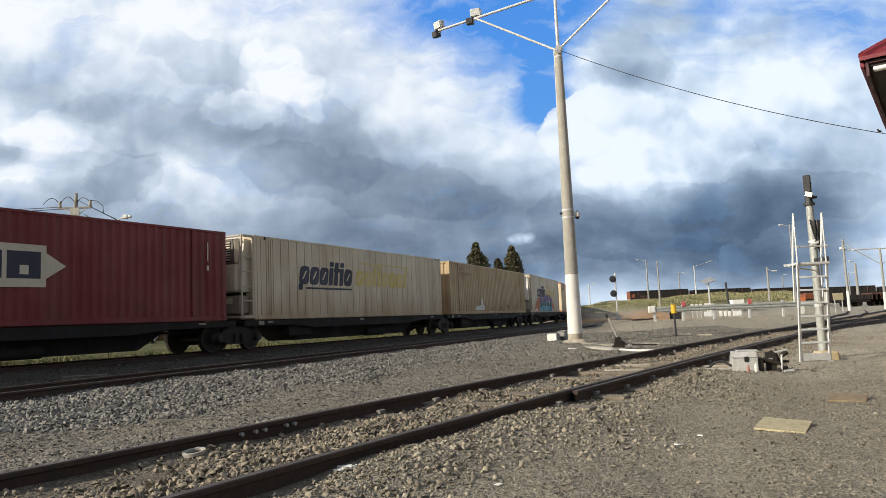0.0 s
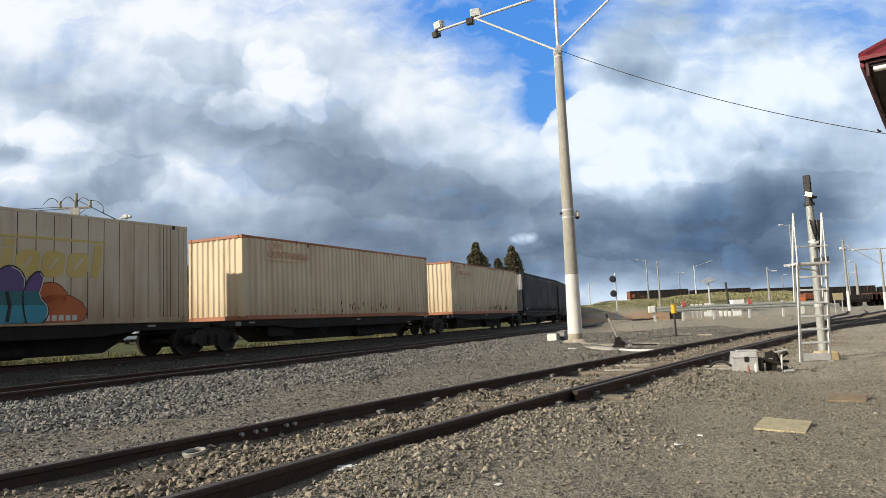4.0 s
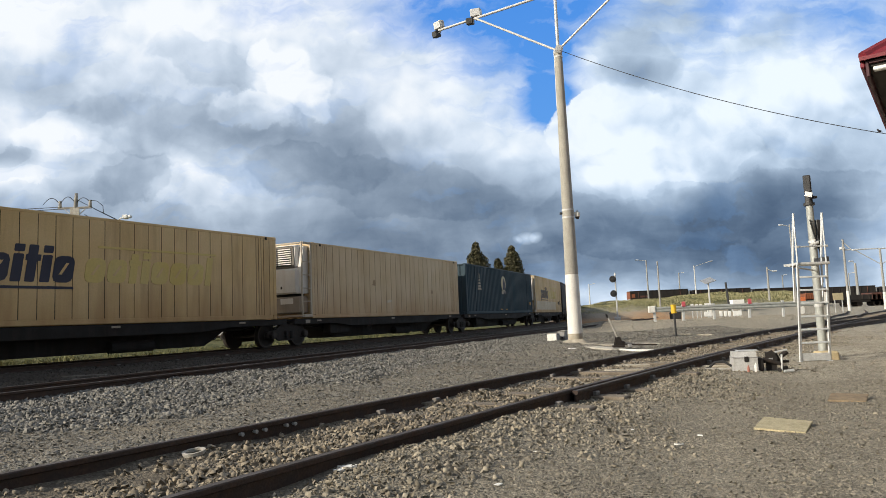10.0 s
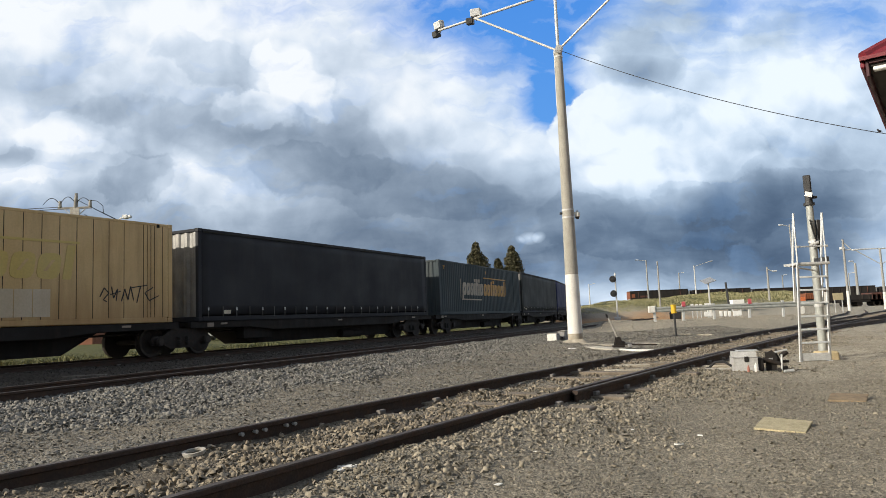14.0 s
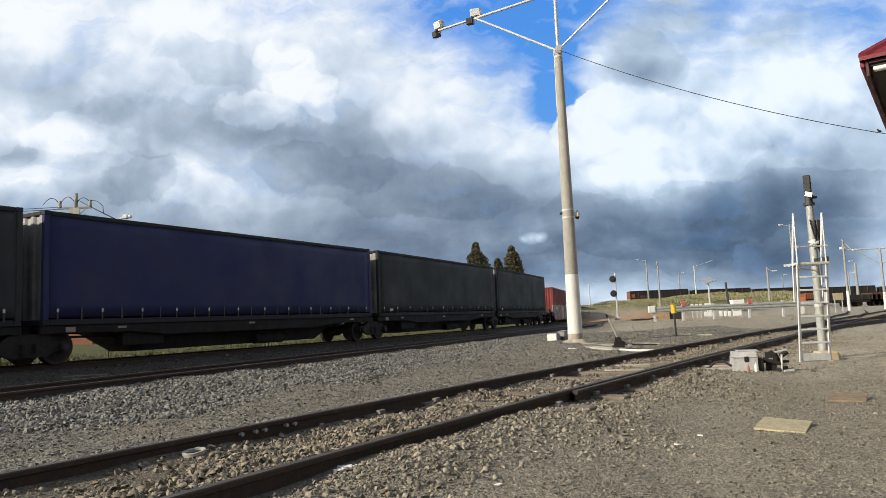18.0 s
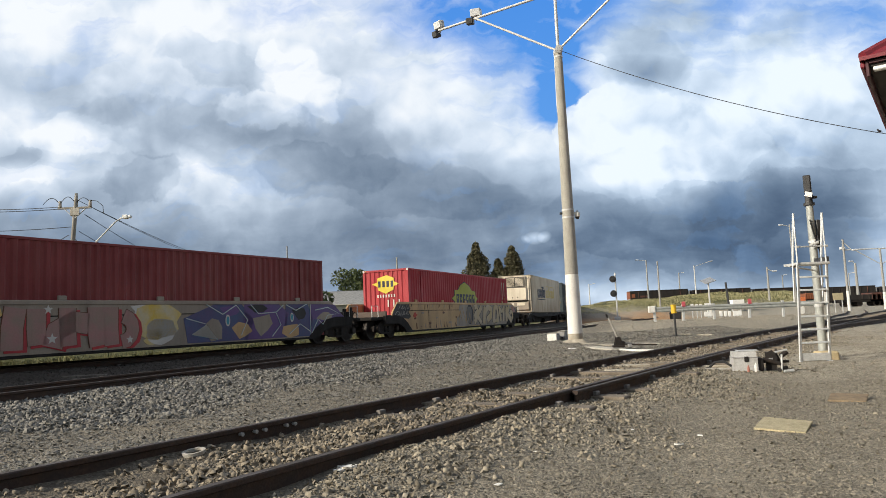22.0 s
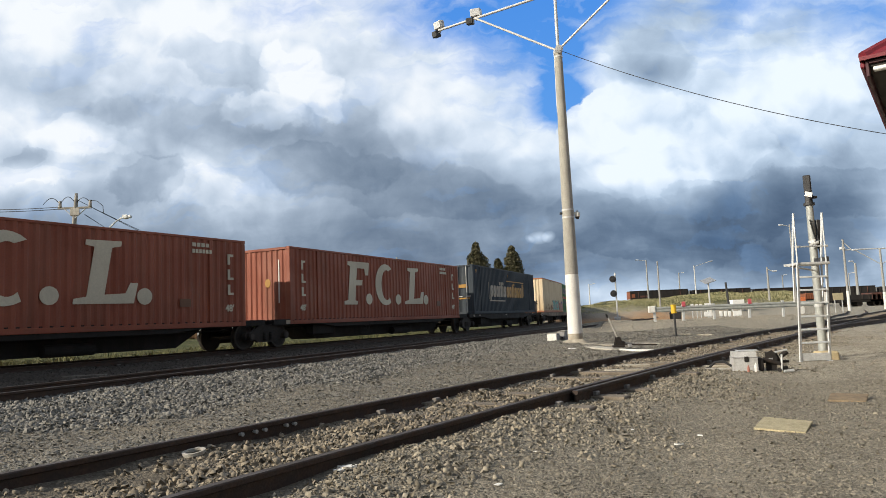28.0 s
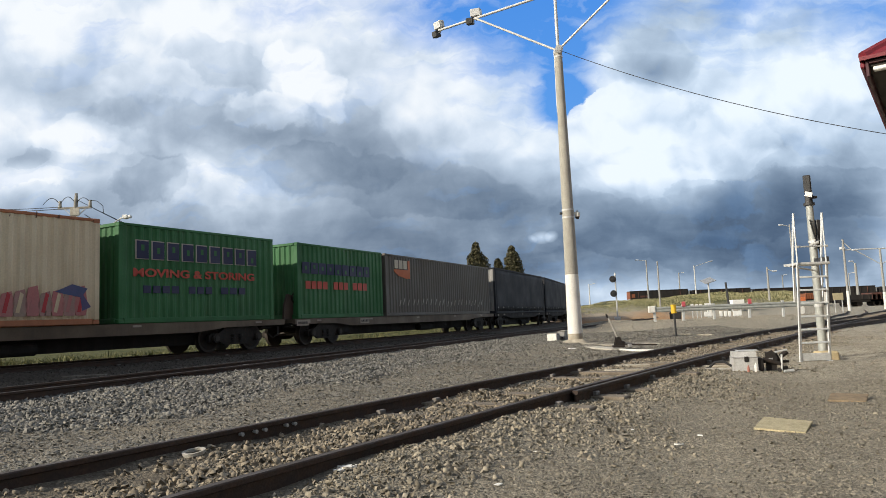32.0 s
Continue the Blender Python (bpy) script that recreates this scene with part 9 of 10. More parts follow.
for _pts in ([(-1.95, 1.62), (-1.5, 1.72), (-1.05, 1.62), (-0.95, 1.85), (-1.15, 2.0)], [(-2.75, 1.40), (-2.55, 1.55), (-2.3, 1.5)], [(-1.1, 1.35), (-0.8, 1.5), (-0.72, 1.8)], [(0.05, 1.9), (0.2, 2.1)], [(0.75, 1.12), (0.85, 1.5), (0.8, 1.8)], [(1.72, 1.12), (1.78, 1.5), (1.7, 1.85)]):
    box_stroke(_c, _pts, 0.07, "spray_black", "spray_black", 8, 0.0)
bars(_c, -4.9, -4.1, 1.12, 1.30, 4, "spray_white", 0, 0.3, 8, (), 2)
bars(_c, 2.6, 3.5, 1.12, 1.26, 5, "spray_white", 0, 0.3, 9, (), 2)

# white lower panel and black tag on the tan box
for _i in range(21):
    mark(BOXES["K"], rect(-6.1 + _i * 0.455, 1.22, -5.665 + _i * 0.455, 1.92), "panel_white", "lower_panel", 0)
for _pts in ([(4.78, 1.74), (4.90, 1.98), (5.04, 1.84), (4.88, 1.66), (4.98, 1.60)], [(5.12, 2.02), (5.18, 1.70), (5.30, 1.96), (5.26, 1.62)], [(5.08, 1.80), (5.40, 1.90)], [(5.42, 1.62), (5.52, 1.96), (5.62, 1.66), (5.70, 2.04), (5.80, 1.64)],
             [(5.72, 2.00), (6.24, 2.08)], [(6.02, 2.06), (5.90, 1.58)], [(6.42, 2.02), (6.16, 1.86), (6.30, 1.64), (6.62, 1.78)]):
    for (_ax, _az), (_bx, _bz) in zip(_pts, _pts[1:]):
        _d = math.hypot(_bx - _ax, _bz - _az)
        _nx, _nz = -(_bz - _az) / _d * 0.015, (_bx - _ax) / _d * 0.015
        mark(BOXES["K"], [(_ax + _nx, _az + _nz), (_ax - _nx, _az - _nz), (_bx - _nx * 0.8, _bz - _nz * 0.8), (_bx + _nx * 0.8, _bz + _nz * 0.8)], "spray_black", "tag_stroke")
mark(BOXES["I"], [(-2.0, 2.38), (-1.86, 2.34), (-1.72, 2.42), (-1.76, 2.60), (-1.93, 2.58)], "faded_brown", "small_mark")
mark(BOXES["I"], [(-0.78, 1.60), (-0.42, 1.64), (-0.36, 1.72), (-0.62, 1.75), (-0.80, 1.69)], "panel_white", "small_mark")
mark(BOXES["I"], [(3.62, 2.06), (3.80, 2.08), (3.84, 2.22), (3.66, 2.25)], "faded_brown", "small_mark")

# emblems on the teal box
_j = BOXES["J"]
for _i in range(5):
    _w = 0.34 - 0.062 * _i
    mark(_j, [(-4.95 - _w, 2.44 + _i * 0.17), (-4.95 + _w, 2.44 + _i * 0.17), (-4.95 + _w * 0.72, 2.56 + _i * 0.17), (-4.95 - _w * 0.72, 2.56 + _i * 0.17)], "word_grey", "emblem_tier")
mark(_j, [(-5.02, 3.28), (-4.88, 3.28), (-4.95, 3.46)], "word_grey", "emblem_tip")
mark(_j, oval(-0.02, 2.95, 0.50, 0.50), "mustard_pale", "emblem_disc")
mark(_j, [(-0.22, 2.52), (0.34, 2.52), (0.40, 2.85), (0.12, 3.30), (0.02, 3.28), (-0.12, 2.9)], "ink", "emblem_figure", 2)
mark(_j, rect(-0.45, 2.26, 0.50, 2.48, 0.0), "word_grey", "emblem_plate", 2)
bars(_j, -0.1, 0.55, 2.26, 2.45, 3, "ink", 0, 0.2, 2, (), 3)
mark(_j, rect(-0.85, 1.22, -0.35, 1.28), "gold", "small_mark")
mark(_j, rect(0.3, 1.22, 0.75, 1.28), "gold", "small_mark")
mark(_j, rect(6.5, 1.55, 6.8, 1.8), "gold", "small_mark")
for _k in ("F", "G", "L", "N", "P", "Q"):
    mark(BOXES[_k], rect(-6.4, 1.22, -6.1, 1.34), "pale", "small_mark", 4)

# beige and cream boxes: faded words and rust
bars(BOXES["B"], -5.9, -5.3, 3.48, 3.66, 3, "faded_brown", 0, 0.3, 5)
mark(BOXES["B"], [(-3.5, 1.2), (-1.9, 1.2), (-1.85, 1.5), (-2.1, 1.55), (-2.2, 1.9), (-2.45, 1.9), (-2.5, 1.5), (-3.4, 1.45)], "spray_white", "paint_patch")
for _k in ("D", "E"):
    bars(BOXES[_k], -5.3, -4.5, 3.52, 3.72, 3, "faded_orange", 0, 0.3, 8)
    mark(BOXES[_k], rect(-5.3, 3.06, -3.6, 3.09), "faded_orange", "underline")
for _k, _n in (("B", 22), ("D", 34), ("E", 64), ("Y", 34)):
    _r = random.Random(ord(_k))
    _L = BOXES[_k][1]
    for _i in range(_n):
        _low = _r.random() < 0.72
        _x = _r.uniform(-_L / 2 + 0.3, _L / 2 - 0.3) if _i % 3 else _r.gauss(0.12 * _L, 0.12 * _L)
        _x = max(-_L / 2 + 0.3, min(_L / 2 - 0.3, _x))
        _z = 1.17 + abs(_r.gauss(0, 0.14)) if _low else 3.78 - abs(_r.gauss(0, 0.10))
        _h, _w = _r.uniform(0.05, 0.26), _r.uniform(0.008, 0.035)
        mark(BOXES[_k], [(_x - _w, _z), (_x + _w * 0.6, _z + _h * 0.05), (_x + _w, _z + _h * 0.7), (_x + _w * 0.2, _z + _h), (_x - _w * 0.7, _z + _h * 0.6)], "rust_mark", "rust_streak", 1)

# graffiti along the cream box
_y = BOXES["Y"]
_r = random.Random(611)
for _i in range(9):
    _x = -0.62 + _i * 0.42
    _t = 1.98 + _r.uniform(-0.12, 0.10)
    mark(_y, [(_x - 0.02, 1.22), (_x + 0.36, 1.22), (_x + 0.40, 1.45 + _r.uniform(-0.1, 0.1)), (_x + 0.30, 1.66), (_x + 0.38, _t), (_x + 0.06, _t + 0.05), (_x - 0.06, 1.6)], "sea_green" if _i % 3 else "mark_teal", "graffiti", 1)
    mark(_y, [(_x + 0.10, 1.36), (_x + 0.17, 1.34), (_x + 0.26 + _r.uniform(-0.06, 0.06), 1.74), (_x + 0.19, 1.78)], ("cream", "spray_red", "spray_pink")[_i % 3], "graffiti", 2)
for _i, (_cx, _cz, _rx, _rz) in enumerate(((-0.85, 1.38, 0.16, 0.20), (3.15, 1.84, 0.24, 0.16), (1.15, 1.96, 0.22, 0.08), (1.75, 1.48, 0.10, 0.22))):
    mark(_y, blob(_cx, _cz, _rx, _rz, 31 + _i, 9, 0.4), "spray_red", "graffiti", 3)
for _i in range(7):
    _x = 3.45 + _i * 0.31
    _t = 1.95 + _r.uniform(-0.10, 0.12)
    mark(_y, [(_x, 1.24), (_x + 0.27, 1.24), (_x + 0.32, 1.55), (_x + 0.24, _t), (_x + 0.02, _t - 0.06), (_x - 0.05, 1.5)], ("faded_rose", "spray_pink")[_i % 2], "graffiti", 1)
    mark(_y, [(_x + 0.03, 1.34), (_x + 0.12, 1.32), (_x + 0.22, 1.78), (_x + 0.14, 1.84)], ("spray_red", "cream", "faded_rose")[_i % 3], "graffiti", 2)
mark(_y, [(4.75, 1.86), (5.2, 2.06), (5.62, 1.95), (5.5, 1.78), (5.72, 1.46), (5.48, 1.36), (5.42, 1.72), (5.0, 1.80)], "spray_blue", "graffiti", 3)
for _i in range(7):
    _x = -2.15 + _i * 0.10 + _r.uniform(-0.02, 0.02)
    _z = 1.20 + _r.uniform(0.0, 0.25)
    mark(_y, [(_x, _z), (_x + 0.05, _z + 0.03), (_x + 0.07, _z + _r.uniform(0.15, 0.40)), (_x + 0.01, _z + 0.22)], ("rust_mark", "faded_brown", "faded_orange")[_i % 3], "graffiti", 1)
mark(_y, blob(-1.1, 1.95, 0.16, 0.10, 71, 9, 0.3), "well_dim", "graffiti", 1)


def letters(box, text, x, z, size, paint_name, depth=0.004):
    """Real lettering, as a mesh, that reads from the leading end."""
    cu = bpy.data.curves.new("lettering", "FONT")
    cu.body, cu.size, cu.extrude, cu.offset = text, size, depth, 0.03 * size
    tmp = bpy.data.objects.new("lettering", cu)
    scene.collection.objects.link(tmp)
    me = bpy.data.meshes.new_from_object(tmp.evaluated_get(bpy.context.evaluated_depsgraph_get()))
    bpy.data.objects.remove(tmp)
    me.materials.append(PAINT[paint_name])
    ob = part("lettering", me, None, box[0])
    ob.matrix_basis = pose(x, -W2 - 0.008, z, 90, 0, 0)
    return ob


letters(BOXES["B"], "CONTAINERS", -5.9, 3.20, 0.26, "faded_brown").scale = (1.15, 1, 1)
for _k in ("D", "E"):
    letters(BOXES[_k], "CONTAINERS", -5.35, 3.20, 0.33, "faded_orange").scale = (1.15, 1, 1)

# rust-red boxes with big cream letters F.C.L.
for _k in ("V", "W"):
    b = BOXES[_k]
    # letters F, C, L: slab with a short arm, crescent, slab with a foot
    mark(b, [(-3.85, 1.52), (-2.90, 1.52), (-2.86, 1.66), (-3.05, 1.70), (-2.98, 2.32), (-2.50, 2.34), (-2.46, 2.56), (-2.94, 2.56), (-2.86, 3.06), (-2.30, 3.06), (-2.22, 2.78), (-2.00, 2.78), (-1.90, 3.34), (-3.55, 3.32), (-3.58, 3.18), (-3.38, 3.12), (-3.58, 1.70), (-3.86, 1.66)], "pale", "big_letter")
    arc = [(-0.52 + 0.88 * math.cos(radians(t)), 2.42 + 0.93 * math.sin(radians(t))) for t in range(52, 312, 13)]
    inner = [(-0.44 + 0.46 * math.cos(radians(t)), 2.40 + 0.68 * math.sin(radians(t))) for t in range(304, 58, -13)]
    mark(b, arc + inner, "pale", "big_letter")
    mark(b, [(1.22, 1.54), (3.02, 1.56), (3.16, 2.14), (2.92, 2.14), (2.76, 1.84), (2.12, 1.80), (2.34, 3.10), (2.62, 3.16), (2.64, 3.30), (1.58, 3.28), (1.56, 3.14), (1.82, 3.10), (1.60, 1.74), (1.24, 1.68)], "pale", "big_letter")
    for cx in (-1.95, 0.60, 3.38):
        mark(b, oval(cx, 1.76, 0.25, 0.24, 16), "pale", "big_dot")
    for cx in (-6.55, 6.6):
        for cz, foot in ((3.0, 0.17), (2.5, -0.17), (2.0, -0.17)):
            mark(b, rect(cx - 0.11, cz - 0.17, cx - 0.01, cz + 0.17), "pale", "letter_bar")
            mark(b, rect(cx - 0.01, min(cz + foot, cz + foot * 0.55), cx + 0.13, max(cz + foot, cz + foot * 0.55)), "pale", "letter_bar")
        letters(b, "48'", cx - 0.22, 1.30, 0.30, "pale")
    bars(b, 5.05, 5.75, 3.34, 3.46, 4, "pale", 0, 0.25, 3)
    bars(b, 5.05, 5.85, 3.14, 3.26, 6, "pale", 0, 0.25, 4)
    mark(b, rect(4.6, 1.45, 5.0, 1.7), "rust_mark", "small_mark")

# bright red box: badge on side and end
s_ = BOXES["S"]
badge = [(-2.12, 1.86), (-1.72, 2.04), (-1.72, 2.33), (-1.25, 2.33), (-0.85, 2.62), (-0.25, 2.80), (0.45, 2.62), (0.85, 2.35), (1.42, 2.30), (1.42, 2.05), (1.75, 1.90), (1.42, 1.70), (1.42, 1.60), (-1.72, 1.60), (-1.72, 1.70)]
mark(s_, [(x * 1.03, (z - 2.1) * 1.06 + 2.1) for x, z in badge], "ink", "badge_edge")
mark(s_, badge, "lime", "badge", 2, label="yellow-green pointed badge")
bars(s_, -1.55, 1.30, 1.64, 2.12, 6, "ink", 0, 0.22, 5, (), 3, "lime")
mark(s_, rect(6.3, 1.9, 6.36, 3.0), "pale", "small_mark")
mark(s_, rect(6.7, 2.1, 6.76, 3.0), "pale", "small_mark")
mark(s_, rect(6.65, 1.85, 6.8, 2.0), "gold", "small_mark")


def end_mark(box, outline, paint_name, name="mark", lift=1):
    """A thin shape on the leading end: outline of (across, up)."""
    e, L = box
    x = -L / 2 + 0.018 - 0.004 * lift
    return part(name, Geo().prism(outline, x - 0.002, x + 0.010, 0, "x"), PAINT[paint_name], e)


end_mark(s_, [(-0.72, 2.55), (-0.45, 2.68), (-0.45, 2.85), (-0.05, 3.0), (0.45, 2.86), (0.45, 2.68), (0.75, 2.58), (0.45, 2.45), (0.42, 2.28), (0.0, 2.10), (-0.42, 2.28), (-0.45, 2.45)], "yellow", "badge")
for _i in range(4):
    end_mark(s_, rect(-0.42 + _i * 0.23, 2.42, -0.28 + _i * 0.23, 2.72), "ink", "letter_bar", 2)
for _i in range(7):
    end_mark(s_, rect(-0.5 + _i * 0.15, 1.92, -0.43 + _i * 0.15, 2.06), "spray_white", "letter_bar")
for _i in range(3):
    end_mark(s_, rect(-0.75 + _i * 0.3, 1.45, -0.68 + _i * 0.3, 1.8), "spray_white", "letter_bar")
for _sy in (-1, 1):
    part("corner_patch", Geo().box(-s_[1] / 2 - 0.006, -s_[1] / 2 + 0.004, _sy * 1.2 - 0.05, _sy * 1.2 + 0.05, 3.17, 3.27), PAINT["spray_white"], s_[0])
    for _i in range(6):
        _a = _sy * (1.05 - _i * 0.09)
        end_mark(s_, [(_a - 0.03, 3.19), (_a + 0.03, 3.19), (_a + 0.055, 3.26), (_a - 0.005, 3.26)], "yellow", "hazard_stripe", 3)
for _k, _n in (("F", "gold"), ("U", "gold"), ("X", "gold")):
    end_mark(BOXES[_k], rect(-1.0, 1.88, 1.0, 1.97), _n, "stripe", 2)
for _k in ("W",):
    end_mark(BOXES[_k], oval(-0.2, 2.35, 0.13, 0.16, 14), "gold", "small_mark", 2)
    end_mark(BOXES[_k], rect(-0.75, 1.6, -0.70, 3.2), "spray_white", "small_mark", 2)
end_mark(BOXES["X"], [(-0.9, 2.55), (0.2, 2.55), (0.25, 2.75), (-0.85, 2.75)], "gold", "small_mark", 4)
end_mark(BOXES["X"], [(0.25, 2.52), (0.85, 2.52), (0.9, 2.72), (0.3, 2.72)], "spray_white", "small_mark", 4)

# green boxes
z_ = BOXES["Z"]
bars(z_, -2.62, 2.30, 2.84, 3.40, 9, "silver", 0, 0.17, 5, (), 1)
bars(z_, -2.60, 2.32, 2.86, 3.37, 9, "mark_navy", 0, 0.26, 5, (), 2, "green")
letters(z_, "MOVING & STORING", -2.66, 2.34, 0.33, "mark_red").scale = (1.55, 1, 1)
bars(z_, -2.34, -1.0, 1.86, 2.08, 4, "mark_navy", 0, 0.25, 6)
bars(z_, -0.7, 0.3, 1.86, 2.08, 3, "mark_navy", 0, 0.25, 7)
bars(z_, 0.6, 1.76, 1.86, 2.08, 3, "mark_navy", 0, 0.25, 8)
a_ = BOXES["ZA"]
bars(a_, -2.74, 1.96, 2.70, 3.14, 9, "mark_navy", 0, 0.14, 9, (), 1, "green")
bars(a_, -2.54, -1.1, 2.12, 2.42, 4, "mark_red", 0, 0.2, 10)
bars(a_, -0.75, 0.3, 2.12, 2.42, 3, "mark_red", 0, 0.2, 11)
bars(a_, 0.6, 1.72, 2.12, 2.42, 3, "mark_red", 0, 0.2, 12)

# grey-brown box
q_ = BOXES["ZB"]
mark(q_, [(-5.75, 3.16), (-4.15, 3.16), (-4.15, 2.76), (-4.5, 2.74), (-5.3, 2.86), (-5.75, 3.06)], "spray_orange", "badge")
mark(q_, rect(-4.35, 3.16, -4.15, 3.62), "spray_orange", "badge")
bars(q_, -5.72, -4.42, 3.20, 3.60, 3, "pale", 0, 0.2, 3)
_r = random.Random(77)
for _i in range(22):
    _x = -5.4 + _i * 0.5 + _r.uniform(-0.1, 0.1)
    _z = 1.62 + _r.uniform(-0.08, 0.08)
    mark(q_, [(_x, _z - 0.15), (_x + 0.05, _z - 0.15), (_x + 0.22, _z + 0.12), (_x + 0.16, _z + 0.14)], "silver", "scribble")

# ------------------------------------------------------------------ painted lettering on the well wagons (abstract shapes)
WELLS = [m[0] for m in MOVING if m[0].name.startswith("well_wagon")]
WY = -1.335


def well_mark(i, outline, paint_name, lift=1, name="graffiti"):
    return mark(WELLS[i], outline, paint_name, name, lift, WY)


def ribbon(i, pts, w, fill, edge, lift=2, ew=0.05):
    """A thick sprayed stroke along pts, with an outline in a second colour."""
    for k, (half, name) in enumerate(((w / 2 + ew, edge), (w / 2, fill))):
        left, right = [], []
        for j, (x, z) in enumerate(pts):
            ax, az = pts[max(j - 1, 0)]
            bx, bz = pts[min(j + 1, len(pts) - 1)]
            d = math.hypot(bx - ax, bz - az) or 1.0
            nx, nz = -(bz - az) / d * half, (bx - ax) / d * half
            left.append((x + nx, min(max(z + nz, 0.31), 1.58)))
            right.append((x - nx, min(max(z - nz, 0.31), 1.58)))
        well_mark(i, left + right[::-1], name, lift + k)


def bow(cx, cz, rx, rz, a0, a1, n=7):
    return [(cx + rx * math.cos(radians(a0 + (a1 - a0) * k / (n - 1))), cz + rz * math.sin(radians(a0 + (a1 - a0) * k / (n - 1)))) for k in range(n)]


def squeeze(x):
    """Keeps the first piece of lettering to the front part of the wagon."""
    return -7.4 + (x + 7.4) * 0.73


def spread(x):
    return 8.7 - (8.7 - x) * 1.46


# the grey well wagon: brown-pink strokes with red shadows on yellow and white clouds, then violet and blue facets
for _k, (_x, _z, _rx, _rz, _c) in enumerate(((-7.55, 1.0, 0.40, 0.50, "spray_white"), (-6.75, 0.56, 0.5, 0.22, "spray_yellow"), (-7.45, 1.36, 0.40, 0.18, "spray_yellow"), (-4.2, 1.36, 0.6, 0.20, "spray_yellow"),
                                             (-4.0, 1.42, 0.3, 0.14, "spray_white"), (2.5, 1.0, 0.85, 0.55, "spray_yellow"), (2.2, 1.40, 0.6, 0.17, "spray_white"), (2.75, 0.75, 0.55, 0.36, "spray_white"), (2.35, 0.50, 0.3, 0.14, "spray_yellow"))):
    well_mark(0, blob(squeeze(_x), _z, _rx, _rz, 400 + _k, 16, 0.16), _c, 1 + _k % 2)
well_mark(0, [(-8.42, 1.12), (-8.02, 1.56), (-7.35, 1.56), (-7.55, 1.10), (-7.75, 0.92), (-8.40, 1.02)], "well_brown", 1)
for _pts in ([(-8.05, 1.30), (-7.9, 1.48), (-7.8, 1.30), (-7.7, 1.48)], [(-8.1, 1.22), (-7.75, 1.26)]):
    ribbon(0, _pts, 0.05, "spray_orange", "spray_orange", 2, 0.006)
_strokes = ((0.46, [(-7.3, 1.30), (-7.2, 0.85), (-6.7, 0.55)]), (0.34, [(-6.65, 0.60), (-6.4, 1.05), (-6.2, 1.45)]), (0.40, [(-5.75, 1.45), (-5.75, 0.95), (-5.7, 0.50)]), (0.26, [(-5.6, 1.02), (-5.0, 1.02)]),
            (0.30, [(-5.6, 0.52), (-4.9, 0.52)]), (0.34, bow(-4.25, 0.82, 0.42, 0.30, 60, 330)), (0.44, [(-3.1, 0.42), (-3.1, 0.95), (-3.0, 1.45)]), (0.40, [(-2.3, 1.42), (-2.3, 0.95), (-2.25, 0.52)]),
            (0.46, [(-1.75, 0.45), (-1.6, 0.85), (-1.0, 1.08), (-0.4, 1.02)]), (0.38, [(-1.2, 1.44), (-1.2, 1.0), (-1.15, 0.46)]), (0.42, [(-0.1, 1.45), (-0.1, 0.90), (0.0, 0.42)]), (0.36, [(0.5, 1.45), (0.5, 0.9), (0.55, 0.42)]), (0.34, bow(0.95, 0.85, 0.48, 0.36, 80, -90)))
for _k, (_w, _pts) in enumerate(_strokes):
    ribbon(0, [(squeeze(x) + 0.10, z - 0.06) for x, z in _pts], _w * 1.12, "spray_red", "spray_red", 3, 0.03)
for _k, (_w, _pts) in enumerate(_strokes):
    ribbon(0, [(squeeze(x), z) for x, z in _pts], _w * 1.18, "spray_pink", "rust_mark", 5, 0.018)
for _x, _z, _s in ((-5.5, 1.38, 0.15), (-1.9, 1.40, 0.13), (-1.75, 0.66, 0.15), (1.3, 0.55, 0.12), (-7.25, 0.95, 0.13)):
    well_mark(0, star(squeeze(_x), _z, _s), "spray_white", 7)
for _k, (_pts, _c) in enumerate((([(3.4, 0.34), (5.1, 0.34), (5.3, 1.0), (4.9, 1.56), (4.2, 1.56), (3.3, 1.1)], "spray_blue"), ([(5.0, 0.34), (6.3, 0.34), (6.5, 1.2), (6.1, 1.56), (5.0, 1.54)], "purple"),
                                 ([(6.3, 0.34), (7.3, 0.34), (7.4, 1.0), (7.2, 1.56), (6.4, 1.56)], "spray_blue"), ([(7.3, 0.34), (8.0, 0.62), (8.7, 1.02), (8.3, 1.5), (7.3, 1.56)], "purple"))):
    well_mark(0, [(spread(x), z) for x, z in _pts], _c, 1)
for _k, (_x, _z, _rx, _rz, _c) in enumerate(((4.1, 0.80, 0.32, 0.38, "well_grey"), (4.9, 0.62, 0.30, 0.26, "well_tan"), (5.6, 0.85, 0.34, 0.38, "well_grey"), (6.6, 0.62, 0.36, 0.24, "well_tan"), (6.9, 1.18, 0.30, 0.24, "spray_black"),
                                             (5.4, 1.38, 0.30, 0.13, "spray_black"), (4.6, 1.32, 0.34, 0.18, "purple"), (7.9, 1.1, 0.34, 0.2, "well_grey"), (7.5, 0.7, 0.2, 0.22, "spray_blue"))):
    well_mark(0, blob(spread(_x), _z, _rx * 1.3, _rz, 430 + _k, 7, 0.35), _c, 2)
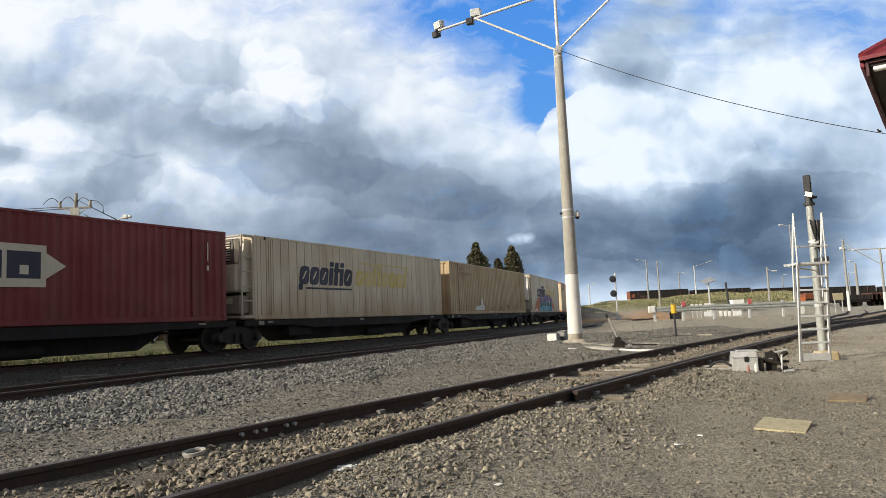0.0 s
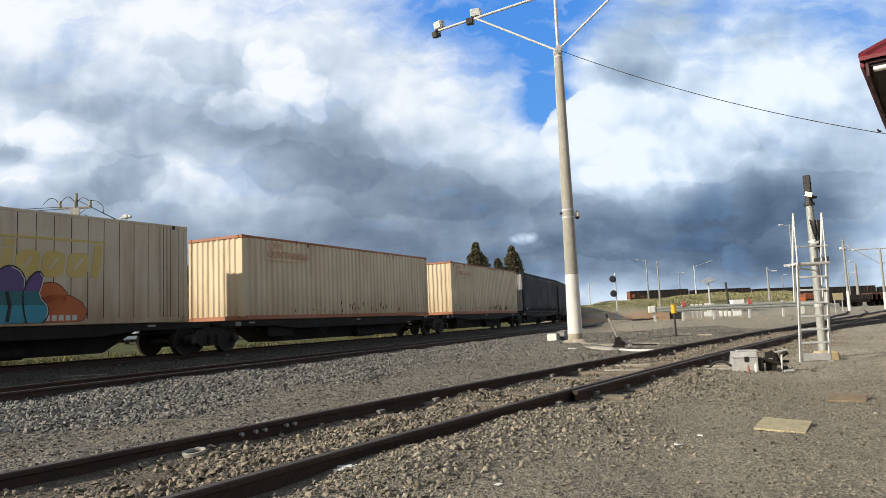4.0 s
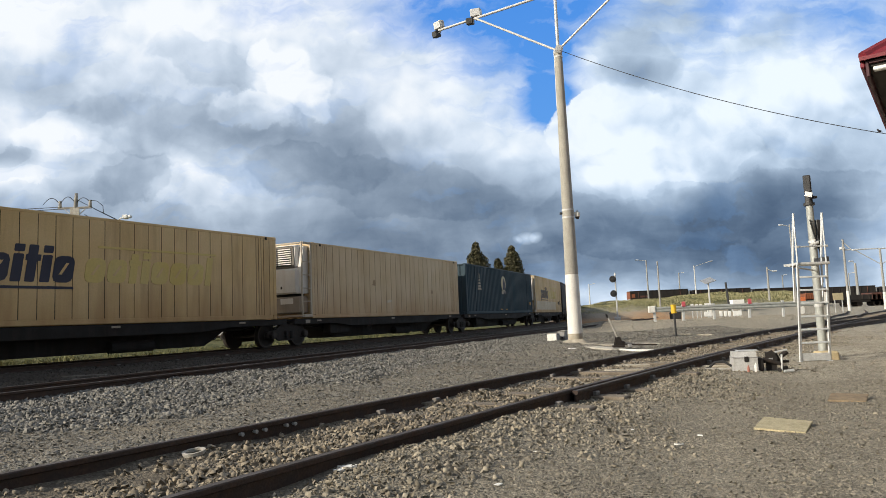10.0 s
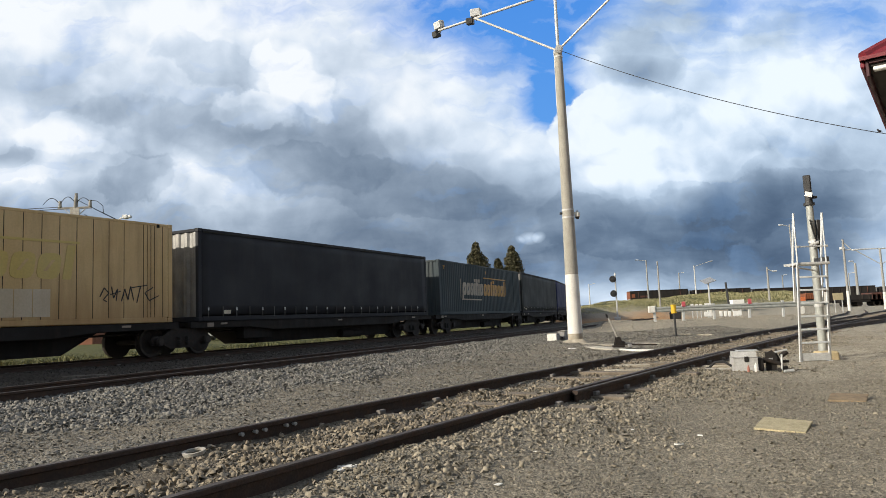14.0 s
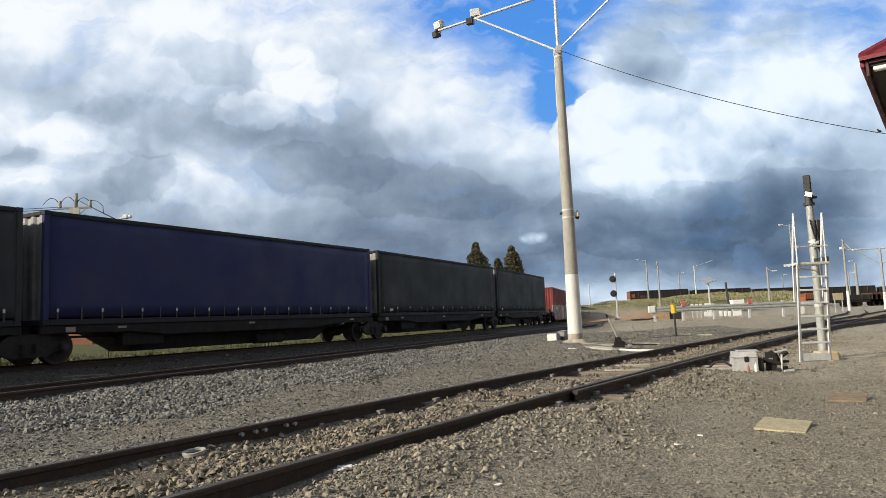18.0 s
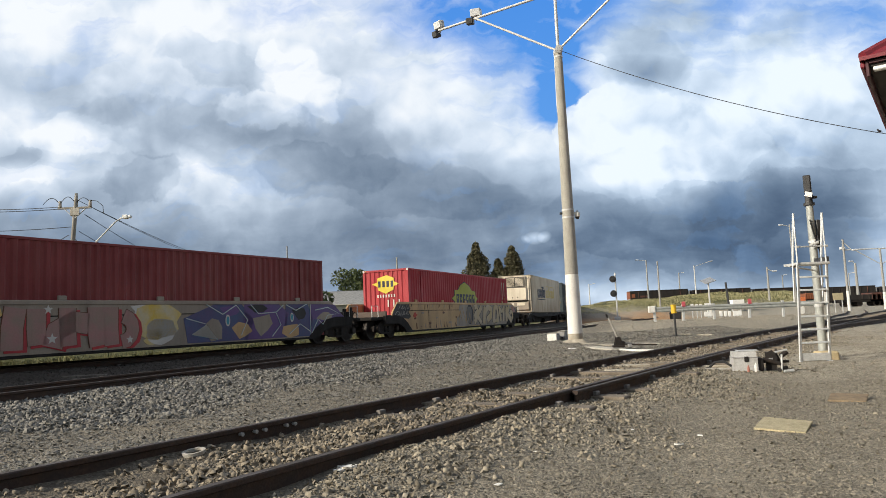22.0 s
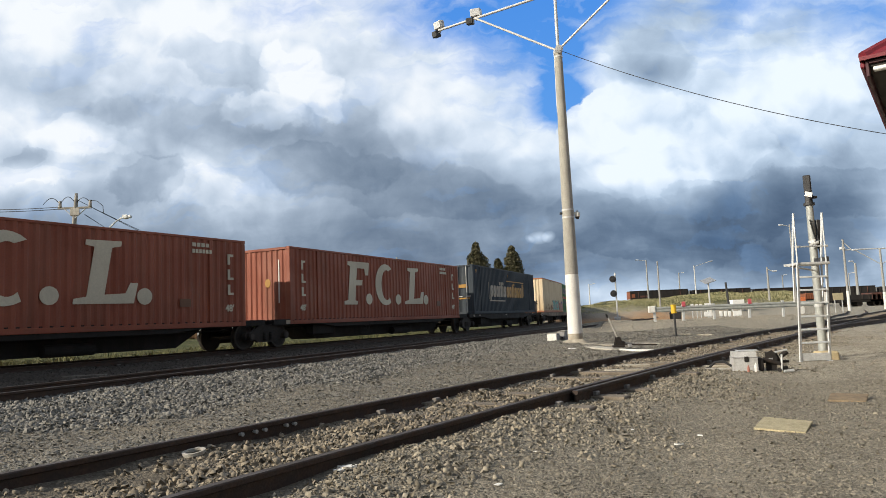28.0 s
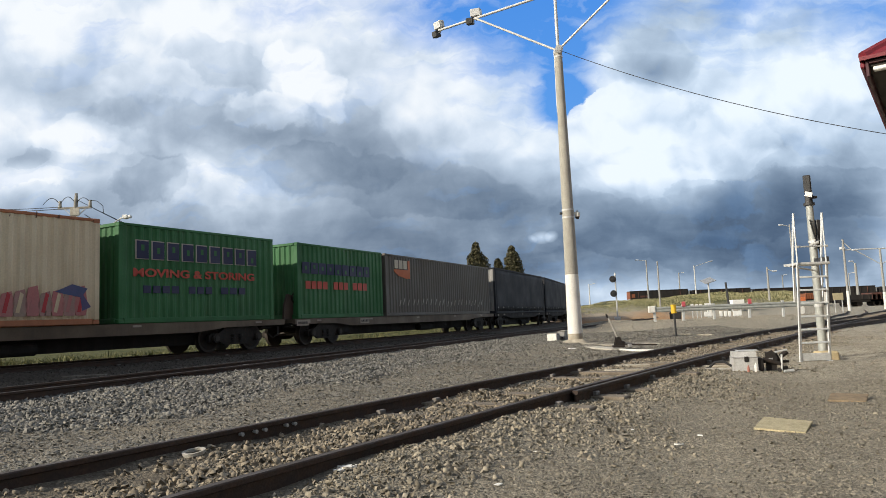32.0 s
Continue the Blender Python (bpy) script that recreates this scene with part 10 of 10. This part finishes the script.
for _k, _pts in enumerate(([(3.35, 1.1), (3.9, 0.9), (3.5, 0.6), (4.2, 0.42)], [(3.9, 1.52), (4.35, 1.2), (4.75, 1.5)], [(4.75, 1.5), (5.1, 1.0), (4.9, 0.5)], [(5.2, 1.52), (5.45, 1.2), (6.05, 1.25), (6.3, 1.5)], [(5.9, 0.4), (6.2, 0.8), (6.05, 1.2)],
                           [(6.4, 1.5), (6.75, 1.3), (7.2, 1.55)], [(6.5, 0.45), (6.9, 0.8), (7.3, 0.5)], [(7.35, 0.45), (7.6, 0.95), (7.8, 0.75), (8.0, 1.1), (8.5, 1.15), (8.0, 1.4), (7.5, 1.3)], [(7.3, 0.4), (7.3, 1.52)])):
    ribbon(0, [(spread(x), z) for x, z in _pts], 0.026, "spray_white", "turquoise", 4, 0.006)
well_mark(0, oval(spread(4.5), 1.0, 0.10, 0.19, 14), "spray_white", 4)
well_mark(0, oval(spread(4.5), 1.0, 0.06, 0.14, 14), "turquoise", 5)
well_mark(0, oval(spread(6.6), 1.05, 0.09, 0.17, 14), "spray_white", 4)
well_mark(0, oval(spread(6.6), 1.05, 0.055, 0.12, 14), "turquoise", 5)
# the tan well wagon: dark corner with pale scrawl, torn dark drips, then broad tan-grey strokes
well_mark(1, [(-9.0, 0.98), (-8.45, 1.55), (-7.25, 1.55), (-7.1, 1.30), (-7.3, 1.18), (-7.05, 0.95), (-7.3, 0.84)], "spray_black", 1)
for _k, _pts in enumerate(([(-8.3, 1.30), (-8.1, 1.50), (-8.02, 1.32), (-7.85, 1.46)], [(-7.85, 1.46), (-7.9, 1.26), (-7.7, 1.40), (-7.62, 1.24)], [(-7.6, 1.28), (-7.5, 1.50), (-7.42, 1.30), (-7.34, 1.50), (-7.28, 1.30)],
                           [(-8.7, 1.02), (-8.45, 1.20), (-8.2, 1.16), (-8.4, 1.04), (-8.1, 1.02)], [(-8.0, 1.20), (-8.0, 1.02), (-7.85, 1.04), (-7.84, 1.22)], [(-7.72, 1.02), (-7.70, 1.22)], [(-7.58, 1.02), (-7.45, 1.22), (-7.34, 1.02), (-7.5, 1.10)])):
    ribbon(1, _pts, 0.022, "silver", "silver", 2, 0.004)
for _i in range(22):
    _r = random.Random(200 + _i * 7)
    _x = -6.7 + _i * 0.27 + _r.uniform(-0.22, 0.22)
    _top = _i % 2 == 0
    _h, _w = _r.uniform(0.10, 0.42), _r.uniform(0.02, 0.055)
    _z = 1.58 if _top else 0.34
    _d = -1 if _top else 1
    well_mark(1, [(_x - _w, _z), (_x + _w, _z), (_x + _w * 0.4, _z + _d * _h * 0.5), (_x + _r.uniform(-0.12, 0.12), _z + _d * _h)], ("spray_black", "rust_mark", "well_grey")[_i % 3], 1)
for _i in range(7):
    well_mark(1, blob(-6.6 + 0.85 * _i, 0.85 + 0.3 * math.sin(2.1 * _i), 0.10 + 0.05 * (_i % 3), 0.05, 500 + _i, 9, 0.4), "well_grey" if _i % 2 else "rust_mark", 1)
well_mark(1, blob(-6.6, 1.02, 0.22, 0.11, 520, 9, 0.4), "mark_red", 1)
well_mark(1, rect(-5.05, 0.34, -5.03, 1.22), "spray_black", 1)
well_mark(1, [(-1.5, 0.34), (8.0, 0.34), (8.6, 0.75), (8.7, 1.3), (8.3, 1.58), (-0.9, 1.58), (-1.1, 1.25), (-0.8, 1.0), (-1.4, 0.8)], "well_grey", 1)
well_mark(1, blob(0.55, 0.95, 0.50, 0.56, 521, 16, 0.08), "spray_black", 2)
well_mark(1, blob(0.45, 0.95, 0.44, 0.50, 522, 16, 0.08), "well_dim", 3)
for _k, _pts in enumerate(([(-1.2, 0.5), (-0.9, 1.2), (-0.7, 0.6)], [(-0.6, 1.4), (-0.1, 0.5), (0.1, 1.3)], [(0.2, 0.6), (0.5, 1.1), (0.7, 0.45)], [(1.0, 1.5), (1.3, 0.5)], [(1.5, 0.5), (1.75, 1.45), (2.0, 0.6)])):
    ribbon(1, _pts, 0.03, "well_tan", "well_tan", 4, 0.006)
for _w, _pts in ((0.30, [(1.25, 1.35), (1.6, 1.45), (1.75, 1.2), (1.45, 1.02), (1.2, 0.8)]), (0.34, [(1.2, 0.50), (1.7, 0.9), (2.4, 1.40)]), (0.30, [(1.75, 0.85), (2.3, 0.46)]),
                 (0.44, [(2.75, 0.40), (2.85, 0.9), (3.0, 1.40)]), (0.42, [(2.9, 1.02), (3.5, 1.40), (4.1, 1.25), (4.0, 0.86), (3.3, 0.60)]), (0.38, [(4.5, 0.42), (4.6, 1.0), (4.75, 1.42)]), (0.34, [(4.75, 1.40), (5.2, 1.36), (5.3, 0.9), (5.3, 0.42)]),
                 (0.22, [(4.5, 0.50), (5.3, 0.60)]), (0.30, [(5.62, 1.42), (5.72, 0.95), (5.85, 0.50)]), (0.24, [(5.62, 1.36), (6.1, 1.10), (6.5, 1.36)]), (0.30, [(6.3, 0.50), (6.45, 1.0), (6.5, 1.42)]),
                 (0.40, [(6.95, 0.46), (7.0, 1.0), (7.1, 1.42)]), (0.34, [(7.1, 0.92), (7.6, 1.42)]), (0.38, [(7.15, 0.95), (7.6, 0.72), (8.0, 0.50)]), (0.26, bow(8.0, 0.86, 0.26, 0.24, 150, -60))):
    ribbon(1, _pts, _w, "silver_tan", "spray_black", 5, 0.035)
well_mark(1, star(8.25, 1.30, 0.2), "spray_orange", 3)
well_mark(1, blob(8.6, 1.25, 0.25, 0.25, 321), "spray_pink", 2)


# ------------------------------------------------------------------ what moves
def motions():
    times = [float(t) for t in range(33)]
    for ob, sm in MOVING:
        walk(ob, [(t, train_pose(sm, t)) for t in times])
    # wheels turn while they can be seen; before and after they rest
    for ob, sm, at in SPINNING:
        rows, angle, last = [], 0.0, None
        step = 0.05
        for i in range(641):
            t = i * step
            s = sm - run(t)
            if -2.0 < s < 75.0:
                if last is None and i > 0:
                    rows.append((0.0, pose(*at)))
                angle -= math.degrees((12.9055 + 0.05448 * (t - 16)) * step / WHEEL_R)
                rows.append((t, pose(*at) @ pose(0, 0, 0, 0, angle, 0)))
                last = t
        if not rows:
            rows = [(0.0, pose(*at))]
        if rows[-1][0] < 32.0:
            rows.append((32.0, rows[-1][1]))
        walk(ob, rows)
    # clouds drift slowly to the right
    walk(BACKDROP, [(0.0, pose(0, 0, EYE_Z, 0, 0, 0.9)), (32.0, pose(0, 0, EYE_Z, 0, 0, -0.9))])

    # the bird sits on the wire, then flies off
    a = BIRD_AT
    walk(BIRD, [(0.0, Matrix.Translation(a) @ pose(0, 0, 0, 0, 0, 200)), (25.6, Matrix.Translation(a) @ pose(0, 0, 0, 0, 0, 200)), (26.2, Matrix.Translation(a + Vector((-0.8, 0.3, 0.9))) @ pose(0, 0, 0, 0, -10, 190)),
                (27.5, Matrix.Translation(a + Vector((-2.4, 0.6, 3.2))) @ pose(0, 0, 0, 0, -10, 180)), (29.0, Matrix.Translation(a + Vector((-5.5, 1.5, 8.5))) @ pose(0, 0, 0, 0, -10, 170)), (32.0, Matrix.Translation(a + Vector((-14, 4, 24))) @ pose(0, 0, 0, 0, -10, 170))])


motions()
